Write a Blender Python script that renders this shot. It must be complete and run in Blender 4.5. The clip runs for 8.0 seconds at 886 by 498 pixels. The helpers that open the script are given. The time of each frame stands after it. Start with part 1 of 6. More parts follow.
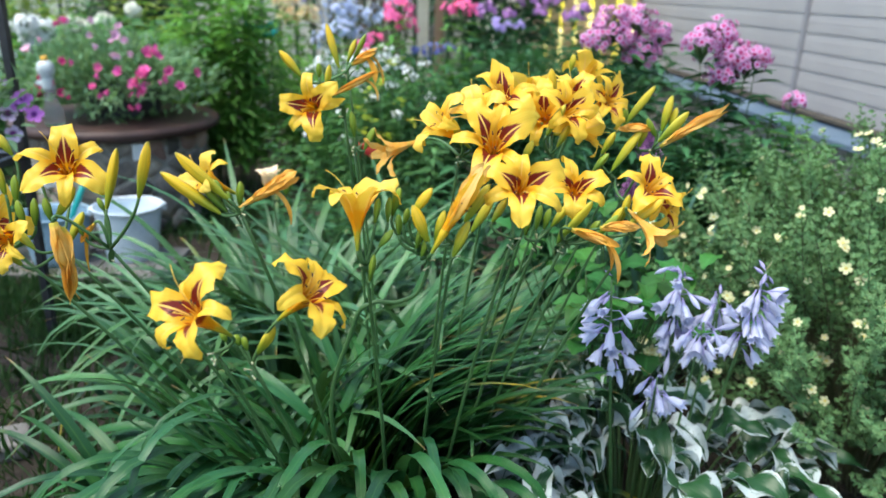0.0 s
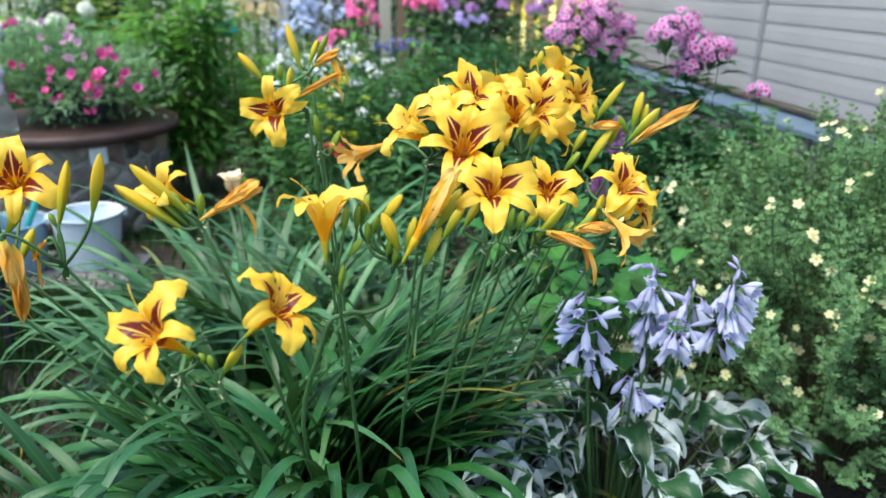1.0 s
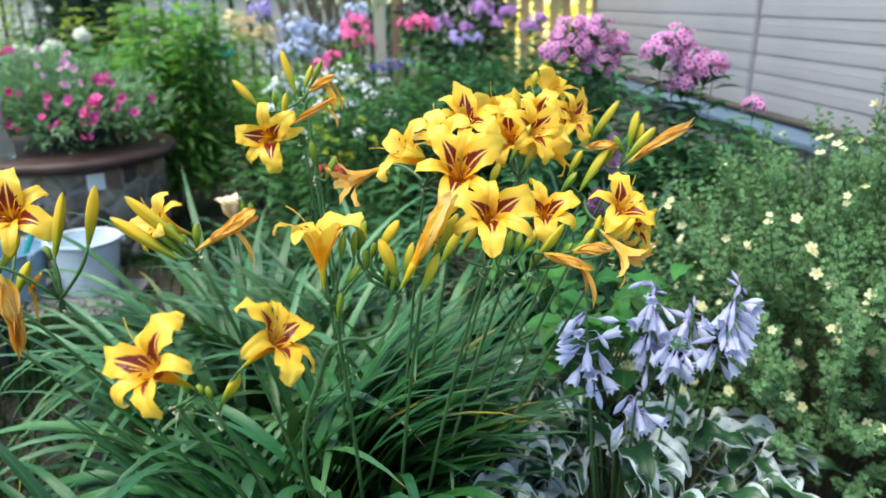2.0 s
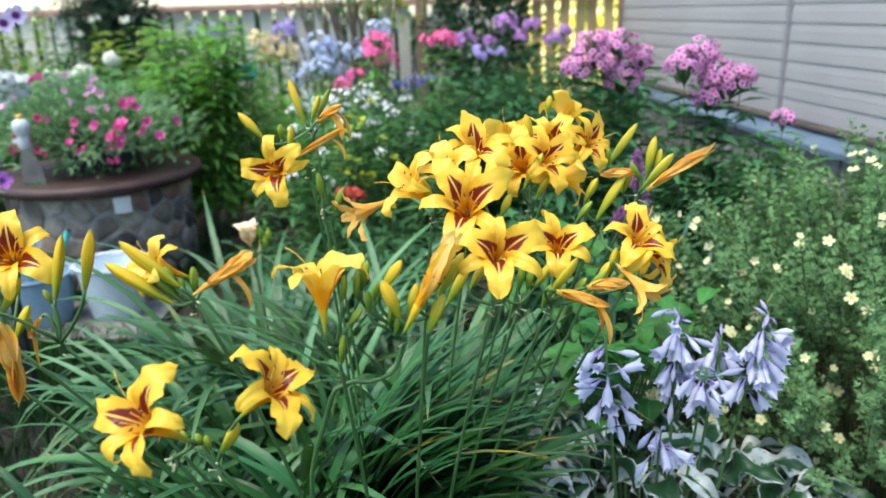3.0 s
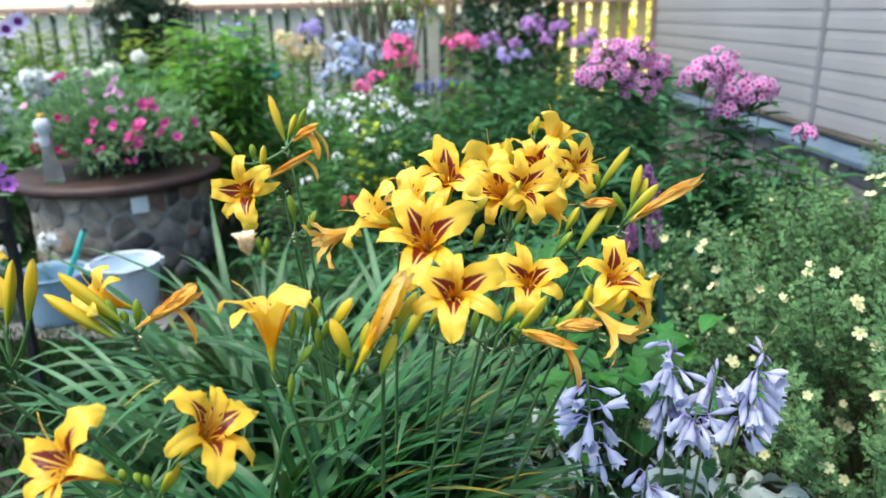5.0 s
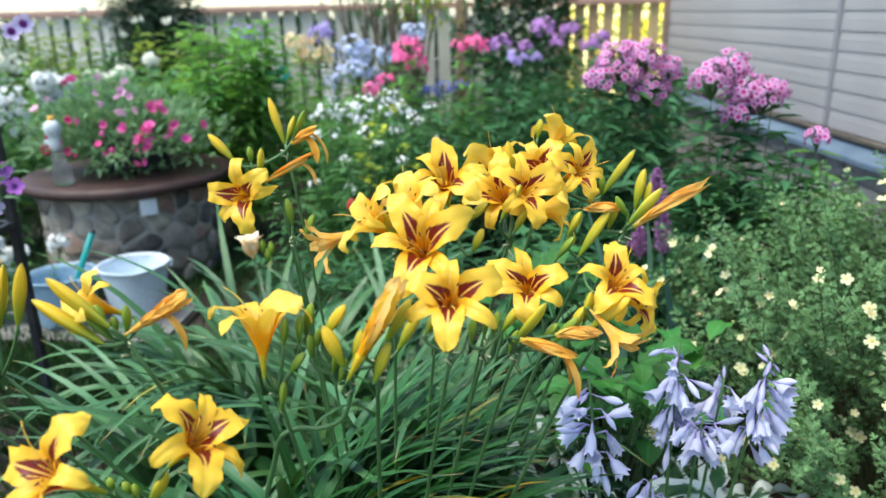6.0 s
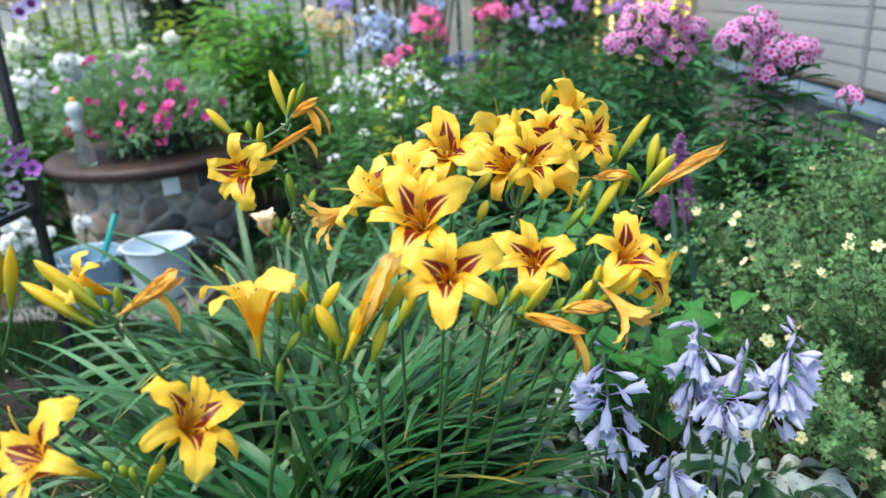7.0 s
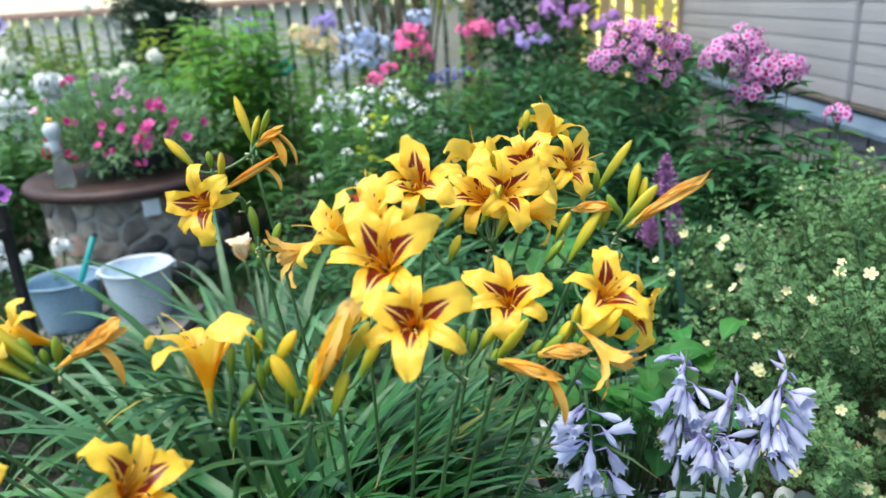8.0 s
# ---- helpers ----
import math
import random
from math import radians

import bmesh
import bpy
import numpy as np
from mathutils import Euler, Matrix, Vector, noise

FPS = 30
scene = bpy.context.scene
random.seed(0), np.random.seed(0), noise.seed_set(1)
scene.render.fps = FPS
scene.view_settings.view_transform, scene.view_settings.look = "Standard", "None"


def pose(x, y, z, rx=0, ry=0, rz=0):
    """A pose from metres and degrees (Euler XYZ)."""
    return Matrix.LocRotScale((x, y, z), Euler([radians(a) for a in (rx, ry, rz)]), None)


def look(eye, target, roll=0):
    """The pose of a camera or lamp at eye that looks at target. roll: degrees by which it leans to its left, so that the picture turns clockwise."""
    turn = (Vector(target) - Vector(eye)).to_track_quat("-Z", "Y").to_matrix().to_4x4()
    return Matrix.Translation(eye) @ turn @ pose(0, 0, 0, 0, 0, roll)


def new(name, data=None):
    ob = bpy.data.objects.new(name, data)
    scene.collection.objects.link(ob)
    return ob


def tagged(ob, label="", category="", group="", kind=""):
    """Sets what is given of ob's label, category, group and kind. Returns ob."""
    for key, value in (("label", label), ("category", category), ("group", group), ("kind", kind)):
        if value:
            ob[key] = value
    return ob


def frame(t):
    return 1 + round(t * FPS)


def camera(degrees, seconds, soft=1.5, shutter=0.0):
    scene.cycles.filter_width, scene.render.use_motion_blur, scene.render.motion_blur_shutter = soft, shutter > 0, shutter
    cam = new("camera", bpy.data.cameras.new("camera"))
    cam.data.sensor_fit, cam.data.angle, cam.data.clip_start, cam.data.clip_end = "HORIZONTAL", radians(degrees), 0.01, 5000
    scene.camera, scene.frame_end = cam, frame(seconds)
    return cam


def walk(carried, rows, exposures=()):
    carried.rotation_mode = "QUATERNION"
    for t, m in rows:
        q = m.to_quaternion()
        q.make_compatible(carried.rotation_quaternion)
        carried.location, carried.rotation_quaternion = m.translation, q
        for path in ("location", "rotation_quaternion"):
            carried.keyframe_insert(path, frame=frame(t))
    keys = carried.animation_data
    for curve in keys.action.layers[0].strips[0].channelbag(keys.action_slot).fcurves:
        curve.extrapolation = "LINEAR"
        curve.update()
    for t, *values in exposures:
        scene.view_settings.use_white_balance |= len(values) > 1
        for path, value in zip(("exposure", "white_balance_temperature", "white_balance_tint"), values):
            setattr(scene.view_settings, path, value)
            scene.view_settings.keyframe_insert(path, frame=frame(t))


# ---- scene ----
SOFT, EXPOSURE, KELVIN, TINT = 1.55, 1.41, 6700, 5
FSTOP = 4.0
SKY, SUN = 0.138, 1.95
cam = camera(62.0, 8.0, SOFT)
PATH = [
    (0, (0.013, 0.07, 1.176), (0.009, 1.955, 0.507), 1.8),
    (0.5, (0.012, 0.089, 1.177), (0.066, 1.968, 0.496), 1.8),
    (1, (0.009, 0.103, 1.181), (0.09, 1.981, 0.5), 1.0),
    (1.5, (0.009, 0.104, 1.184), (0.101, 1.989, 0.522), -0.0),
    (1.7, (0.009, 0.104, 1.187), (0.1, 1.993, 0.536), -0.1),
    (2.8, (0.033, 0.152, 1.202), (0.05, 2.054, 0.581), -1.2),
    (3, (0.043, 0.156, 1.21), (0.043, 2.06, 0.598), -1.7),
    (3.5, (0.081, 0.163, 1.217), (0.103, 2.071, 0.616), -1.2),
    (4, (0.102, 0.179, 1.226), (0.076, 2.089, 0.633), -1.6),
    (4.5, (0.122, 0.2, 1.229), (0.074, 2.102, 0.61), -0.8),
    (4.7, (0.125, 0.206, 1.235), (0.058, 2.107, 0.616), -1.0),
    (5.8, (0.144, 0.23, 1.238), (0.028, 2.131, 0.629), -1.1),
    (6, (0.147, 0.234, 1.234), (0.023, 2.135, 0.624), -1.3),
    (6.5, (0.163, 0.253, 1.227), (-0.034, 2.129, 0.563), -2.4),
    (7, (0.178, 0.269, 1.222), (-0.028, 2.141, 0.547), -3.2),
    (7.5, (0.184, 0.308, 1.219), (-0.022, 2.179, 0.543), -3.4),
    (8, (0.199, 0.331, 1.23), (0.016, 2.216, 0.588), -3.5),
]
walk(cam, [(t, look(eye, target, roll)) for t, eye, target, roll in PATH], [(0.0, EXPOSURE, KELVIN, TINT)])
# the far beds are a little out of focus
cam.data.dof.use_dof, cam.data.dof.focus_distance, cam.data.dof.aperture_fstop = True, 1.02, FSTOP


# ---- light: open shade on a clear evening, soft light from a wide sky ----
world = bpy.data.worlds.new("sky")
scene.world = world
world.use_nodes = True
wn = world.node_tree.nodes
sky = wn.new("ShaderNodeTexSky")
sky.sky_type = "NISHITA"
sky.sun_disc = False
sky.sun_elevation = radians(69)
sky.sun_rotation = radians(240)
wn["Background"].inputs["Strength"].default_value = SKY
world.node_tree.links.new(sky.outputs[0], wn["Background"].inputs["Color"])
sun_data = bpy.data.lights.new("sun", "SUN")
sun_data.energy = SUN
sun_data.angle = radians(40)
sun_data.color = (1.0, 0.955, 0.88)
sun_lamp = new("sun", sun_data)
sun_lamp.matrix_world = look((-2.0, 0.35, 6.0), (0, 1.5, 0))


# ---- materials ----
class Nodes:
    """A small shorthand for node trees."""

    def __init__(self, name):
        self.m = bpy.data.materials.new(name)
        self.m.use_nodes = True
        self.t = self.m.node_tree
        self.b = self.t.nodes["Principled BSDF"]
        self.o = self.t.nodes["Material Output"]

    def n(self, kind, **sets):
        node = self.t.nodes.new("ShaderNode" + kind)
        for key, value in sets.items():
            if key == "operation":
                node.operation = value
            elif key == "dtype":
                node.data_type = value
        return node

    def link(self, a, b):
        self.t.links.new(a, b)

    def put(self, socket, value):
        if hasattr(value, "is_output"):
            self.link(value, socket)
        else:
            socket.default_value = value

    def math(self, op, a, b=0.0):
        node = self.n("Math", operation=op)
        self.put(node.inputs[0], a)
        self.put(node.inputs[1], b)
        return node.outputs[0]

    def mix(self, fac, a, b):
        node = self.n("Mix", dtype="RGBA")
        self.put(node.inputs[0], fac)
        for i, c in ((6, a), (7, b)):
            self.put(node.inputs[i], c if hasattr(c, "is_output") else (*c[:3], 1.0))
        return node.outputs[2]

    def step(self, value, lo, hi):
        node = self.n("MapRange")
        node.interpolation_type = "SMOOTHSTEP"
        self.put(node.inputs[0], value)
        node.inputs[1].default_value, node.inputs[2].default_value = lo, hi
        return node.outputs[0]

    def coord(self, which):
        return self.n("TexCoord").outputs[which]

    def uv(self):
        node = self.n("SeparateXYZ")
        self.link(self.coord("UV"), node.inputs[0])
        return node.outputs[0], node.outputs[1]

    def noise(self, scale, detail=3.0, where=None, stretch=None):
        tex = self.n("TexNoise")
        tex.inputs["Scale"].default_value, tex.inputs["Detail"].default_value = scale, detail
        where = where or self.coord("Object")
        if stretch:
            mp = self.n("Mapping")
            mp.inputs["Scale"].default_value = stretch
            self.link(where, mp.inputs[0])
            where = mp.outputs[0]
        self.link(where, tex.inputs["Vector"])
        return tex.outputs["Fac"]

    def chance(self):
        """A number that differs from piece to piece and from island to island."""
        a = self.n("ObjectInfo").outputs["Random"]
        b = self.n("NewGeometry").outputs["Random Per Island"]
        return self.math("FRACT", self.math("ADD", a, b))

    def vary(self, colour, hue=0.02, value=0.35):
        c = self.chance()
        node = self.n("HueSaturation")
        self.link(self.math("ADD", self.math("MULTIPLY", c, 2 * hue), 0.5 - hue), node.inputs["Hue"])
        c2 = self.math("FRACT", self.math("MULTIPLY", c, 7.31))
        self.link(self.math("ADD", self.math("MULTIPLY", c2, 2 * value), 1.0 - value), node.inputs["Value"])
        self.put(node.inputs["Color"], colour if hasattr(colour, "is_output") else (*colour[:3], 1.0))
        return node.outputs[0]

    def bump(self, height, strength=0.3, distance=0.002):
        node = self.n("Bump")
        node.inputs["Strength"].default_value, node.inputs["Distance"].default_value = strength, distance
        self.link(height, node.inputs["Height"])
        self.link(node.outputs[0], self.b.inputs["Normal"])

    def done(self, colour, rough=0.6, thin=0.0, metal=0.0, spec=0.5, thin_colour=None):
        b = self.b
        self.put(b.inputs["Base Color"], colour if hasattr(colour, "is_output") else (*colour[:3], 1.0))
        self.put(b.inputs["Roughness"], rough)
        b.inputs["Metallic"].default_value = metal
        b.inputs["Specular IOR Level"].default_value = spec
        if thin:
            tr = self.n("BsdfTranslucent")
            c = thin_colour or colour
            self.put(tr.inputs["Color"], c if hasattr(c, "is_output") else (*c[:3], 1.0))
            mx = self.n("MixShader")
            mx.inputs[0].default_value = thin
            self.link(b.outputs[0], mx.inputs[1])
            self.link(tr.outputs[0], mx.inputs[2])
            self.link(mx.outputs[0], self.o.inputs["Surface"])
        return self.m


def surface(name, a, b, scale=8.0, fine=60.0, rough=0.7, bump=0.3, depth=0.003, metal=0.0, spec=0.4, vary=0.0, stretch=None):
    """Two colours over a coarse and a fine grain, with relief."""
    g = Nodes(name)
    big, small = g.noise(scale, 4, stretch=stretch), g.noise(fine, 3, stretch=stretch)
    col = g.mix(g.step(big, 0.35, 0.68), a, b)
    col = g.mix(g.math("MULTIPLY", g.step(small, 0.35, 0.75), 0.35), col, [0.6 * c for c in a])
    if vary:
        col = g.vary(col, 0.015, vary)
    if bump:
        g.bump(g.math("ADD", g.math("MULTIPLY", big, 0.6), small), bump, depth)
    return g.done(col, g.math("ADD", g.math("MULTIPLY", small, 0.2), rough - 0.1), metal=metal, spec=spec)


def leaf_skin(name, colour, rough=0.5, thin=0.25, vary=0.35, hue=0.02, vein=0.25, spec=0.35):
    """A thin green leaf: midrib, blotches, and light through it."""
    g = Nodes(name)
    u, v = g.uv()
    off = g.math("ABSOLUTE", g.math("SUBTRACT", v, 0.5))
    rib = g.math("SUBTRACT", 1.0, g.step(off, 0.02, 0.09))
    col = g.vary(colour, hue, vary)
    blotch = g.noise(90.0, 2)
    col = g.mix(g.math("MULTIPLY", g.step(blotch, 0.4, 0.7), 0.3), col, [c * 0.6 for c in colour])
    col = g.mix(g.math("MULTIPLY", rib, vein), col, [min(1, c * 2.2 + 0.02) for c in colour])
    return g.done(col, rough, thin, spec=spec, thin_colour=g.mix(0.5, col, [colour[0] * 1.8, colour[1] * 1.6, colour[2] * 0.8]))


def strap_skin(name, colour):
    """A long grooved leaf with fine lines along its length, paler here and there, some with yellow or dry tips."""
    g = Nodes(name)
    u, v = g.uv()
    wave = g.math("SINE", g.math("MULTIPLY", v, 75.0))
    col = g.vary(colour, 0.02, 0.45)
    along = g.noise(5.0, 3)
    col = g.mix(g.math("MULTIPLY", g.step(along, 0.42, 0.75), 0.40), col, (colour[0] * 2.1, colour[1] * 1.45, colour[2] * 0.9))
    col = g.mix(g.math("MULTIPLY", g.step(wave, 0.3, 1.0), 0.16), col, (colour[0] * 0.5, colour[1] * 0.6, colour[2] * 0.5))
    rib = g.math("SUBTRACT", 1.0, g.step(g.math("ABSOLUTE", g.math("SUBTRACT", v, 0.5)), 0.01, 0.06))
    col = g.mix(g.math("MULTIPLY", rib, 0.40), col, (0.10, 0.23, 0.05))
    luck = g.chance()
    aged = g.math("MULTIPLY", g.step(g.math("ADD", u, g.math("MULTIPLY", along, 0.5)), 1.02, 1.25), g.step(luck, 0.972, 0.974))
    col = g.mix(aged, col, (0.42, 0.34, 0.03))
    dry = g.math("MULTIPLY", g.step(u, 0.94, 1.0), g.step(luck, 0.55, 0.6))
    col = g.mix(dry, col, (0.30, 0.17, 0.05))
    g.bump(wave, 0.35, 0.0005)
    return g.done(col, 0.28, 0.06, spec=0.38, thin_colour=(0.10, 0.24, 0.025))


def petal_skin(name, eye, throat=(0.88, 0.46, 0.018), limb=(0.93, 0.66, 0.075)):
    """Yellow daylily petal: gold throat, maroon eye split by a pale midrib, fine veins; inner shade, pale lit tips and
    golden edge shading are painted in.
    """
    g = Nodes(name)
    u, v = g.uv()
    grain = g.noise(260.0, 2, stretch=(1, 1, 0.25))
    soft = g.noise(28.0, 3)
    off = g.math("ABSOLUTE", g.math("MULTIPLY", g.math("SUBTRACT", v, 0.5), 2.0))
    # gold throat; inner shade and lit tips are put into the colour
    col = g.mix(g.step(g.math("ADD", g.math("MULTIPLY", u, 0.8), g.math("MULTIPLY", soft, 0.5)), 0.40, 1.0), throat, limb)
    fan = g.math("MULTIPLY", g.math("SUBTRACT", v, 0.5), g.math("ADD", 46.0, g.math("MULTIPLY", u, 22.0)))
    vein = g.step(g.math("SINE", g.math("ADD", fan, g.math("MULTIPLY", soft, 2.5))), 0.55, 1.0)
    col = g.mix(g.math("MULTIPLY", vein, 0.22), col, (0.84, 0.42, 0.012))
    # edge shading painted as darker gold
    col = g.mix(g.math("MULTIPLY", g.step(off, 0.72, 1.0), 0.30), col, (0.92, 0.48, 0.015))
    jag = g.math("MULTIPLY", g.math("SUBTRACT", grain, 0.5), 0.35)
    reach = g.math("ADD", u, g.math("ADD", g.math("MULTIPLY", jag, 0.12), g.math("MULTIPLY", vein, -0.025)))
    limit = g.math("MULTIPLY", g.math("SUBTRACT", 0.745, reach), 2.3)
    inside = g.step(g.math("SUBTRACT", g.math("ADD", limit, g.math("MULTIPLY", jag, 0.35)), off), -0.02, 0.12)
    rib = g.step(off, 0.035, 0.085)
    maroon = g.mix(g.step(g.math("ADD", u, g.math("MULTIPLY", jag, 0.3)), 0.28, 0.52), (0.38, 0.050, 0.010), (0.19, 0.016, 0.010))
    col = g.mix(g.math("MULTIPLY", g.math("MULTIPLY", inside, rib), eye), col, maroon)
    col = g.mix(g.math("MULTIPLY", g.math("MULTIPLY", g.math("SUBTRACT", 1.0, rib), g.math("SUBTRACT", 1.0, g.step(u, 0.62, 0.8))), 0.75), col, (0.95, 0.60, 0.16))
    col = g.mix(g.math("SUBTRACT", 1.0, g.step(g.math("ADD", u, g.math("MULTIPLY", jag, 0.12)), 0.27, 0.345)), col, (0.90, 0.44, 0.010))
    g.bump(g.math("ADD", grain, g.math("MULTIPLY", vein, -0.8)), 0.22, 0.0006)
    return g.done(col, 0.38, 0.36, spec=0.38)


def spent_skin(name):
    g = Nodes(name)
    u, v = g.uv()
    lines = g.math("SINE", g.math("ADD", g.math("MULTIPLY", v, 50.0), g.math("MULTIPLY", g.noise(60.0), 6.0)))
    col = g.mix(g.step(g.noise(35.0), 0.35, 0.7), (0.92, 0.44, 0.05), (0.90, 0.56, 0.15))
    col = g.mix(g.math("MULTIPLY", g.step(lines, 0.5, 1.0), 0.22), col, (0.60, 0.20, 0.03))
    col = g.mix(g.math("SUBTRACT", 1.0, g.step(u, 0.03, 0.22)), col, (0.55, 0.45, 0.06))
    g.bump(lines, 0.5, 0.001)
    return g.done(col, 0.6, 0.2, spec=0.25)


def bud_skin(name, low, high):
    g = Nodes(name)
    u, v = g.uv()
    col = g.mix(g.step(g.math("ADD", u, g.math("MULTIPLY", g.math("SUBTRACT", g.noise(40.0), 0.5), 0.5)), 0.1, 0.75), low, high)
    col = g.mix(g.math("MULTIPLY", g.step(u, 0.9, 1.0), 0.6), col, (0.20, 0.22, 0.03))
    streak = g.math("SINE", g.math("MULTIPLY", v, 38.0))
    col = g.mix(g.math("MULTIPLY", g.step(streak, 0.4, 1.0), 0.22), col, [c * 0.8 for c in low])
    return g.done(col, 0.42, 0.1, spec=0.4)


def floret_skin(name, rim, heart, edge=0.42, thin=0.25, value=0.14):
    """A small flower: one colour at the rim, another at the heart."""
    g = Nodes(name)
    u, v = g.uv()
    col = g.vary(rim, 0.012, value)
    col = g.mix(g.math("SUBTRACT", 1.0, g.step(u, edge - 0.16, edge + 0.14)), col, heart)
    return g.done(col, 0.6, thin, spec=0.2)


def variegated(name):
    """Hosta leaf: dark green centre with flowing white margins, green flecks in the white."""
    g = Nodes(name)
    u, v = g.uv()
    luck = g.chance()
    lean = g.math("MULTIPLY", g.math("SUBTRACT", g.math("FRACT", g.math("MULTIPLY", luck, 5.7)), 0.5), 0.30)
    off = g.math("ABSOLUTE", g.math("MULTIPLY", g.math("SUBTRACT", g.math("ADD", v, lean), 0.5), 2.0))
    turn = g.math("MULTIPLY", g.math("SUBTRACT", luck, 0.5), 0.70)
    jag = g.math("MULTIPLY", g.math("SUBTRACT", g.noise(17.0, 4), 0.5), 1.5)
    streak = g.math("MULTIPLY", g.math("SUBTRACT", g.noise(2.2, 4, g.coord("UV"), (2.6, 9.0, 1.0)), 0.5), 0.9)
    edge = g.math("ADD", g.math("ADD", g.math("MULTIPLY", off, 0.75), turn), g.math("ADD", jag, streak))
    white = g.step(edge, 0.43, 0.47)
    fleck = g.step(g.noise(150.0, 3), 0.64, 0.68)
    green = g.vary((0.020, 0.074, 0.026), 0.015, 0.35)
    mid = g.mix(g.math("MULTIPLY", g.step(edge, 0.25, 0.50), 0.4), green, (0.075, 0.16, 0.085))
    pale = g.mix(g.step(g.noise(9.0, 2), 0.35, 0.65), (0.42, 0.50, 0.49), (0.57, 0.63, 0.62))
    pale = g.mix(g.math("MULTIPLY", fleck, 0.75), pale, (0.05, 0.13, 0.05))
    col = g.mix(white, mid, pale)
    g.bump(g.math("SINE", g.math("MULTIPLY", v, 46.0)), 0.2, 0.0008)
    return g.done(col, 0.36, 0.12, spec=0.45)


def bell_skin(name):
    """Lavender bell: pale with darker veins along it and a violet foot."""
    g = Nodes(name)
    u, v = g.uv()
    col = g.vary((0.61, 0.64, 0.81), 0.012, 0.16)
    vein = g.step(g.math("COSINE", g.math("MULTIPLY", v, 6 * 2 * math.pi)), 0.55, 1.0)
    col = g.mix(g.math("MULTIPLY", vein, 0.32), col, (0.46, 0.42, 0.74))
    col = g.mix(g.math("SUBTRACT", 1.0, g.step(u, 0.05, 0.42)), col, (0.42, 0.37, 0.68))
    return g.done(col, 0.55, 0.34, spec=0.25)


M = {}
M["petal"] = petal_skin("daylily_petal", 1.0)
M["sepal"] = petal_skin("daylily_sepal", 0.10)
M["outer"] = petal_skin("pale_daylily_petal", 0.0, (0.92, 0.57, 0.035), (0.94, 0.70, 0.12))
M["closing"] = petal_skin("creamy_closing_petal", 0.0, (0.92, 0.56, 0.11), (0.93, 0.66, 0.24))
M["spent"] = spent_skin("withered_petal")
M["bud_green"] = bud_skin("green_bud", (0.10, 0.20, 0.02), (0.22, 0.32, 0.03))
M["bud_mid"] = bud_skin("ripening_bud", (0.20, 0.29, 0.02), (0.56, 0.46, 0.03))
M["bud_ripe"] = bud_skin("ripe_bud", (0.26, 0.31, 0.02), (0.72, 0.47, 0.022))
M["scape"] = surface("flower_stalk", (0.055, 0.140, 0.042), (0.085, 0.175, 0.058), 20, 120, 0.5, 0.1, 0.0006)
M["filament"] = surface("stamen_gold", (0.82, 0.45, 0.04), (0.88, 0.62, 0.12), 40, 200, 0.6, 0)
M["anther"] = surface("anther_brown", (0.05, 0.02, 0.02), (0.12, 0.05, 0.02), 80, 300, 0.8, 0)
M["pale_tip"] = surface("stalk_scar", (0.55, 0.55, 0.36), (0.40, 0.42, 0.22), 60, 300, 0.7, 0)
M["strap"] = strap_skin("daylily_leaf", (0.020, 0.096, 0.028))
# same leaf with the sky's sheen painted in as a paler green
M["strap_sheen"] = strap_skin("sheen_tinted_daylily_leaf", (0.052, 0.150, 0.058))
M["strap_dry"] = surface("dry_leaf", (0.12, 0.062, 0.022), (0.07, 0.04, 0.018), 12, 90, 0.8, 0.3)
M["hosta"] = variegated("variegated_leaf")
M["hosta_bell"] = bell_skin("lavender_bell")
M["hosta_bud"] = surface("violet_bud", (0.27, 0.25, 0.47), (0.38, 0.36, 0.58), 40, 200, 0.6, 0)
M["cinq_leaf"] = leaf_skin("cinquefoil_leaf", (0.158, 0.300, 0.132), 0.7, 0.20, 0.28, 0.02, 0.1, 0.12)
M["cinq_flower"] = floret_skin("cinquefoil_flower", (0.72, 0.71, 0.42), (0.70, 0.58, 0.12), 0.22)
M["cinq_eye"] = surface("cinquefoil_eye", (0.72, 0.55, 0.08), (0.80, 0.64, 0.14), 60, 300, 0.7, 0)
M["cinq_bud"] = surface("cinquefoil_bud", (0.30, 0.40, 0.13), (0.46, 0.50, 0.22), 60, 300, 0.7, 0)
M["twig"] = surface("brown_twig", (0.050, 0.045, 0.030), (0.030, 0.028, 0.020), 30, 150, 0.85, 0.3)
M["green_twig"] = surface("green_brown_twig", (0.075, 0.095, 0.042), (0.11, 0.12, 0.06), 30, 150, 0.8, 0.2)
M["bark"] = surface("grey_brown_bark", (0.15, 0.12, 0.085), (0.22, 0.18, 0.13), 20, 120, 0.85, 0.4)
M["stem"] = surface("green_stem", (0.05, 0.12, 0.035), (0.08, 0.13, 0.05), 20, 120, 0.6, 0.1)
M["phlox_leaf"] = leaf_skin("phlox_leaf", (0.040, 0.128, 0.050), 0.6, 0.24, 0.4, spec=0.16)
M["phlox_bright"] = leaf_skin("bright_phlox_leaf", (0.135, 0.320, 0.070), 0.5, 0.48, 0.4)
# haze over the farther beds is put into this lightened green
M["fern_leaf"] = leaf_skin("hazed_green_leaf", (0.095, 0.245, 0.085), 0.55, 0.42, 0.45)
M["dark_leaf"] = leaf_skin("dark_leaf", (0.028, 0.085, 0.034), 0.5, 0.15, 0.4)
M["heart_leaf"] = leaf_skin("heart_leaf", (0.050, 0.190, 0.037), 0.5, 0.34, 0.4)
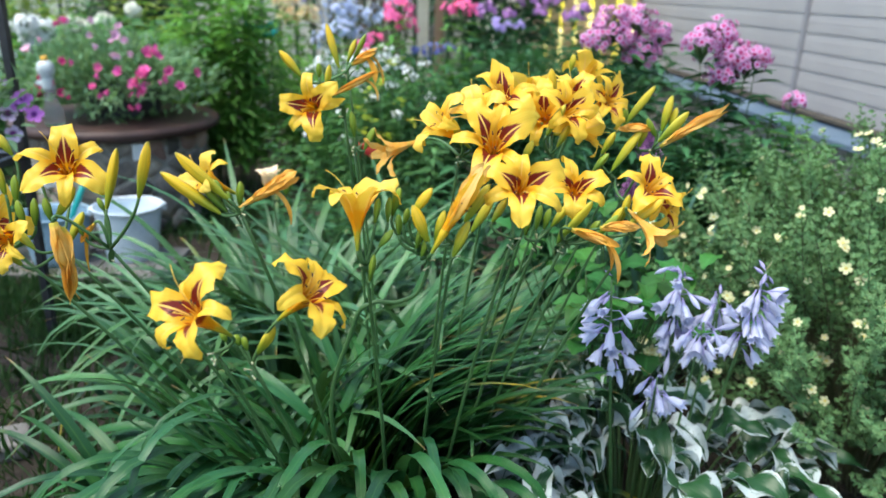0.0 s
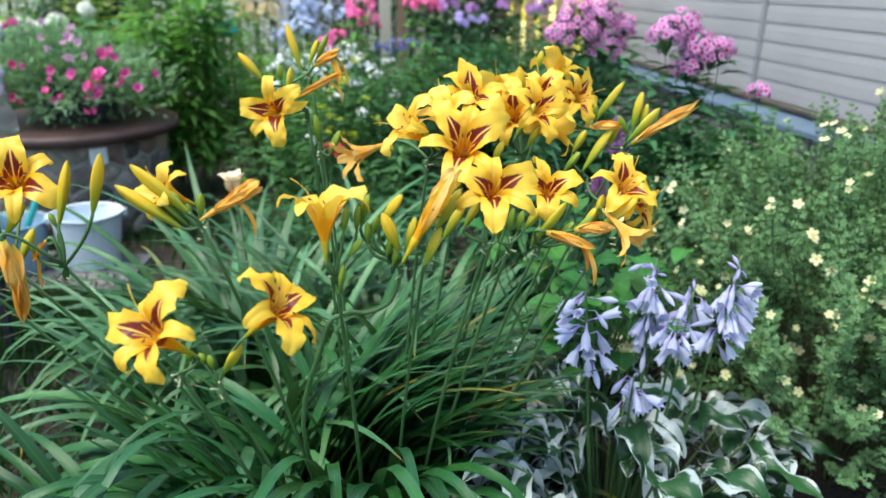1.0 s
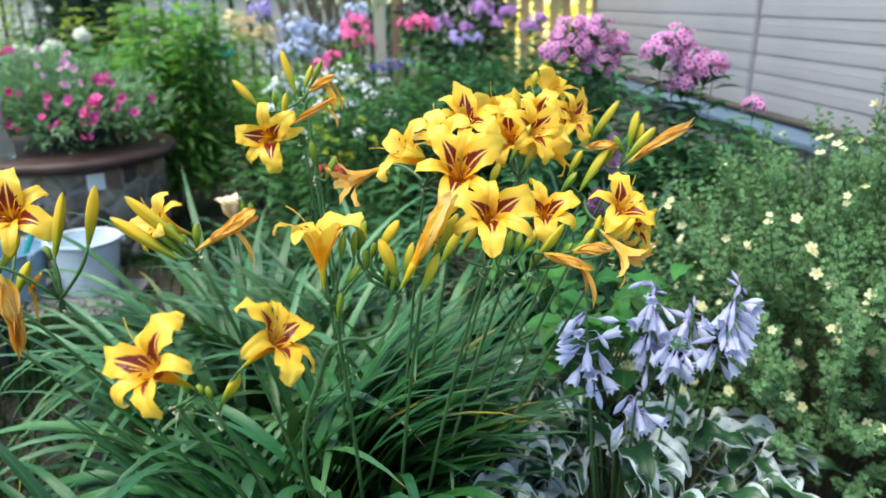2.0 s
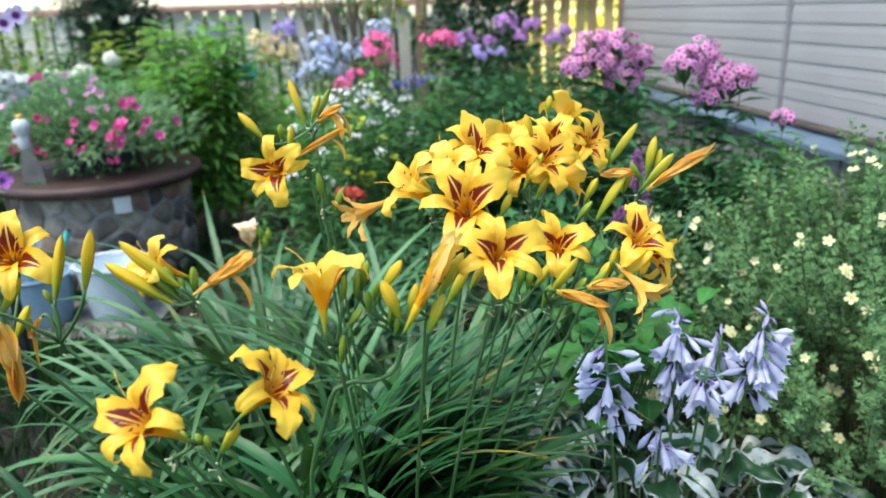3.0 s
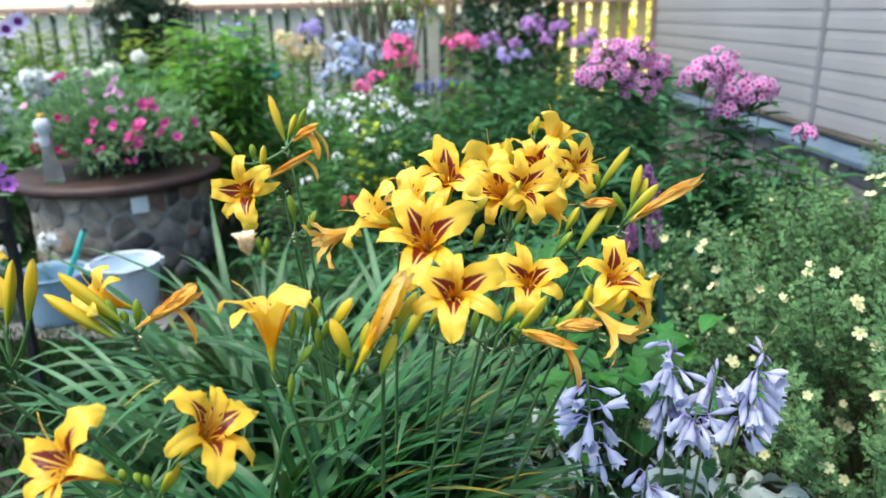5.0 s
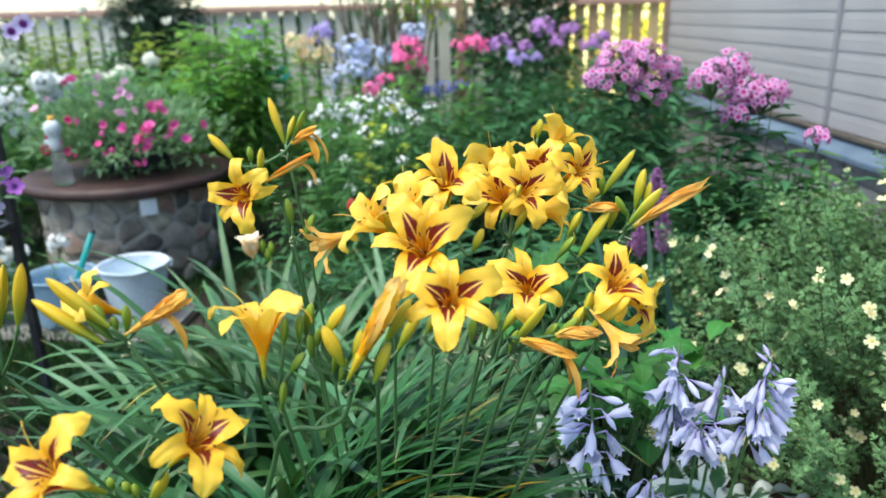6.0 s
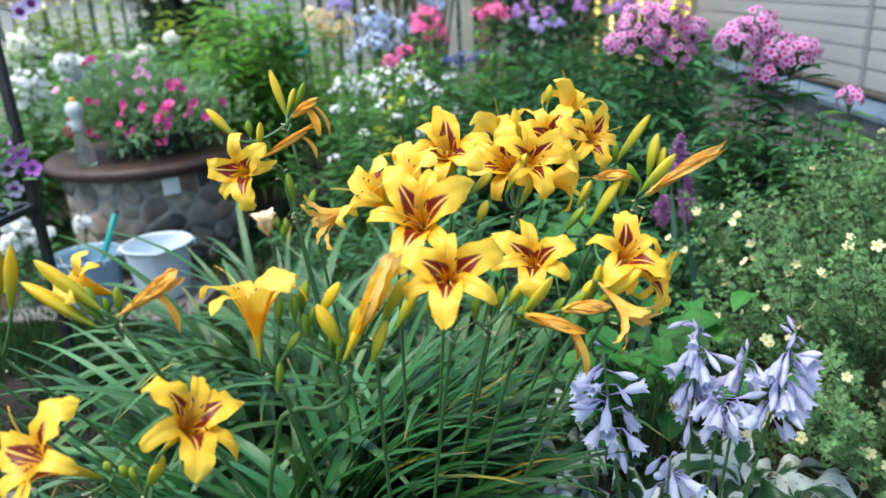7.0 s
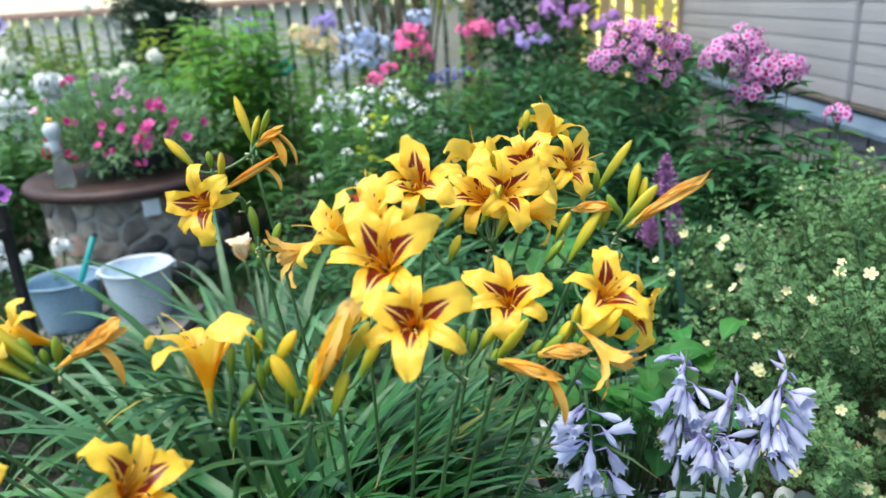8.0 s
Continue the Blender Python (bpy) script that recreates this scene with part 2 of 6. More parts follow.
M["lime_leaf"] = leaf_skin("lime_leaf", (0.42, 0.50, 0.05), 0.55, 0.4, 0.4)
# sunlight on far leaves is put into this bright yellow-green
M["sun_leaf"] = leaf_skin("sun_tinted_leaf", (0.24, 0.34, 0.07), 0.55, 0.45, 0.4)
M["needle"] = leaf_skin("conifer_needle", (0.018, 0.050, 0.022), 0.6, 0.05, 0.4)
M["grey_leaf"] = leaf_skin("petunia_leaf", (0.155, 0.290, 0.150), 0.6, 0.38, 0.4)
M["grass"] = leaf_skin("grass_blade", (0.034, 0.090, 0.024), 0.6, 0.25, 0.5)
M["iris_leaf"] = leaf_skin("bluish_sword_leaf", (0.060, 0.145, 0.105), 0.5, 0.15, 0.3)
for key, rim, heart, edge in (
    ("ph_pink", (0.62, 0.33, 0.58), (0.50, 0.02, 0.16), 0.43), ("ph_mauve", (0.48, 0.24, 0.56), (0.45, 0.14, 0.45), 0.25),
    ("ph_violet", (0.40, 0.32, 0.66), (0.30, 0.20, 0.55), 0.2), ("ph_hot", (0.88, 0.16, 0.38), (0.70, 0.06, 0.26), 0.2),
    ("ph_blue", (0.48, 0.55, 0.76), (0.55, 0.60, 0.85), 0.2), ("ph_white", (0.76, 0.78, 0.77), (0.62, 0.66, 0.5), 0.15),
    ("ph_orange", (0.95, 0.76, 0.48), (0.92, 0.58, 0.26), 0.3), ("ph_red", (0.36, 0.035, 0.03), (0.3, 0.02, 0.02), 0.2),
    ("ph_cream", (0.80, 0.81, 0.70), (0.6, 0.62, 0.35), 0.2), ("pet_pink", (0.80, 0.13, 0.38), (0.6, 0.06, 0.24), 0.25),
    ("pet_hot", (0.72, 0.05, 0.22), (0.4, 0.02, 0.12), 0.25), ("pet_pale", (0.76, 0.44, 0.60), (0.70, 0.30, 0.48), 0.25),
    ("pet_purple", (0.66, 0.24, 0.74), (0.25, 0.05, 0.35), 0.3), ("pet_lilac", (0.66, 0.56, 0.78), (0.20, 0.03, 0.22), 0.4),
    ("pea_blue", (0.16, 0.18, 0.52), (0.3, 0.3, 0.6), 0.2), ("peach", (0.90, 0.72, 0.50), (0.85, 0.55, 0.25), 0.3)):
    M[key] = floret_skin(key, rim, heart, edge)
M["astilbe"] = surface("astilbe_plume", (0.34, 0.13, 0.33), (0.46, 0.22, 0.42), 60, 300, 0.9, 0.6)
M["siding"] = surface("grey_vinyl", (0.350, 0.335, 0.338), (0.385, 0.370, 0.368), 1.2, 300, 0.45, 0.06, 0.0004, spec=0.4, vary=0.03)
M["trim"] = surface("vinyl_trim", (0.26, 0.255, 0.275), (0.29, 0.285, 0.30), 2, 200, 0.45, 0.05, 0.0004)
M["flashing"] = surface("blue_sheet_metal", (0.085, 0.13, 0.185), (0.12, 0.17, 0.225), 5, 60, 0.45, 0.15, 0.001, spec=0.5)
M["base_stone"] = surface("foundation_stone", (0.24, 0.235, 0.225), (0.34, 0.33, 0.315), 9, 70, 0.9, 0.6, 0.006, vary=0.25)
M["dark_wood"] = surface("weathered_board", (0.085, 0.072, 0.058), (0.14, 0.12, 0.095), 6, 60, 0.8, 0.4, 0.003, stretch=(1, 1, 6))
M["picket"] = surface("cream_picket", (0.66, 0.63, 0.54), (0.75, 0.72, 0.63), 4, 60, 0.65, 0.2, 0.001, vary=0.12)
# brown slats; the warm light on them is put into the tan
M["picket_warm"] = surface("warm_lit_slat", (0.52, 0.38, 0.18), (0.62, 0.46, 0.22), 4, 60, 0.7, 0.3, 0.002, vary=0.2)
M["rail"] = surface("rosy_rail", (0.48, 0.28, 0.22), (0.56, 0.36, 0.28), 5, 60, 0.7, 0.3, 0.002)
M["post"] = surface("brown_post", (0.36, 0.23, 0.16), (0.44, 0.30, 0.20), 5, 60, 0.75, 0.3, 0.002)
M["stone"] = surface("field_stone", (0.18, 0.16, 0.135), (0.33, 0.29, 0.24), 14, 90, 0.85, 0.7, 0.006, vary=0.4)
M["stone_red"] = surface("reddish_stone", (0.26, 0.17, 0.13), (0.36, 0.27, 0.22), 14, 90, 0.85, 0.7, 0.006, vary=0.25)
M["stone_dark"] = surface("dark_stone", (0.075, 0.07, 0.068), (0.15, 0.14, 0.13), 14, 90, 0.85, 0.7, 0.006, vary=0.3)
M["mortar"] = surface("grey_mortar", (0.24, 0.23, 0.205), (0.33, 0.315, 0.285), 20, 140, 0.95, 0.8, 0.006)
M["lid"] = surface("brown_painted_wood", (0.042, 0.022, 0.020), (0.068, 0.036, 0.031), 7, 60, 0.55, 0.35, 0.002, spec=0.4)
M["bucket_white"] = surface("pale_plastic", (0.60, 0.70, 0.78), (0.66, 0.75, 0.82), 6, 90, 0.4, 0.05, 0.0006, spec=0.5)
M["bucket_blue"] = surface("blue_grey_plastic", (0.24, 0.38, 0.50), (0.30, 0.44, 0.55), 6, 90, 0.45, 0.08, 0.0006, spec=0.5)
M["teal"] = surface("teal_plastic", (0.0, 0.24, 0.24), (0.01, 0.32, 0.30), 8, 90, 0.4, 0.05, 0.0006)
M["wire"] = surface("steel_wire", (0.3, 0.3, 0.3), (0.4, 0.4, 0.4), 20, 200, 0.4, 0, metal=1.0)
M["iron"] = surface("black_iron", (0.012, 0.013, 0.018), (0.03, 0.03, 0.035), 25, 150, 0.5, 0.3, 0.001, spec=0.5)
M["pot"] = surface("dark_grey_planter", (0.035, 0.04, 0.05), (0.06, 0.065, 0.075), 12, 90, 0.6, 0.2, 0.001)
M["paper"] = surface("white_tile", (0.62, 0.66, 0.68), (0.68, 0.71, 0.72), 10, 120, 0.5, 0.1, 0.0006)
M["soil"] = surface("dark_soil", (0.026, 0.020, 0.015), (0.050, 0.040, 0.030), 5, 55, 0.95, 1.0, 0.02)
M["slab"] = surface("concrete_slab", (0.17, 0.166, 0.158), (0.245, 0.236, 0.224), 6, 90, 0.9, 0.5, 0.003, vary=0.15)
M["cap"] = surface("orange_cap", (0.85, 0.42, 0.05), (0.9, 0.5, 0.08), 20, 100, 0.45, 0)
g = Nodes("clear_plastic")
g.b.inputs["Transmission Weight"].default_value = 0.92
g.b.inputs["IOR"].default_value = 1.2
M["bottle"] = g.done(g.mix(g.step(g.noise(25.0), 0.3, 0.7), (0.74, 0.82, 0.82), (0.84, 0.90, 0.90)), 0.12)
M["bottle_white"] = surface("milky_plastic", (0.46, 0.53, 0.55), (0.56, 0.62, 0.62), 20, 120, 0.4, 0.05)
# emission stands in for the sunlight beyond the fence; no lamp is there
g = Nodes("glowing_distance")
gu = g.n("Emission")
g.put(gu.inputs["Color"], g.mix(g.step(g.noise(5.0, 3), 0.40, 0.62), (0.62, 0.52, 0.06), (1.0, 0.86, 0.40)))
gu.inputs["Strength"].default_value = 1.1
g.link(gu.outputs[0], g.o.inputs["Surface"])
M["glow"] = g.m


# ---- building helpers ----
rnd = random.Random(7)
WORLD = {}


class Soup:
    """Vertices, faces and texture coordinates that become one mesh."""

    def __init__(self):
        self.v, self.f, self.uv, self.count = [], [], [], 0

    def add(self, verts, faces, uvs=None):
        verts = np.asarray(verts, float).reshape(-1, 3)
        self.f.extend(tuple(i + self.count for i in face) for face in faces)
        self.v.append(verts)
        self.uv.append(np.zeros((len(verts), 2)) if uvs is None else np.asarray(uvs, float))
        self.count += len(verts)
        return self

    def mesh(self, name, smooth=True):
        me = bpy.data.meshes.new(name)
        verts, uvs = np.concatenate(self.v), np.concatenate(self.uv)
        me.from_pydata(verts.tolist(), [], self.f)
        layer = me.uv_layers.new(name="UVMap")
        index = np.empty(len(me.loops), dtype=np.int32)
        me.loops.foreach_get("vertex_index", index)
        layer.data.foreach_set("uv", uvs[index].astype(np.float32).ravel())
        if smooth:
            me.shade_smooth()
        me.update()
        return me


def thing(name, where, label, category, group="", kind=""):
    """A top-level Empty at its base."""
    ob = new(name)
    ob.empty_display_size = 0.05
    ob.matrix_basis = Matrix.Translation(where)
    WORLD[ob] = ob.matrix_basis.copy()
    return tagged(ob, label, category, group, kind)


def part(name, data, material, parent=None, label="", m=None, kind=""):
    """One mesh object under a thing or a part; m is its pose in the world."""
    if isinstance(data, Soup):
        data = data.mesh(name)
    elif isinstance(data, bmesh.types.BMesh):
        bm, data = data, bpy.data.meshes.new(name)
        bm.to_mesh(data)
        bm.free()
    if material is not None and not data.materials:
        data.materials.append(material)
    ob = new(name, data)
    m = m or Matrix()
    WORLD[ob] = m.copy()
    if parent is not None:
        ob.parent = parent
        ob.matrix_parent_inverse = WORLD[parent].inverted()
        ob.matrix_basis = m
    else:
        ob.matrix_basis = m
    return tagged(ob, label, kind=kind)


def box(sx, sy, sz, bevel=0.0, seg=2):
    bm = bmesh.new()
    bmesh.ops.create_cube(bm, size=1.0)
    bmesh.ops.scale(bm, vec=(sx, sy, sz), verts=bm.verts)
    if bevel:
        bmesh.ops.bevel(bm, geom=bm.edges[:], offset=bevel, segments=seg, affect="EDGES", profile=0.6)
    return bm


def unit(v):
    v = np.asarray(v, float)
    return v / max(1e-9, np.linalg.norm(v))


def tube(points, radii, n=6, soup=None, closed=True):
    """A tapered round rod through points."""
    soup = soup or Soup()
    pts = np.asarray(points, float)
    rad = np.broadcast_to(np.asarray(radii, float), (len(pts),))
    verts, uvs, side = [], [], np.array((0.31, 0.17, 0.93))
    for i, p in enumerate(pts):
        d = unit(pts[min(i + 1, len(pts) - 1)] - pts[max(i - 1, 0)])
        a = np.cross(d, side)
        if np.linalg.norm(a) < 0.1:
            a = np.cross(d, (1, 0, 0))
        a = unit(a)
        b = np.cross(d, a)
        for k in range(n):
            w = 2 * math.pi * k / n
            verts.append(p + rad[i] * (math.cos(w) * a + math.sin(w) * b))
            uvs.append((i / (len(pts) - 1), k / n))
    faces = [(i * n + k, i * n + (k + 1) % n, (i + 1) * n + (k + 1) % n, (i + 1) * n + k) for i in range(len(pts) - 1) for k in range(n)]
    if closed:
        faces += [tuple(range(n - 1, -1, -1)), tuple((len(pts) - 1) * n + k for k in range(n))]
    return soup.add(verts, faces, uvs)


def bezier(a, b, c, n=10):
    a, b, c = (np.asarray(p, float) for p in (a, b, c))
    return [(1 - t) ** 2 * a + 2 * t * (1 - t) * b + t * t * c for t in np.linspace(0, 1, n)]


def lathe(profile, n=28, soup=None):
    """A turned body: rows of radius and height."""
    soup = soup or Soup()
    verts = [(r * math.cos(2 * math.pi * k / n), r * math.sin(2 * math.pi * k / n), z) for r, z in profile for k in range(n)]
    uvs = [(i / (len(profile) - 1), k / n) for i in range(len(profile)) for k in range(n)]
    faces = [(i * n + k, i * n + (k + 1) % n, (i + 1) * n + (k + 1) % n, (i + 1) * n + k) for i in range(len(profile) - 1) for k in range(n)]
    return soup.add(verts, faces, uvs)


def blade(p0, azimuth, rise, fall, length, width, n=12, fold=0.25, power=1.3, twist=0.0, shape=0, wave=0.0, soup=None, sway=0.0):
    """An arching leaf: it starts at elevation rise and ends at elevation fall, in degrees. shape 0: strap, 1: broad."""
    soup = soup or Soup()
    p, az = np.array(p0, float), radians(azimuth)
    verts, uvs = [], []
    rows = (-1, -0.5, 0, 0.5, 1) if shape else (-1, 0, 1)
    ph = rnd.uniform(0, 6)
    for i in range(n + 1):
        u = i / n
        el = radians(rise + (fall - rise) * u ** power)
        a = az + radians(sway) * u * u
        d = np.array((math.cos(a) * math.cos(el), math.sin(a) * math.cos(el), math.sin(el)))
        if i:
            p = p + d * length / n
        side = np.array((-math.sin(a), math.cos(a), 0.0))
        up = np.cross(d, side)
        tw = radians(twist) * u
        side, up = math.cos(tw) * side + math.sin(tw) * up, math.cos(tw) * up - math.sin(tw) * side
        if shape == 0:
            w = width * (0.65 + 0.35 * min(1, u * 4)) * (1 - max(0, (u - 0.55) / 0.45) ** 1.8)
        else:
            w = width * math.sin(math.pi * min(1.0, (0.03 + 0.97 * u)) ** 0.72) ** 0.85 + 0.001
        for v in rows:
            lift = fold * abs(v) * w
            if shape:
                lift += wave * w * abs(v) ** 2 * math.sin(u * 17 + ph + v * 2)
            verts.append(p + side * w * v - up * (-lift))
            uvs.append((u, 0.5 + 0.5 * v))
    k = len(rows)
    faces = [(i * k + j, i * k + j + 1, (i + 1) * k + j + 1, (i + 1) * k + j) for i in range(n) for j in range(k - 1)]
    return soup.add(verts, faces, uvs)


LEAF_V = np.array([(0, 0, 0), (0.35, 0, 0), (0.33, 0.5, 0.07), (0.33, -0.5, 0.07), (0.7, 0, -0.05), (0.7, 0.34, 0.0), (0.7, -0.34, 0.0), (1, 0, -0.16)])
LEAF_F = [(0, 3, 1), (0, 1, 2), (1, 3, 6, 4), (1, 4, 5, 2), (4, 6, 7), (4, 7, 5)]
TINY_V = np.array([(0, 0, 0), (0.55, 0.5, 0.06), (0.55, -0.5, 0.06), (1, 0, -0.05)])
TINY_F = [(0, 2, 3), (0, 3, 1)]


def floret_shape(petals=5, gap=0.86, cup=-0.12, notch=0.0, inner=0.55):
    """A small flat flower, facing along z."""
    v, f, uv = [(0, 0, -0.02)], [], [(0, 0)]
    half = math.pi / petals * gap
    for k in range(petals):
        a, s = 2 * math.pi * k / petals, len(v)
        for r, w, z in ((inner, -half, 0.0), (0.93, -half * 0.55, cup), (1.0 - notch, 0, cup * 0.8), (0.93, half * 0.55, cup), (inner, half, 0.0)):
            v.append((r * math.cos(a + w), r * math.sin(a + w), z + 0.04 * math.cos(w * 3)))
            uv.append((r, k / petals))
        f += [(0, s, s + 1, s + 2), (0, s + 2, s + 3, s + 4)]
    return np.array(v), f, np.array(uv)


FLORET = floret_shape(5, 0.97, -0.10, 0.02, 0.60)
ROSE = floret_shape(5, 1.04, 0.20, 0.03, 0.55)
CUP = floret_shape(5, 1.0, 0.95, 0.0, 0.55)
TRUMPET_V, TRUMPET_F, TRUMPET_UV = floret_shape(5, 1.12, 0.06, 0.03, 0.62)
TRUMPET_V = TRUMPET_V + np.where((np.hypot(TRUMPET_V[:, 0], TRUMPET_V[:, 1]) < 0.1)[:, None], np.array((0, 0, -0.7)), 0)


def scatter(soup, shape, where, along, up, size, width=None):
    """Many copies of a small shape in one soup: x along, z near up."""
    verts, faces, uvs = shape
    where, along, up = (np.asarray(a, float) for a in (where, along, up))
    x = along / np.maximum(1e-9, np.linalg.norm(along, axis=1))[:, None]
    y = np.cross(up, x)
    y /= np.maximum(1e-9, np.linalg.norm(y, axis=1))[:, None]
    z = np.cross(x, y)
    size = np.asarray(size, float)
    width = size if width is None else np.asarray(width, float)
    v = where[:, None, :] + (verts[None, :, 0] * size[:, None])[..., None] * x[:, None, :] + (verts[None, :, 1] * width[:, None])[..., None] * y[:, None, :] \
        + (verts[None, :, 2] * size[:, None])[..., None] * z[:, None, :]
    n = len(verts)
    base = soup.count
    soup.v.append(v.reshape(-1, 3))
    soup.uv.append(np.tile(uvs, (len(where), 1)))
    soup.f.extend(tuple(base + i * n + j for j in face) for i in range(len(where)) for face in faces)
    soup.count += n * len(where)
    return soup


LEAF = (LEAF_V, LEAF_F, np.stack([LEAF_V[:, 0], LEAF_V[:, 1] + 0.5], 1))
TINY = (TINY_V, TINY_F, np.stack([TINY_V[:, 0], TINY_V[:, 1] + 0.5], 1))


def aim(direction, spin=0.0):
    """A rotation whose z looks along direction."""
    q = Vector(direction).to_track_quat("Z", "Y").to_matrix().to_4x4()
    return q @ Matrix.Rotation(spin, 4, "Z")


def seeded(n):
    return np.random.default_rng(n)


def flower_cluster(parent, x, y, z, radius, count, material, size=0.012, single=False, squash=0.8, ball=False, name="flower_head", label=""):
    """A domed head of small flowers on short stalks; single: every flower is a piece of its own."""
    g = seeded(int(abs(x * 1000) + abs(y * 777) + abs(z * 333)))
    c = np.array((x, y, z))
    d = g.normal(size=(count, 3))
    d[:, 2] = d[:, 2] if ball else np.abs(d[:, 2]) - 0.42
    d /= np.linalg.norm(d, axis=1)[:, None]
    r = radius * g.uniform(0.72, 1.06, count)
    pos = c + d * r[:, None] * np.array((1, 1, squash))
    stalks = Soup()
    for k in range(0, count, 2 if count > 20 else 1):
        tube([c - (0, 0, radius * 0.9), c + (pos[k] - c) * 0.5, pos[k]], (0.002, 0.0014, 0.001), 3, stalks, False)
    head = part(name, stalks, M["stem"], parent, label, Matrix())
    face = d + g.normal(scale=0.25, size=(count, 3)) + np.array((0, -0.25, 0.15))
    sizes = size * g.uniform(0.8, 1.15, count)
    if single:
        data = Soup().add(*FLORET).mesh("floret")
        data.materials.append(material)
        for k in range(count):
            part("floret", data, None, head, "", Matrix.Translation(pos[k]) @ aim(face[k], g.uniform(0, 6)) @ Matrix.Scale(sizes[k], 4))
    else:
        face /= np.linalg.norm(face, axis=1)[:, None]
        side = np.cross(face, g.normal(size=(count, 3)))
        soup = scatter(Soup(), FLORET, pos, side, face, sizes)
        part("blossom", soup, material, head, "", Matrix(), "stuff")
    return head


def leafy_stems(parent, tops, base, leaf, leaf_len, leaf_wid, pitch=0.03, start=0.15, stem_r=0.003, droop=-0.25, lean=1.0, shape=LEAF, name="foliage"):
    """Upright stems from the ground to tops with crossing pairs of leaves."""
    g = seeded(len(tops) * 91 + int(abs(base[0] * 100)) + int(abs(base[1] * 37)))
    stems, pos, along = Soup(), [], []
    for top in tops:
        top = np.asarray(top, float)
        foot = np.array((base[0] + (top[0] - base[0]) * 0.55 + g.normal() * 0.03, base[1] + (top[1] - base[1]) * 0.55 + g.normal() * 0.03, 0.0))
        ctrl = foot * 0.45 + top * 0.55
        ctrl[2] = top[2] * 0.55
        ctrl[:2] += g.normal(size=2) * 0.02 * lean
        path = bezier(foot, ctrl, top, 8)
        tube(path, np.linspace(stem_r, stem_r * 0.6, 8), 4, stems, False)
        n = max(3, int((top[2] * (1 - start)) / pitch))
        turn = g.uniform(0, 6)
        for i in range(n):
            t = start + (1 - start) * (i + 0.5) / n
            p = (1 - t) ** 2 * foot + 2 * t * (1 - t) * ctrl + t * t * top
            for k in (0, 1):
                a = turn + i * math.pi / 2 + k * math.pi + g.normal() * 0.35
                pos.append(p)
                along.append((math.cos(a), math.sin(a), droop + g.normal() * 0.22 + 0.35 * t))
    n = len(pos)
    part("stem", stems, M["stem"], parent, "", Matrix(), "stuff")
    up = np.tile((0.0, 0.0, 1.0), (n, 1)) + g.normal(scale=0.2, size=(n, 3))
    size = leaf_len * g.uniform(0.7, 1.15, n)
    soup = scatter(Soup(), shape, pos, along, up, size, size * leaf_wid / leaf_len)
    part(name, soup, leaf, parent, "", Matrix(), "stuff")


def crown(parent, centre, radii, count, leaf, leaf_len, leaf_wid, shape=LEAF, seed=1, lump=0.25, hollow=0.35, upward=0.3, name="crown"):
    """An uneven crown of single leaves with gaps."""
    g = seeded(seed)
    d = g.normal(size=(count * 2, 3))
    d /= np.linalg.norm(d, axis=1)[:, None]
    bumps = np.array([1 + lump * noise.noise(Vector(q * 2.3 + seed)) + lump * 0.6 * noise.noise(Vector(q * 5.1 - seed)) for q in d])
    r = (hollow + (1 - hollow) * g.uniform(0, 1, count * 2) ** 0.5) * bumps
    pos = np.array(centre) + d * r[:, None] * np.array(radii)
    holes = np.array([noise.noise(Vector(q * (1.1 / max(0.12, min(radii) * 0.55)) + seed)) for q in pos])
    keep = np.flatnonzero((holes > -0.22) & (pos[:, 2] > 0.01))[:count]
    pos, d = pos[keep], d[keep]
    n = len(pos)
    along = d + g.normal(scale=0.5, size=(n, 3)) + np.array((0, 0, upward))
    size = leaf_len * g.uniform(0.6, 1.2, n)
    up = np.tile((0.0, 0.0, 1.0), (n, 1)) + d * 0.4 + g.normal(scale=0.3, size=(n, 3))
    part(name, scatter(Soup(), shape, pos, along, up, size, size * leaf_wid / leaf_len), leaf, parent, "", Matrix(), "stuff")


def branches(parent, base, tips, radius, material=None, name="branch"):
    for tip in tips:
        b, t = np.array(base, float), np.array(tip, float)
        mid = b * 0.5 + t * 0.5 + np.array((rnd.uniform(-0.05, 0.05), rnd.uniform(-0.05, 0.05), 0.1 * np.linalg.norm(t - b)))
        part(name, tube(bezier(b, mid, t, 7), np.linspace(radius, radius * 0.35, 7), 6), material or M["twig"], parent)


# ---- ground, pavement ----
def ground():
    s = Soup()
    xs = np.concatenate([[-300, -60, -15], np.linspace(-5, 3, 41), [15, 60, 300]])
    ys = np.concatenate([[-300, -60, -10], np.linspace(-1, 9, 51), [20, 60, 300]])
    near = lambda a, lo, hi: lo <= a <= hi
    verts = [(x, y, (0.02 * noise.noise(Vector((x * 3, y * 3, 0))) - 0.012) if near(x, -5, 3) and near(y, -1, 9) else -0.02) for y in ys for x in xs]
    w = len(xs)
    faces = [(j * w + i, j * w + i + 1, (j + 1) * w + i + 1, (j + 1) * w + i) for j in range(len(ys) - 1) for i in range(w - 1)]
    return tagged(part("ground", s.add(verts, faces), M["soil"]), "dark bare garden soil between the flower beds", "ground", kind="structure")


ground()

pave = part("pavement", box(0.86, 0.46, 0.02), M["soil"], None, "row of grey concrete slabs in front of the stone well", Matrix.Translation((-1.56, 3.02, -0.006)), "structure")
tagged(pave, category="pavement")
slab_mesh = bpy.data.meshes.new("slab")
bm = box(0.40, 0.40, 0.035, 0.006)
bm.to_mesh(slab_mesh)
bm.free()
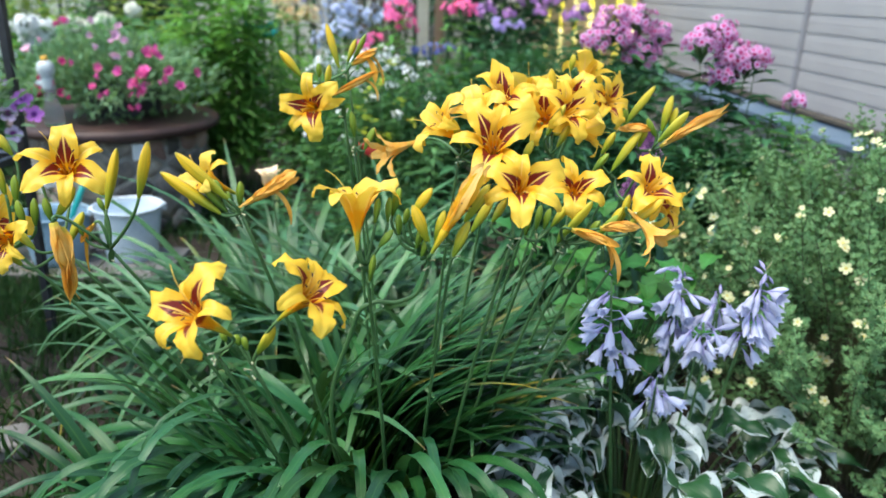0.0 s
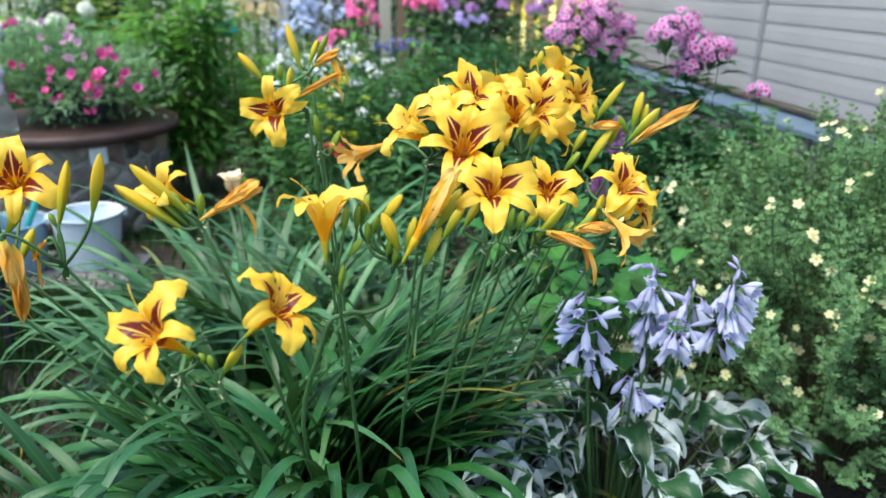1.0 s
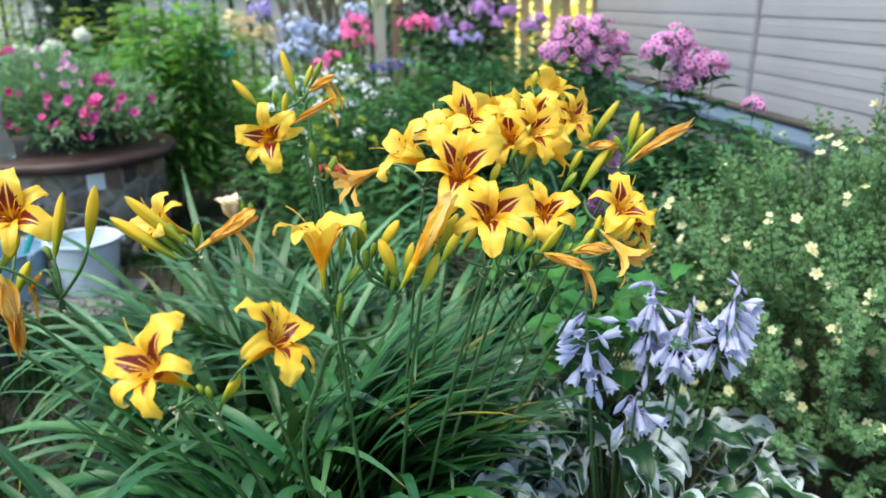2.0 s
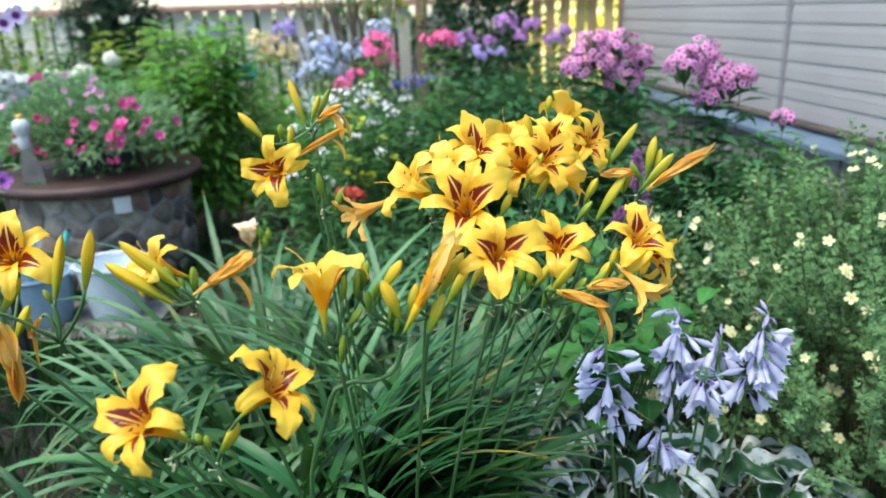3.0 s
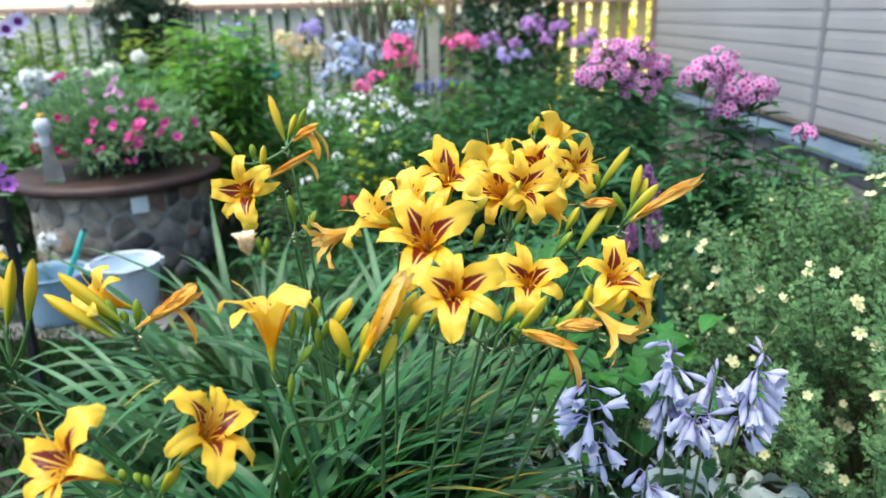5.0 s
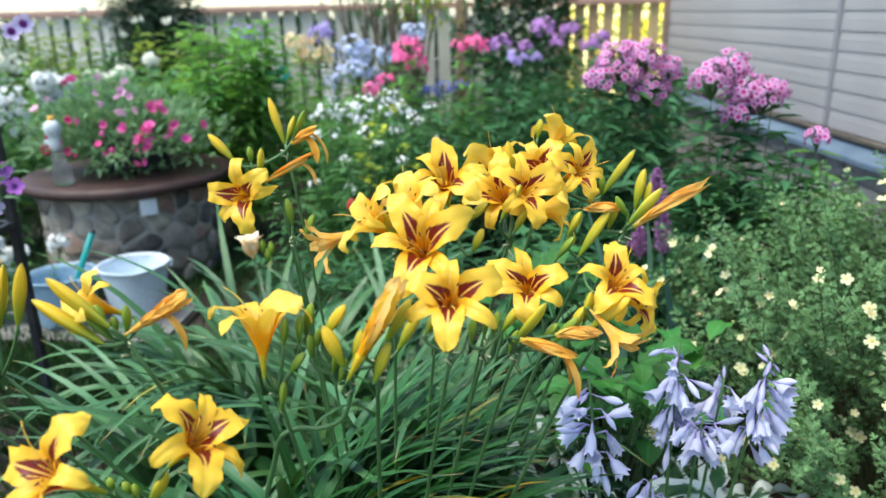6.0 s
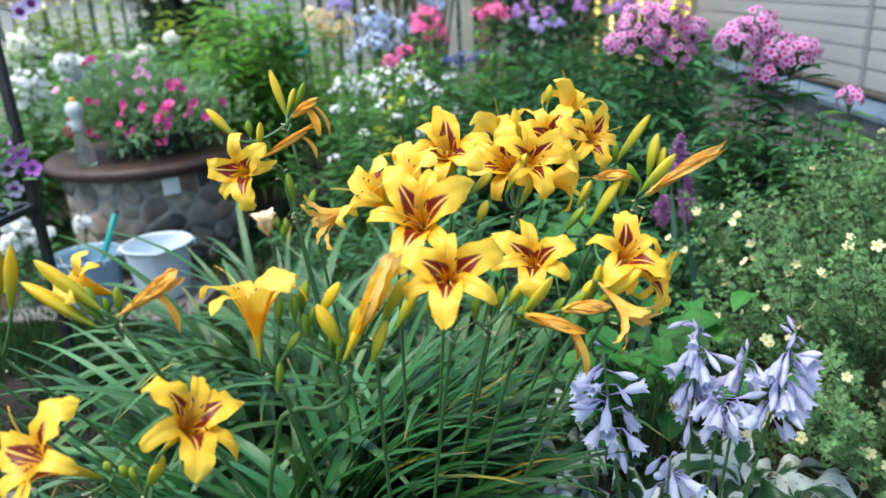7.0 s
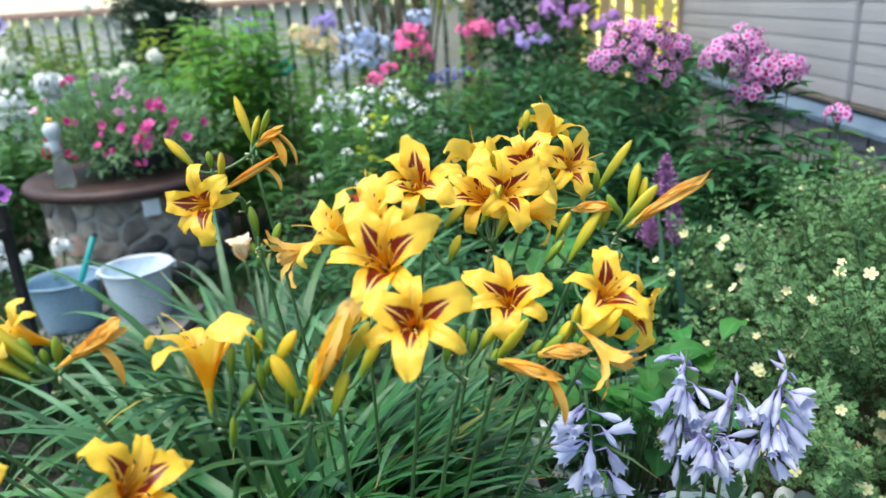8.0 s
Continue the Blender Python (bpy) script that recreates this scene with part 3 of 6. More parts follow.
slab_mesh.materials.append(M["slab"])
for i in range(2):
    part("slab", slab_mesh, None, pave, "", pose(-1.345 - 0.415 * i, 3.03 + 0.01 * math.sin(i * 2.1), 0.006, 0.6 * math.sin(i), 0.5 * math.cos(i * 3), 2 * math.sin(i * 1.7)))

stone = box(0.13, 0.11, 0.05, 0.012)
tagged(part("paving_stone", stone, M["slab"], None, "", pose(-1.13, 1.71, 0.01, 2, -3, 20)), "pale grey paving stone lying at the edge of the grass", "stone")


def grass(x0, x1, y0, y1, count, seed, height=0.06):
    g = seeded(seed)
    pos = np.stack([g.uniform(x0, x1, count), g.uniform(y0, y1, count), np.full(count, -0.01)], 1)
    along = g.normal(scale=0.45, size=(count, 3)) + np.array((0, 0, 1.0))
    up = g.normal(size=(count, 3))
    edge = np.minimum.reduce([pos[:, 0] - x0, x1 - pos[:, 0], pos[:, 1] - y0, y1 - pos[:, 1]])
    patch = np.array([noise.noise(Vector((p[0] * 2.2, p[1] * 2.2, seed))) for p in pos])
    keep = edge + 0.35 * patch > g.uniform(-0.05, 0.22, count)
    pos, along, up = pos[keep], along[keep], up[keep]
    count = len(pos)
    size = height * g.uniform(0.5, 1.5, count)
    return scatter(Soup(), TINY, pos, along, up, size, np.full(count, 0.005))


tagged(part("grass", grass(-3.3, -0.25, 2.20, 2.95, 26000, 3, 0.05), M["grass"]), "patchy short green grass beside the slabs", "grass", kind="stuff")
tagged(part("weeds", grass(-3.3, -0.25, 0.55, 2.35, 8000, 5, 0.09), M["grass"]), "sparse straggling weeds on dark soil", "weeds", kind="stuff")
tagged(part("grass", grass(-2.9, -0.6, 3.22, 4.2, 6000, 4, 0.07), M["grass"]), "patchy short green grass behind the slabs", "grass", kind="stuff")

# ---- house wall with grey siding ----
WALL_TURN = math.degrees(math.atan2(0.073, 1.0))
WALL = pose(2.01, 3.49, 0, 0, 0, WALL_TURN)  # local y runs along the wall, local -x faces the garden
SEAM, WALL_A, WALL_B = 0.87, -3.4, 3.82
house = part("wall_east", box(0.20, WALL_B - WALL_A, 2.9), M["dark_wood"], None, "house wall clad in pale grey vinyl siding over a stone footing", WALL @ Matrix.Translation((0.135, (WALL_A + WALL_B) / 2, 1.47)), "structure")
tagged(house, category="wall")


def siding_strip(length):
    s = Soup()
    prof = [(0.0, 0.0), (-0.0056, 0.0012), (-0.0064, 0.004), (-0.0060, 0.030), (-0.0052, 0.050), (-0.0056, 0.054), (-0.0020, 0.0955), (0.0, 0.0975), (0.0, 0.101)]
    verts = [(x, y, z) for y in (-length / 2, length / 2) for x, z in prof]
    n = len(prof)
    faces = [(i, n + i, n + i + 1, i + 1) for i in range(n - 1)]
    return s.add(verts, faces).mesh("siding_strip", False)


for a, b in ((WALL_A, SEAM - 0.012), (SEAM + 0.012, WALL_B - 0.03)):
    strip = siding_strip(b - a)
    strip.materials.append(M["siding"])
    for i in range(23):
        part("siding_strip", strip, None, house, "", WALL @ Matrix.Translation((0.034, (a + b) / 2, 0.60 + 0.1 * i)))
part("joint_trim", box(0.024, 0.034, 2.3, 0.004), M["trim"], house, "narrow vertical vinyl joint strip", WALL @ Matrix.Translation((0.022, SEAM, 1.755)))
part("corner_trim", box(0.05, 0.06, 2.3, 0.005), M["post"], house, "brownish corner trim", WALL @ Matrix.Translation((0.02, WALL_B, 1.755)))
part("starter_board", box(0.03, WALL_B - WALL_A, 0.022, 0.003), M["dark_wood"], house, "brown weathered board", WALL @ Matrix.Translation((0.018, (WALL_A + WALL_B) / 2, 0.584)))
for k in range(4):
    a = WALL_A + (WALL_B - WALL_A) * k / 4
    s = Soup()
    prof = [(0.03, 0.562), (-0.075, 0.515), (-0.078, 0.490), (-0.072, 0.490), (-0.069, 0.508), (0.03, 0.553)]
    ln = (WALL_B - WALL_A) / 4 - 0.004
    s.add([(x, y, z) for y in (a, a + ln) for x, z in prof], [(i, 6 + i, 6 + (i + 1) % 6, (i + 1) % 6) for i in range(6)] + [(5, 4, 3, 2, 1, 0), (6, 7, 8, 9, 10, 11)])
    part("flashing", s.mesh("flashing", False), M["flashing"], house, "light blue sheet-metal drip edge", WALL @ Matrix.Translation((0, 0, 0.004 * (k % 2))))
foot = part("wall_footing", box(0.16, WALL_B - WALL_A, 0.5), M["mortar"], None, "grey mortared stone footing under the siding", WALL @ Matrix.Translation((0.085, (WALL_A + WALL_B) / 2, 0.245)), "structure")
tagged(foot, category="wall")
bm = box(1, 1, 1, 0.12, 2)
brick_mesh = bpy.data.meshes.new("stone")
bm.to_mesh(brick_mesh)
bm.free()
brick_mesh.materials.append(M["base_stone"])
for r in range(5):
    y = WALL_A + 1.2
    while y < WALL_B:
        w = rnd.uniform(0.16, 0.30)
        part("stone", brick_mesh, None, foot, "", WALL @ Matrix.Translation((0.0, y + w / 2, 0.05 + r * 0.096)) @ Matrix.Diagonal((rnd.uniform(0.03, 0.05), w - 0.016, 0.08, 1)))
        y += w


# ---- fence ----
def picket_mesh(name, w, h, material):
    s = Soup()
    t = 0.011
    outline = [(-w / 2, 0), (w / 2, 0), (w / 2, h - 0.012), (w / 2 - 0.012, h), (-w / 2 + 0.012, h), (-w / 2, h - 0.012)]
    verts = [(x, y, z) for y in (-t, t) for x, z in outline]
    faces = [(0, 1, 2, 3, 4, 5), (11, 10, 9, 8, 7, 6)] + [(i, (i + 1) % 6, 6 + (i + 1) % 6, 6 + i)[::-1] for i in range(6)]
    me = s.add(verts, faces).mesh(name, False)
    me.materials.append(material)
    return me


FENCE_Y = 7.22
fence = thing("fence", (-2.6, FENCE_Y, 0), "cream wooden picket fence with a rosy-brown top rail", "fence", kind="structure")
pk = picket_mesh("picket", 0.108, 1.29, M["picket"])
x = -7.0
while x < 0.80:
    part("picket", pk, None, fence, "", pose(x, FENCE_Y + rnd.uniform(-0.003, 0.003), 0.04, 0, rnd.uniform(-0.5, 0.5), rnd.uniform(-1.5, 1.5)))
    x += 0.157
warm = picket_mesh("slat", 0.085, 1.45, M["picket_warm"])
x = 0.84
while x < 1.68:
    part("slat", warm, None, fence, "brown wooden slat, warm light painted in as tan", pose(x, FENCE_Y + rnd.uniform(-0.004, 0.004), 0.03, 0, rnd.uniform(-0.6, 0.6), rnd.uniform(-2, 2)))
    x += rnd.uniform(0.115, 0.145)
for z in (0.35, 1.30):
    part("rail", box(8.75, 0.045, 0.05 if z > 1 else 0.06, 0.006), M["rail"], fence, "rosy-brown rail", Matrix.Translation((-2.68, FENCE_Y + (0.036 if z < 1 else -0.040), z)))
for x in (-6.2, -3.15, -0.10, 0.80):
    part("post", box(0.085, 0.085, 1.42, 0.008), M["post"], fence, "brown wooden post", Matrix.Translation((x, FENCE_Y + (0.10 if x < -0.5 else -0.06), 0.71)))

# added self-lit sheet behind the slats, in place of sunlit distance
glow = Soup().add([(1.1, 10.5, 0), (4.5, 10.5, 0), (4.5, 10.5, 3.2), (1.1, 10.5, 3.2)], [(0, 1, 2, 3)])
tagged(part("backdrop", glow, M["glow"]), "glowing yellow sheet standing in for sunlight beyond the garden fence", "distance", kind="structure")


def far_hedge():
    ob = thing("hedge", (-3, 9.0, 0), "dark green hedge behind the picket fence", "hedge", kind="stuff")
    crown(ob, (-3.2, 9.0, 0.62), (4.3, 0.6, 0.62), 6000, M["dark_leaf"], 0.12, 0.07, seed=11, lump=0.2, hollow=0.6)
    branches(ob, (-3.2, 9.0, 0.0), [(-6 + i * 1.3, 9.0, 0.9) for i in range(5)], 0.03, name="branch")
    ob = thing("bush", (1.4, 8.6, 0), "bush behind the wooden slats, sunlight put into its yellow-green colour", "bush")
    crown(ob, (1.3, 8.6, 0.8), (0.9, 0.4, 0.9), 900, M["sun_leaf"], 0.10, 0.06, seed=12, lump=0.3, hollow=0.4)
    branches(ob, (1.3, 8.6, 0.0), [(0.9, 8.5, 1.0), (1.4, 8.6, 1.2), (1.8, 8.7, 1.0)], 0.015)


far_hedge()


# ---- the stone well and what stands on and by it ----
WX, WY = -1.665, 3.80


def stone_well():
    ob = thing("well", (WX, WY, 0), "round well of mortared field stones with a brown painted wooden lid", "well")
    core = part("wall", lathe([(0.39, 0.0), (0.415, 0.0), (0.415, 0.465), (0.36, 0.465)], 40), M["mortar"], ob, "", Matrix.Translation((WX, WY, 0)))
    # irregular field stones: cells round jittered seeds on the unrolled wall, with mortar between them
    g = seeded(17)
    turn, high, rad = 2 * math.pi * 0.415, 0.462, 0.415
    seeds = []
    for row in range(5):
        num = int(g.integers(17, 25))
        for k in range(num):
            seeds.append(((k + 0.5 * (row % 2) + g.uniform(-0.36, 0.36)) * turn / num, (row + 0.5 + g.uniform(-0.34, 0.34)) * high / 5))
    kinds = [M["stone"]] * 6 + [M["stone_red"]] * 2 + [M["stone_dark"]] * 2
    for i, (cx, cz) in enumerate(seeds):
        poly = [(cx - 0.17, 0.004), (cx + 0.17, 0.004), (cx + 0.17, high), (cx - 0.17, high)]
        for j, (ox, oz) in enumerate(seeds):
            for wrap in (-turn, 0.0, turn):
                qx = ox + wrap
                if (i == j and wrap == 0) or abs(qx - cx) > 0.34:
                    continue
                mx, mz, nx, nz = (cx + qx) / 2, (cz + oz) / 2, qx - cx, oz - cz
                cut = []
                for (ax, az), (bx, bz) in zip(poly, poly[1:] + poly[:1]):
                    da, db = (ax - mx) * nx + (az - mz) * nz, (bx - mx) * nx + (bz - mz) * nz
                    if da <= 0:
                        cut.append((ax, az))
                    if da * db < 0:
                        t = da / (da - db)
                        cut.append((ax + t * (bx - ax), az + t * (bz - az)))
                poly = cut
                if len(poly) < 3:
                    break
            if len(poly) < 3:
                break
        if len(poly) < 3:
            continue
        px, pz = np.mean([q[0] for q in poly]), np.mean([q[1] for q in poly])
        rim = []
        for (ax, az), (bx, bz) in zip(poly, poly[1:] + poly[:1]):
            for t in (0.18, 0.5, 0.82):
                x, y = ax + t * (bx - ax) - px, az + t * (bz - az) - pz
                d = math.hypot(x, y)
                k = max(0.35, 1 - g.uniform(0.004, 0.013) / max(d, 0.004)) * g.uniform(0.93, 1.0)
                rim.append((x * k, y * k))
        n, verts = len(rim), []
        proud = g.uniform(0.004, 0.011)
        for scale, lift in ((1.0, -0.012), (1.0, proud * 0.45), (0.86, proud), (0.45, proud + g.uniform(0.0, 0.005))):
            for x, z in rim:
                w = (px + x * scale) / rad
                r = rad + lift + g.normal() * (0.0016 if scale < 1 else 0.0008)
                verts.append((WX + r * math.cos(w), WY + r * math.sin(w), pz + z * scale))
        faces = [(q * n + k, q * n + (k + 1) % n, (q + 1) * n + (k + 1) % n, (q + 1) * n + k) for q in range(3) for k in range(n)] + [tuple(3 * n + k for k in range(n))]
        part("stone", Soup().add(verts, faces), kinds[int(g.integers(len(kinds)))], core)
    lid = lathe([(0.0, 0.520), (0.20, 0.522), (0.44, 0.520), (0.478, 0.517), (0.492, 0.508), (0.496, 0.494), (0.492, 0.478), (0.480, 0.468), (0.40, 0.466), (0.0, 0.466)], 56)
    part("lid", lid, M["lid"], ob, "brown painted wooden lid with rounded rim", Matrix.Translation((WX, WY, 0)))
    a = math.atan2(3.40 - WY, -1.39 - WX)
    part("tile", box(0.012, 0.075, 0.075, 0.003), M["paper"], ob, "small white square tile set in the stones", Matrix.Translation((WX + 0.452 * math.cos(a), WY + 0.452 * math.sin(a), 0.415)) @ Matrix.Rotation(a, 4, "Z"))


stone_well()


def petunia(ob, centre, radii, leaves, flowers, seed, palette, size=0.026):
    """Leafy mound with funnel flowers, each flower a piece."""
    crown(ob, centre, radii, leaves, M["grey_leaf"], 0.046, 0.019, seed=seed, lump=0.6, hollow=0.25, upward=0.6, name="foliage")
    g = seeded(seed + 50)
    for k in range(flowers):
        d = g.normal(size=3)
        d[1] = -abs(d[1]) if k % 4 else d[1]
        d[2] = abs(d[2]) * 0.8 - 0.15
        d /= np.linalg.norm(d)
        p = np.array(centre) + d * np.array(radii) * g.uniform(0.85, 1.08)
        mat_key = palette[int(g.integers(len(palette)))]
        data = TRUMPETS[mat_key]
        part("flower", data, None, ob, "", Matrix.Translation(p) @ aim(d + np.array((0, -0.5, 0.2)) + g.normal(size=3) * 0.3, g.uniform(0, 6)) @ Matrix.Scale(size * g.uniform(0.75, 1.15), 4))


TRUMPETS = {}
for key in ("pet_pink", "pet_hot", "pet_pale", "pet_purple", "pet_lilac"):
    TRUMPETS[key] = Soup().add(TRUMPET_V, TRUMPET_F, TRUMPET_UV).mesh("petunia_flower")
    TRUMPETS[key].materials.append(M[key])


def planter():
    ob = thing("planter", (WX + 0.04, WY, 0.522), "dark planter overflowing with pink petunias on the well lid", "potted plant")
    m = Matrix.Translation((WX + 0.04, WY, 0.522))
    part("pot", lathe([(0.0, 0.006), (0.15, 0.0), (0.17, 0.02), (0.21, 0.15), (0.215, 0.17), (0.20, 0.17), (0.19, 0.13), (0.0, 0.13)], 28), M["pot"], ob, "dark grey plastic pot", m)
    c = (WX + 0.03, WY - 0.02, 0.71)
    petunia(ob, c, (0.42, 0.36, 0.175), 4200, 0, 21, ["pet_pink"])
    crown(ob, (WX - 0.03, WY, 0.79), (0.34, 0.28, 0.11), 1300, M["grey_leaf"], 0.045, 0.014, seed=25, lump=0.5, hollow=0.3, upward=1.2, name="shoot")
    g = seeded(77)
    # clustered flowers: rows of side offset, depth offset, height, spread, number, colour
    for dx, dz, sp, num, key in ((0.27, 0.86, 0.035, 5, "pet_pink"), (0.24, 0.78, 0.05, 5, "pet_pink"), (0.31, 0.70, 0.05, 5, "pet_pink"), (0.22, 0.69, 0.04, 4, "pet_pink"), (0.10, 0.74, 0.05, 3, "pet_pink"),
                                 (-0.02, 0.82, 0.05, 2, "pet_pink"), (-0.12, 0.67, 0.012, 2, "pet_hot"), (-0.23, 0.73, 0.03, 3, "pet_hot"), (-0.27, 0.66, 0.02, 2, "pet_hot"), (-0.13, 0.80, 0.02, 1, "pet_hot"),
                                 (-0.30, 0.88, 0.06, 2, "pet_pale"), (-0.12, 0.91, 0.07, 2, "pet_pale"), (0.05, 0.91, 0.07, 3, "pet_pale"), (0.12, 0.86, 0.05, 3, "pet_pale"), (-0.22, 0.95, 0.04, 2, "pet_pink"),
                                 (-0.04, 0.96, 0.04, 2, "pet_pale"), (0.19, 0.62, 0.03, 2, "pet_pink"), (0.02, 0.70, 0.04, 2, "pet_pink")):
        for k in range(num):
            x, z = dx + g.normal() * sp, dz + g.normal() * sp * 0.7
            y = -0.36 * math.sqrt(max(0.05, 1 - (x / 0.46) ** 2)) * math.sqrt(max(0.08, 1 - ((z - 0.71) / 0.26) ** 2)) - 0.02
            d = np.array((x * 0.8 + 0.25, -0.8, 0.35)) + g.normal(size=3) * 0.55
            part("flower", TRUMPETS[key], None, ob, "", Matrix.Translation((WX + 0.06 + x, WY - 0.02 + y, z)) @ aim(d, g.uniform(0, 6)) @ Matrix.Scale(0.0255 * g.uniform(0.6, 1.15), 4) @ Matrix.Diagonal((1, g.uniform(0.7, 1.0), g.uniform(0.8, 1.6), 1)))


planter()


def bottle():
    m = pose(-1.795, 3.44, 0.522, 0, -2, 0)
    ob = thing("bottle", (-1.795, 3.44, 0.522), "clear plastic bottle with orange cap on the well lid", "bottle")
    part("body", lathe([(0.0, 0.004), (0.036, 0.0), (0.042, 0.006), (0.043, 0.02), (0.040, 0.06), (0.034, 0.10), (0.026, 0.14), (0.022, 0.155), (0.0, 0.157)], 24), M["bottle"], ob, "clear plastic lower body", m)
    part("shoulder", lathe([(0.0, 0.157), (0.022, 0.157), (0.028, 0.17), (0.030, 0.20), (0.026, 0.215), (0.030, 0.225), (0.038, 0.245), (0.039, 0.262), (0.032, 0.282), (0.018, 0.292), (0.0, 0.293)], 24), M["bottle_white"], ob, "milky white bulb", m)
    part("cap", lathe([(0.0, 0.292), (0.014, 0.292), (0.0145, 0.308), (0.011, 0.312), (0.0, 0.312)], 16), M["cap"], ob, "orange screw cap", m)
    part("trigger", box(0.05, 0.02, 0.022, 0.005), M["bottle_white"], ob, "", m @ Matrix.Translation((-0.028, 0, 0.19)) @ Matrix.Rotation(0.3, 4, "Y"))


bottle()


def bucket(x, y, turn, material, label, top=0.142, low=0.105, h=0.235):
    ob = thing("bucket", (x, y, 0.023), label, "bucket", "buckets by the well")
    m = pose(x, y, 0.023, 0, 0, turn)
    n = 36
    prof = [(0.0, 0.006), (low - 0.012, 0.004), (low - 0.004, 0.0), (low, 0.008), (low + (top - low) * 0.5, h * 0.5), (top - 0.005, h - 0.022), (top - 0.004, h - 0.014), (top + 0.003, h - 0.012), (top + 0.005, h - 0.002),
            (top + 0.001, h), (top - 0.006, h - 0.003), (top - 0.010, h - 0.03), (low - 0.004, 0.02), (0.0, 0.016)]
    verts, faces = [], []
    for r, z in prof:
        for k in range(n):
            a = 2 * math.pi * k / n
            spout = 0.022 * max(0, (z / h - 0.82) / 0.18) * math.exp(-((a - math.pi * 1.5) / 0.22) ** 2) if r > 0.05 else 0
            verts.append(((r + spout) * math.cos(a), (r + spout) * math.sin(a), z))
    for i in range(len(prof) - 1):
        faces += [(i * n + k, i * n + (k + 1) % n, (i + 1) * n + (k + 1) % n, (i + 1) * n + k) for k in range(n)]
    part("shell", Soup().add(verts, faces), material, ob, "", m)
    arc = [(top * 1.03 * math.cos(a), 0.13 * math.sin(a), h - 0.012 + 0.006 * math.sin(a)) for a in np.linspace(0, math.pi, 15)]
    part("handle", tube(arc, 0.0025, 6), M["wire"], ob, "thin bail handle lying on the rim", m)
    for k in (-1, 1):
        part("lug", box(0.02, 0.03, 0.03, 0.005), material, ob, "", m @ Matrix.Translation((k * (top + 0.005), 0, h - 0.02)))


bucket(-1.355, 3.10, 25, M["bucket_white"], "pale blue-white plastic bucket with pouring lip on the slabs")
bucket(-1.635, 3.03, -30, M["bucket_blue"], "blue-grey plastic bucket holding a teal stick on the slabs", 0.140, 0.11, 0.215)
stick = tagged(part("stick", tube([(-1.64, 3.02, 0.05), (-1.57, 3.05, 0.22), (-1.50, 3.085, 0.395)], (0.011, 0.012, 0.013), 10), M["teal"]), "teal plastic handle standing in the blue bucket", "stick")
part("end_cap", tube([(-1.50, 3.085, 0.395), (-1.496, 3.087, 0.405)], (0.014, 0.012), 10), M["pot"], stick, "dark end cap")


def plant_stand():
    a, b, c, d = (-1.345, 2.385), (-1.345, 1.95), (-1.80, 1.95), (-1.80, 2.385)
    ob = thing("plant_stand", (-1.57, 2.17, 0), "black iron plant stand with a slatted shelf", "plant stand")
    for x, y in (a, b, c, d):
        top = 1.32 if (x, y) in (a, d) else 0.64
        part("leg", box(0.026, 0.026, top, 0.003), M["iron"], ob, "", Matrix.Translation((x, y, top / 2)))
    for (x0, y0), (x1, y1) in ((a, b), (b, c), (c, d), (d, a)):
        ln = math.hypot(x1 - x0, y1 - y0) - 0.026
        for z in (0.63,):
            part("bar", box(ln, 0.022, 0.022, 0.002), M["iron"], ob, "", Matrix.Translation(((x0 + x1) / 2, (y0 + y1) / 2, z)) @ Matrix.Rotation(math.atan2(y1 - y0, x1 - x0), 4, "Z"))
    for i in range(6):
        part("slat", box(0.43, 0.03, 0.008, 0.001), M["iron"], ob, "", Matrix.Translation((-1.572, 2.0 + i * 0.066, 0.645)))
    part("top_bar", box(0.43, 0.022, 0.022, 0.002), M["iron"], ob, "", Matrix.Translation((-1.572, 2.385, 1.30)))
    pot = thing("potted_petunia", (-1.40, 2.13, 0.65), "pot of lilac and purple petunias on the iron stand", "potted plant")
    m = Matrix.Translation((-1.40, 2.13, 0.65))
    part("pot", lathe([(0.0, 0.004), (0.07, 0.0), (0.10, 0.13), (0.105, 0.14), (0.095, 0.14), (0.0, 0.11)], 24), M["pot"], pot, "", m)
    petunia(pot, (-1.40, 2.10, 0.83), (0.19, 0.17, 0.12), 900, 16, 31, ["pet_lilac", "pet_purple"], 0.027)
    for x, z, key in ((-1.195, 0.845, "pet_purple"), (-1.17, 0.80, "pet_purple"), (-1.21, 0.83, "pet_purple"), (-1.24, 0.74, "pet_lilac"), (-1.245, 0.80, "pet_lilac")):
        part("flower", TRUMPETS[key], None, pot, "", Matrix.Translation((x, 2.17, z)) @ aim((0.7, -0.9, 0.2)) @ Matrix.Scale(0.026, 4))
        part("stalk", tube(bezier((-1.36, 2.12, 0.80), (-1.27, 2.14, z + 0.02), (x - 0.005, 2.175, z - 0.01), 6), 0.0016, 4), M["stem"], pot)

    for (x, z), key in (((-0.985, 1.215), "pet_lilac"), ((-0.952, 1.232), "pet_lilac")):
        part("flower", TRUMPETS[key], None, pot, "", Matrix.Translation((x, 2.0, z)) @ aim((0.75, -1.0, 0.15)) @ Matrix.Scale(0.024, 4))
        part("stalk", tube(bezier((-1.36, 2.12, 0.80), (-1.26, 2.06, z + 0.10), (x - 0.012, 2.015, z - 0.004), 8), 0.0016, 4), M["stem"], pot)


plant_stand()


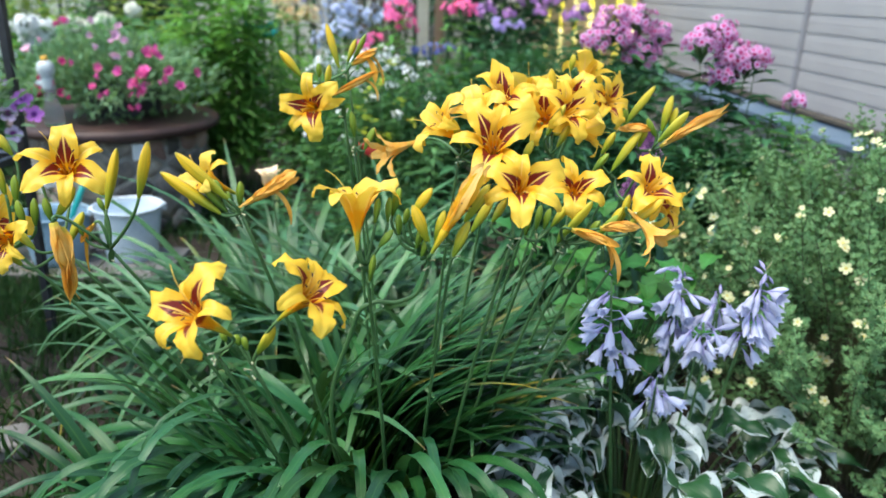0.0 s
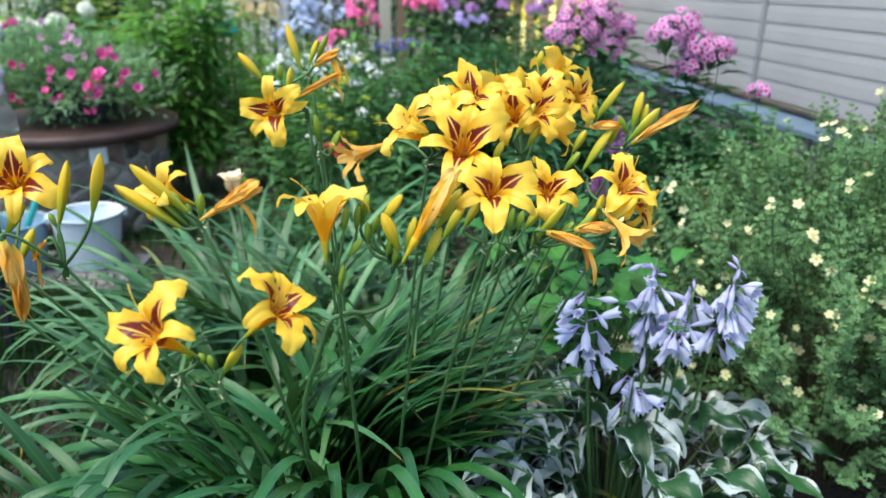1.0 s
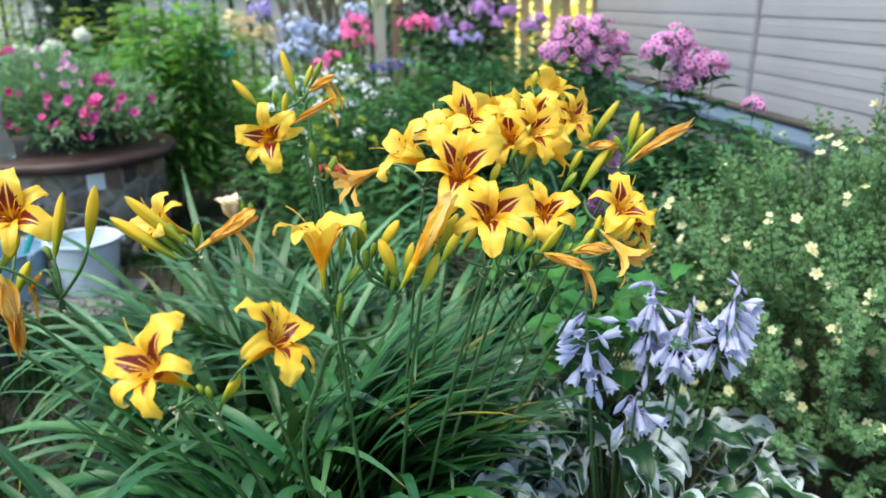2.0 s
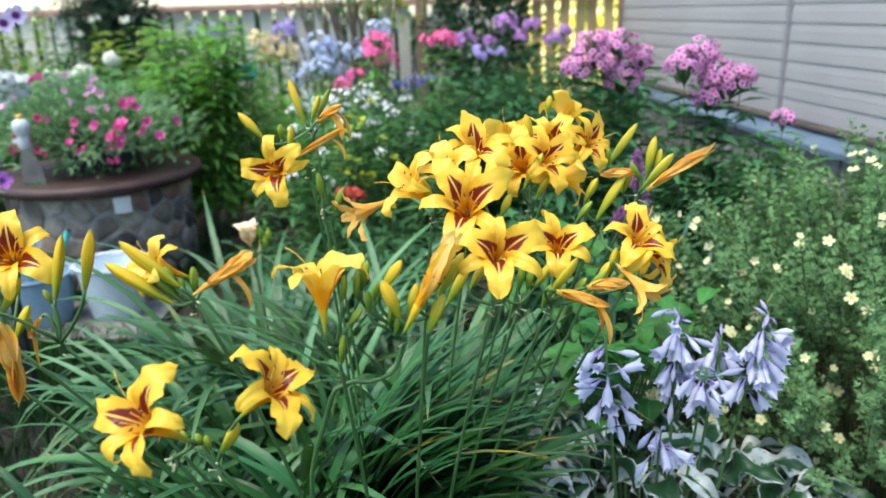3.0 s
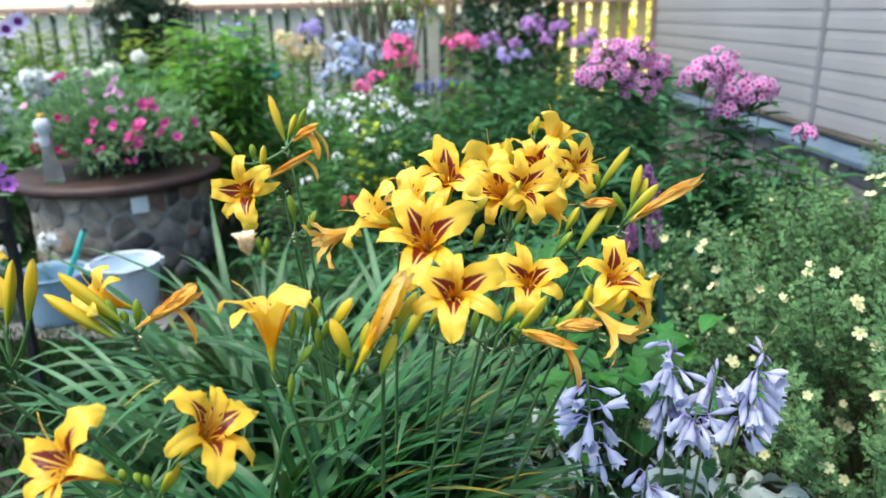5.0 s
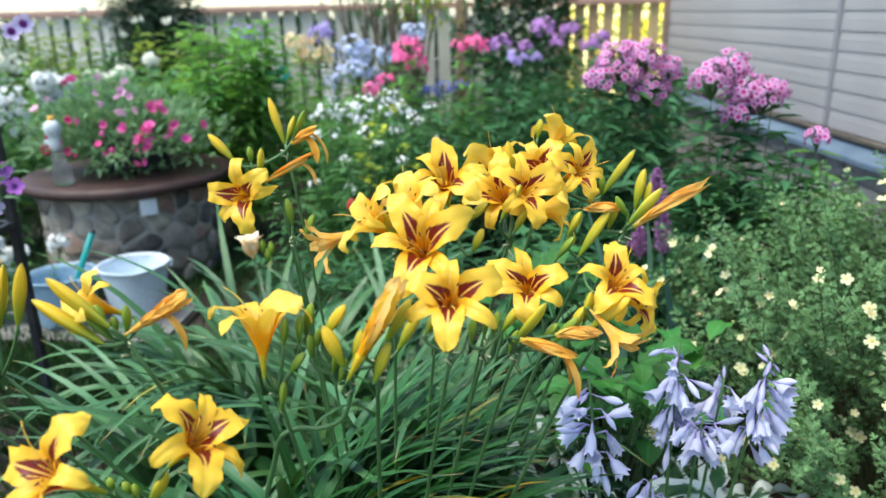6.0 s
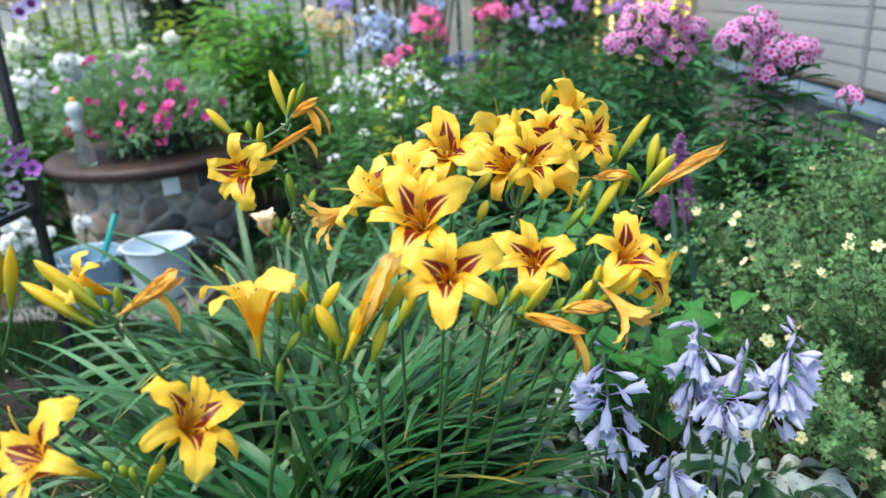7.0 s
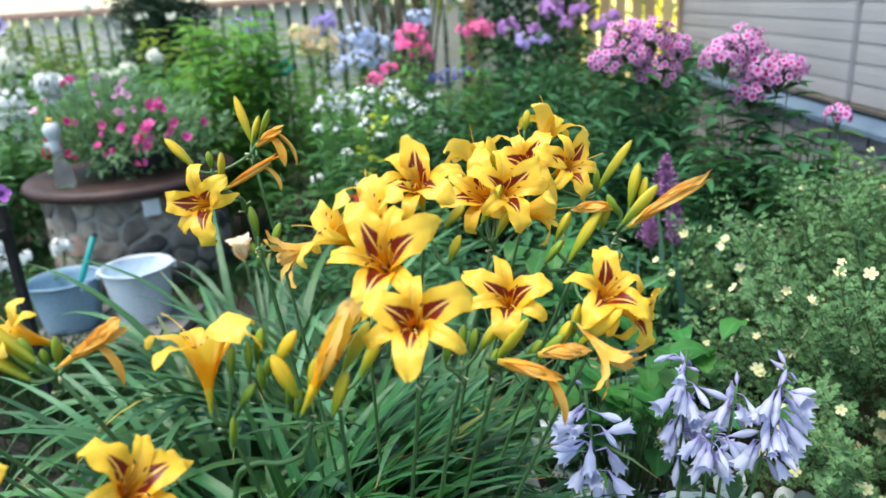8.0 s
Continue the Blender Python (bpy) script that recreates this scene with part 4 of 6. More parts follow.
# ---- flowering plants at the back ----
def phlox(name, label, heads, leaf, flower, count=34, size=0.014, single=False, filler=0, leaf_len=0.10, leaf_wid=0.026, pitch=0.034, spread=0.12, low=0.75, group="", category="flower", ball=False):
    """A clump of leafy stems that carry domed heads; filler: leafy stems with none."""
    cx, cy = np.mean([h[0] for h in heads]), np.mean([h[1] for h in heads])
    ob = thing(name, (cx, cy, 0), label, category, group)
    tops = [(x, y, z - r * 0.6) for x, y, z, r in heads]
    g = seeded(int(abs(cx * 100) + cy * 10))
    zt = np.mean([h[2] for h in heads])
    sx = max(spread, np.ptp([h[0] for h in heads]) / 2 + spread * 0.6)
    for k in range(filler):
        tops.append((cx + g.uniform(-sx, sx), cy + g.uniform(-spread, spread) * 1.4, zt * g.uniform(low - 0.22, low + 0.12)))
    leafy_stems(ob, tops, (cx, cy), leaf, leaf_len, leaf_wid, pitch)
    for x, y, z, r in heads:
        flower_cluster(ob, x, y, z, r, max(6, int(count * (r / 0.06) ** 1.6)), M[flower], size, single, 1.0 if ball else 0.92, ball)
    return ob


phlox("phlox", "tall phlox with pink domed heads and crimson eyes", [(0.50, 2.65, 1.02, 0.056), (0.565, 2.69, 1.075, 0.072), (0.64, 2.66, 1.09, 0.064), (0.66, 2.69, 0.985, 0.074), (0.72, 2.69, 1.05, 0.052), (0.59, 2.66, 1.03, 0.050)], M["phlox_leaf"], "ph_pink", 62, 0.0130, True, 28, 0.100, 0.028, 0.034, 0.19, 0.78, group="pink phlox by the wall")
phlox("phlox", "tall phlox with dense rosy heads beside the siding", [(0.775, 2.39, 1.035, 0.062), (0.86, 2.42, 0.950, 0.064), (0.92, 2.40, 0.990, 0.064), (0.835, 2.43, 1.060, 0.064), (0.875, 2.40, 1.010, 0.056), (0.965, 2.44, 0.995, 0.046)], M["phlox_leaf"], "ph_pink", 62, 0.0130, True, 30, 0.100, 0.028, 0.034, 0.14, 0.78, group="pink phlox by the wall")
phlox("phlox", "short phlox stem with one small pink head", [(1.07, 2.36, 0.875, 0.040)], M["phlox_bright"], "ph_pink", 60, 0.0125, True, 12, 0.10, 0.030, 0.034, 0.11, group="pink phlox by the wall")
phlox("phlox", "mauve phlox with many airy heads before the fence", [(0.22, 4.94, 1.05, 0.063), (0.38, 5.01, 1.02, 0.043), (0.48, 4.97, 1.13, 0.076), (0.65, 5.03, 1.12, 0.056), (0.79, 5.03, 1.02, 0.073), (0.56, 4.90, 1.05, 0.046), (0.83, 4.88, 1.08, 0.042)], M["phlox_leaf"], "ph_mauve", 26, 0.021, False, 26, 0.12, 0.035, 0.04, 0.3)
phlox("phlox", "violet-blue phlox head low among the leaves", [(0.32, 4.84, 0.96, 0.065), (0.44, 4.91, 0.96, 0.036)], M["phlox_leaf"], "ph_violet", 22, 0.019, False, 6, 0.11, 0.03, 0.04, 0.15)
phlox("phlox", "hot pink phlox heads in the middle bed", [(-0.26, 4.14, 1.06, 0.085), (-0.23, 4.21, 0.97, 0.068), (-0.40, 4.23, 0.90, 0.047), (-0.46, 4.10, 0.86, 0.045), (-0.30, 4.08, 1.02, 0.054)], M["phlox_bright"], "ph_hot", 24, 0.018, False, 6, 0.10, 0.028, 0.04, 0.14)
phlox("phlox", "two hot pink phlox heads before the pale post", [(0.07, 4.17, 1.06, 0.079), (0.0, 4.22, 1.07, 0.043)], M["phlox_bright"], "ph_hot", 22, 0.018, False, 4, 0.10, 0.028, 0.04, 0.12)
phlox("phlox", "pale blue phlox clump with wide rounded heads", [(-0.70, 4.94, 1.02, 0.125), (-0.63, 5.01, 0.96, 0.127), (-0.79, 4.97, 0.85, 0.097), (-0.57, 5.03, 0.84, 0.090), (-0.32, 5.03, 1.11, 0.089), (-0.47, 4.90, 0.99, 0.087), (-0.66, 4.88, 0.90, 0.095)], M["phlox_bright"], "ph_blue", 15, 0.021, False, 18, 0.11, 0.03, 0.04, 0.25)
phlox("phlox", "lavender phlox behind the green clump", [(-0.97, 5.34, 1.12, 0.097), (-1.49, 5.41, 1.11, 0.092), (-1.58, 5.37, 1.14, 0.058)], M["phlox_bright"], "ph_violet", 18, 0.02, False, 8, 0.11, 0.03, 0.04, 0.2)
phlox("white_phlox", "bushy plant with small bluish-white flowers and yellowish tips", [(-0.53, 3.34, 0.85, 0.049), (-0.47, 3.41, 0.83, 0.06), (-0.37, 3.37, 0.86, 0.069), (-0.28, 3.42, 0.89, 0.05), (-0.23, 3.43, 0.84, 0.05), (-0.17, 3.30, 0.83, 0.029), (-0.32, 3.28, 0.71, 0.031), (-0.54, 3.48, 0.89, 0.031),
      (-0.39, 3.34, 0.81, 0.039), (-0.29, 3.34, 0.84, 0.039), (-0.62, 3.52, 0.80, 0.032), (-0.43, 3.22, 0.54, 0.03), (-0.59, 3.28, 0.55, 0.032), (-0.50, 3.30, 0.76, 0.030), (-0.24, 3.32, 0.77, 0.034), (-0.36, 3.26, 0.77, 0.036), (-0.15, 3.36, 0.80, 0.034), (-0.10, 3.40, 0.86, 0.03), (-0.21, 3.24, 0.66, 0.026), (-0.45, 3.24, 0.66, 0.026), (-0.60, 3.40, 0.74, 0.028), (-0.07, 3.34, 0.72, 0.026)], M["fern_leaf"], "ph_white", 30, 0.0105, False, 36, 0.075, 0.02, 0.022, 0.24, 0.85)
phlox("lily", "peach-orange lilies in front of the fence", [(-1.13, 5.34, 1.06, 0.089), (-1.06, 5.41, 0.99, 0.115), (-0.96, 5.37, 0.96, 0.081), (-1.12, 5.42, 0.94, 0.074)], M["phlox_bright"], "ph_orange", 6, 0.045, False, 10, 0.12, 0.03, 0.04, 0.18)
phlox("larkspur", "low dark-blue flowers in the middle bed", [(-0.09, 4.24, 0.84, 0.062), (0.0, 4.31, 0.84, 0.051), (-0.18, 4.27, 0.83, 0.044), (-0.26, 4.33, 0.79, 0.038)], M["fern_leaf"], "pea_blue", 20, 0.014, False, 14, 0.09, 0.02, 0.03, 0.2)
phlox("hydrangea", "creamy white hydrangea heads behind the well", [(-2.50, 5.14, 0.86, 0.072), (-2.41, 5.21, 0.85, 0.060), (-2.30, 5.17, 0.88, 0.076), (-2.12, 5.22, 0.97, 0.055)], M["fern_leaf"], "ph_cream", 130, 0.015, False, 20, 0.12, 0.06, 0.05, 0.3, ball=True)
phlox("hydrangea", "white hydrangea with rounded heads beside the well", [(-2.42, 4.44, 0.90, 0.075), (-2.37, 4.51, 0.87, 0.078), (-2.41, 4.47, 0.81, 0.072), (-2.34, 4.53, 0.79, 0.062)], M["fern_leaf"], "ph_white", 90, 0.017, False, 22, 0.12, 0.055, 0.05, 0.3, ball=True)
phlox("phlox", "lilac-white phlox heads beside the well", [(-2.46, 4.14, 0.84, 0.093), (-2.48, 4.21, 0.76, 0.094), (-2.54, 4.17, 0.73, 0.087), (-2.48, 4.22, 0.66, 0.066)], M["fern_leaf"], "ph_white", 26, 0.018, False, 14, 0.11, 0.03, 0.04, 0.22)
# sun glare on these heads is given by the cream colour alone
phlox("phlox", "phlox heads, evening glare put into their cream colour", [(-3.39, 5.54, 0.96, 0.136), (-3.32, 5.61, 0.91, 0.127), (-3.42, 5.57, 0.86, 0.107), (-3.51, 5.62, 0.90, 0.129)], M["phlox_bright"], "ph_cream", 24, 0.024, False, 22, 0.12, 0.035, 0.04, 0.35)
phlox("phlox", "small white flowers on tall stems by the conifer", [(-2.51, 5.94, 1.23, 0.052), (-2.30, 6.01, 1.21, 0.048), (-2.66, 5.97, 1.12, 0.039), (-2.98, 6.03, 1.32, 0.04)], M["phlox_bright"], "ph_cream", 16, 0.02, False, 6, 0.09, 0.03, 0.06, 0.3)
phlox("phlox", "low white phlox beside the well and the iron stand", [(-1.89, 2.99, 0.38, 0.059), (-1.92, 3.06, 0.28, 0.072), (-1.97, 3.02, 0.27, 0.061), (-1.79, 3.30, 0.28, 0.054), (-1.83, 3.08, 0.31, 0.044)], M["fern_leaf"], "ph_white", 30, 0.018, False, 8, 0.07, 0.02, 0.03, 0.12)


def green_clump(name, label, x, y, half, deep, height, stems, leaf, leaf_len=0.11, leaf_wid=0.028, seed=1, pitch=0.032):
    """Leafy stems with no flowers."""
    ob = thing(name, (x, y, 0), label, "plant")
    g = seeded(seed)
    tops = [(x + g.uniform(-half, half), y + g.uniform(-deep, deep), height * g.uniform(0.72, 1.05)) for k in range(stems)]
    leafy_stems(ob, tops, (x, y), leaf, leaf_len, leaf_wid, pitch)
    return ob


green_clump("phlox_clump", "tall bright green leafy phlox clump not yet in flower", -1.30, 4.42, 0.33, 0.22, 1.18, 46, M["phlox_bright"], 0.12, 0.032, 5)
green_clump("phlox_clump", "dense dark green leafy stems in the middle bed", 0.15, 3.95, 0.55, 0.30, 0.80, 70, M["phlox_leaf"], 0.10, 0.026, 6)
green_clump("phlox_clump", "leafy green stems under the mauve flowers", 0.55, 4.45, 0.45, 0.25, 0.85, 46, M["phlox_leaf"], 0.11, 0.028, 7)
green_clump("phlox_clump", "leafy green stems under the blue flowers", -0.75, 4.55, 0.35, 0.2, 0.72, 34, M["phlox_bright"], 0.10, 0.028, 8)
green_clump("phlox_clump", "shaded leafy stems at the foot of the siding", 0.95, 2.95, 0.42, 0.25, 0.64, 40, M["phlox_leaf"], 0.11, 0.03, 9)
green_clump("phlox_clump", "low dark green leaves between the beds", -0.35, 2.75, 0.38, 0.25, 0.44, 40, M["phlox_leaf"], 0.09, 0.024, 10)
green_clump("phlox_clump", "low leafy stems behind the yellow daylilies", 0.35, 2.25, 0.35, 0.25, 0.62, 46, M["phlox_leaf"], 0.10, 0.028, 13)
green_clump("garden_plant", "mixed green leaves before the fence", -2.9, 6.3, 0.9, 0.35, 1.0, 60, M["fern_leaf"], 0.13, 0.04, 14, 0.045)
green_clump("garden_plant", "mixed green leaves behind the well", -2.15, 4.75, 0.45, 0.3, 0.92, 50, M["fern_leaf"], 0.11, 0.045, 15, 0.045)
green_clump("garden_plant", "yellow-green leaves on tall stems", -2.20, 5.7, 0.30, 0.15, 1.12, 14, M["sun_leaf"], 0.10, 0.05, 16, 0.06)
green_clump("garden_plant", "light green stems before the pale fence, painted as if hazily lit", -3.15, 5.65, 0.45, 0.15, 1.22, 34, M["sun_leaf"], 0.10, 0.045, 26, 0.05)
green_clump("garden_plant", "light green leaves among the white heads", -2.75, 4.95, 0.35, 0.2, 0.95, 26, M["phlox_bright"], 0.10, 0.045, 27, 0.05)
green_clump("garden_plant", "loose green leaves beside the well", -2.75, 3.9, 0.35, 0.4, 0.75, 44, M["fern_leaf"], 0.10, 0.04, 17, 0.045)
green_clump("garden_plant", "greenery along the fence foot", -0.3, 6.0, 0.9, 0.3, 0.55, 60, M["phlox_bright"], 0.12, 0.035, 18, 0.045)
green_clump("garden_plant", "dim greenery at the corner of the house", 1.2, 5.6, 0.4, 0.6, 0.85, 50, M["phlox_leaf"], 0.12, 0.035, 19, 0.045)


def lime_tips():
    # spots of sunlight between the plants, put in as lime-coloured leaves
    ob = thing("lit_leaf_tips", (-0.30, 3.16, 0), "lime-yellow leaf tips standing in for sunlit spots among the white flowers", "plant")
    g = seeded(77)
    tops = [(-0.25 + g.normal() * 0.075, 3.12 + g.normal() * 0.05, 0.70 + g.normal() * 0.07) for i in range(13)]
    for top in tops:
        foot = np.array((-0.25 + (top[0] + 0.25) * 0.4, 3.16, 0.0))
        part("stem", tube(bezier(foot, (top[0], top[1] + 0.02, top[2] * 0.6), top, 6), 0.002, 4), M["stem"], ob)
        for k in range(7):
            p = np.array(top) + g.normal(size=3) * (0.008, 0.008, 0.012)
            part("leaf", blade(p, g.uniform(0, 360), g.uniform(0, 50), g.uniform(-40, 20), g.uniform(0.02, 0.04), g.uniform(0.007, 0.012), 4, 0.2, shape=1), M["lime_leaf"], ob)


lime_tips()


def conifer():
    ob = thing("conifer", (-2.55, 6.35, 0), "dark green conifer with hanging twigs before the fence", "conifer")
    part("trunk", tube([(-2.55, 6.35, 0), (-2.55, 6.35, 1.2), (-2.54, 6.35, 2.4)], (0.05, 0.04, 0.015), 8), M["twig"], ob)
    g = seeded(41)
    pos, along = [], []
    for k in range(820):
        z = g.uniform(0.1, 2.3)
        a, ln = g.uniform(0, 6.28), (0.60 - 0.12 * z) * g.uniform(0.55, 1.05)
        d = np.array((math.cos(a), math.sin(a), g.uniform(-0.15, 0.25)))
        for j in range(26):
            t = (j + g.uniform(0, 1)) / 26
            p = np.array((-2.55, 6.35, z)) + d * ln * t + np.array((0, 0, -0.08 * t * t))
            pos.append(p)
            along.append(d * 0.6 + g.normal(size=3) * 0.7 + np.array((0, 0, -0.3)))
    n = len(pos)
    part("needle_foliage", scatter(Soup(), TINY, pos, along, g.normal(size=(n, 3)), np.full(n, 0.06), np.full(n, 0.014)), M["needle"], ob, "", Matrix(), "stuff")


conifer()


def shrub():
    ob = thing("shrub", (-0.55, 6.55, 0), "many-stemmed bare-legged shrub with brown stems against the fence", "shrub")
    g = seeded(51)
    for k in range(34):
        a = g.uniform(0, 6.28)
        x, y = -0.68 + 0.22 * math.cos(a), 6.55 + 0.08 * math.sin(a)
        tip = (x + g.uniform(-0.42, 0.42), y + g.uniform(-0.2, 0.2), g.uniform(1.3, 2.0))
        mid = (x + (tip[0] - x) * 0.3, y, tip[2] * 0.55)
        part("stem", tube(bezier((x, y, 0), mid, tip, 8), np.linspace(0.017, 0.006, 8), 6), M["bark"], ob)
    crown(ob, (-0.5, 6.5, 1.62), (0.75, 0.4, 0.42), 900, M["fern_leaf"], 0.07, 0.035, seed=52, hollow=0.1, lump=0.4)
    crown(ob, (-0.35, 6.45, 1.25), (0.35, 0.2, 0.12), 90, M["lime_leaf"], 0.06, 0.03, seed=53, hollow=0.1, lump=0.4)
    ob = thing("shrub", (0.45, 6.3, 0), "dark leafy climber on the fence beside the brown post", "shrub")
    crown(ob, (0.42, 6.4, 1.05), (0.45, 0.28, 0.62), 2600, M["dark_leaf"], 0.075, 0.045, seed=54, hollow=0.3, lump=0.35)
    branches(ob, (0.45, 6.4, 0.0), [(0.2, 6.4, 1.2), (0.5, 6.4, 1.4), (0.7, 6.35, 1.1)], 0.014)


shrub()


def small_accents():
    ob = thing("red_flower", (-0.25, 2.45, 0), "small dark red flower cluster on thin stems", "flower")
    leafy_stems(ob, [(-0.26, 2.44, 0.64), (-0.23, 2.45, 0.63)], (-0.25, 2.45), M["phlox_leaf"], 0.06, 0.016, 0.05)
    for x, z, r in ((-0.262, 0.668, 0.030), (-0.228, 0.662, 0.027)):
        flower_cluster(ob, x, 2.445, z, r, 22, M["ph_red"], 0.012)
    for i, (x, y, z, h) in enumerate(((0.622, 2.20, 0.708, 0.125), (0.596, 2.20, 0.823, 0.120), (0.575, 2.27, 0.640, 0.090))):
        ob = thing("astilbe", (x, y, 0), "purple feathery astilbe plume on a thin stalk", "flower", "astilbe plumes")
        part("stalk", tube([(x + 0.02, y + 0.02, 0), (x + 0.004, y, z - h), (x, y, z)], (0.002, 0.0017, 0.0008), 5), M["stem"], ob)
        g = seeded(60 + i)
        pos, along = [], []
        for k in range(120):
            t = (k + g.uniform(0, 1)) / 120
            a, ln = g.uniform(0, 6.28), 0.036 * (1 - t) ** 0.9 * g.uniform(0.5, 1.2) + 0.002
            d = np.array((math.cos(a), math.sin(a), 0.9))
            c = np.array((x + 0.004 * (1 - t), y, z - h * (1 - t)))
            for j in range(9):
                pos.append(c + d * ln * (j + 0.5) / 9 + g.normal(size=3) * 0.0012)
                along.append(d + g.normal(size=3) * 0.7)
        n = len(pos)
        part("plume", scatter(Soup(), TINY, pos, along, g.normal(size=(n, 3)), np.full(n, 0.008), np.full(n, 0.005)), M["astilbe"], ob)
    ob = thing("iris", (0.62, 1.95, 0), "bluish sword-shaped iris leaves standing upright", "plant")
    for k in range(16):
        part("leaf", blade((0.55 + rnd.uniform(-0.12, 0.12), 1.98 + rnd.uniform(-0.1, 0.1), 0), rnd.uniform(0, 360), rnd.uniform(76, 88), rnd.uniform(55, 78), rnd.uniform(0.60, 0.82), 0.013, 8, 0.1), M["iris_leaf"], ob)
    ob = thing("pale_daylily", (-0.48, 2.03, 0), "pale peach half-open daylily with green buds", "flower")
    part("stalk", tube(bezier((-0.42, 2.05, 0), (-0.45, 2.04, 0.4), (-0.465, 2.03, 0.635), 8), 0.003, 6), M["stem"], ob)
    throat = part("flower", lathe([(0.003, 0.0), (0.005, 0.010), (0.008, 0.020), (0.007, 0.022)], 10), M["peach"], ob, "pale peach half-open flower", Matrix.Translation((-0.467, 2.03, 0.632)) @ aim((-0.35, -0.2, 1)))
    for k in range(6):
        part("petal", blade(np.array((-0.470, 2.029, 0.642)) + 0.005 * np.array((math.cos(k * 1.047), math.sin(k * 1.047), 0)), 60 * k + rnd.uniform(-10, 10), 82, rnd.uniform(-10, 50), 0.066, 0.021, 8, 0.3, 2.2, rnd.uniform(-20, 20), 1, 0.15), M["peach"], throat)
    for dx, dz in ((0.022, 0.045), (0.045, 0.04), (0.034, 0.02)):
        part("bud", lathe([(0.001, 0), (0.008, 0.012), (0.009, 0.028), (0.001, 0.042)], 8), M["bud_green"], ob, "", Matrix.Translation((-0.462 + dx, 2.03, 0.60 + dz)))
        part("stalk", tube([(-0.462, 2.03, 0.60), (-0.462 + dx, 2.03, 0.60 + dz)], 0.0015, 4), M["stem"], ob)


small_accents()


def plant_tie():
    x, y, z = -1.06, 4.62, 0.90
    ob = thing("plant_support", (x, y, 0), "teal plastic tie on a thin stake among the leafy stems", "plant support")
    part("stake", tube([(x, y, 0), (x, y, z + 0.06)], 0.006, 6), M["twig"], ob)
    loop = [(x - 0.05 + 0.09 * math.cos(t), y - 0.05 + 0.06 * math.sin(t), z + 0.01 + 0.03 * math.sin(2 * t)) for t in np.linspace(0, 2 * math.pi, 18)]
    part("tie", tube(loop, 0.02, 6), M["teal"], ob, "teal plastic loop")
    part("loose_end", blade((x - 0.09, y - 0.08, z), 200, -10, -60, 0.09, 0.018, 6), M["teal"], ob, "loose teal end")


plant_tie()


# ---- cinquefoil bush ----
def cinquefoil():
    """A loose bush: clustered branches with side shoots that carry small five-fingered leaves."""
    bx, by, rx, ry = 1.17, 1.80, 0.64, 0.67
    ob = thing("cinquefoil_bush", (bx, by, 0), "loose green cinquefoil bush dotted with pale yellow flowers", "bush")
    g = seeded(71)
    twigs, pos, along, ups, size, tips = Soup(), [], [], [], [], []
    clumps = []
    for k in range(175):
        a, rad = g.uniform(0, 6.283), g.uniform(0, 1) ** 0.42
        clumps.append((rad * math.cos(a), rad * math.sin(a), g.uniform(0.86, 1.06)))
    for k in range(525):
        ux, uy, tall = clumps[k % len(clumps)]
        ux, uy = ux + g.normal() * 0.055, uy + g.normal() * 0.055
        rad = min(1.08, math.hypot(ux, uy))
        x, y = bx + rx * ux, by + ry * uy
        top = (0.82 - 0.16 * max(0.0, min(1.0, uy))) * (1 - 0.36 * rad ** 4.5) * tall * g.uniform(0.90, 1.04)
        if k % 3 == 2:
            top *= g.uniform(0.45, 0.85)
        elif k % 6 == 0:
            top *= g.uniform(1.06, 1.17)
        tip = np.array((x, y, top))
        foot = np.array((bx + 0.30 * rx * ux, by + 0.30 * ry * uy, 0.0))
        mid = np.array((bx + 0.54 * rx * ux, by + 0.54 * ry * uy, 0.48 * top)) + g.normal(size=3) * 0.02
        path = bezier(foot, mid, tip, 9)
        tube(path, np.linspace(0.0026, 0.0008, 9), 3, twigs, False)
        low = 0.38 if rad > 0.7 else 0.58
        shoots = int(g.integers(16, 22))
        for j in range(shoots + 1):
            t = low + (1 - low) * (j / shoots) ** 0.75
            p = (1 - t) ** 2 * foot + 2 * t * (1 - t) * mid + t * t * tip
            grow = unit(2 * (1 - t) * (mid - foot) + 2 * t * (tip - mid))
            if p[2] < 0.46 and g.uniform() < 0.82 - 0.6 * p[2]:
                continue
            q = g.uniform(0, 6.283)
            out = np.array((math.cos(q), math.sin(q), 0.0)) + 0.5 * np.array((ux, uy, 0.0))
            end = j == shoots
            d = unit(grow + (0.08 if end else 0.75) * out + np.array((0, 0, 0.25)))
            ln = g.uniform(0.035, 0.085) * (1.15 - 0.35 * t)
            e = p + d * ln
            tube([p, p * 0.5 + e * 0.5 + g.normal(size=3) * 0.003, e], (0.0010, 0.0008, 0.0005), 3, twigs, False)
            tips.append((e, d, rad, t))
            nodes = int(ln / 0.0088) + 1
            spin = g.uniform(0, 6.283)
            for i in range(nodes + 1):
                f = min(1.0, (i + 0.6) / nodes)
                c = p + d * ln * f
                w = spin + 2.4 * i
                side = unit(np.cross(d, (math.cos(w), math.sin(w), 0.35)))
                leaf = unit(side + d * (0.35 + 0.8 * f) + np.array((0, 0, 0.2)))
                flat = unit(np.cross(leaf, np.cross(d, leaf)) + g.normal(size=3) * 0.22 + np.array((0, 0, 0.6)))
                cross = np.cross(flat, leaf)
                c = c + leaf * 0.006
                long = g.uniform(0.0115, 0.0165) * (1.15 - 0.3 * f)
                for s in (-1.15, -0.55, 0.0, 0.55, 1.15):
                    pos.append(c)
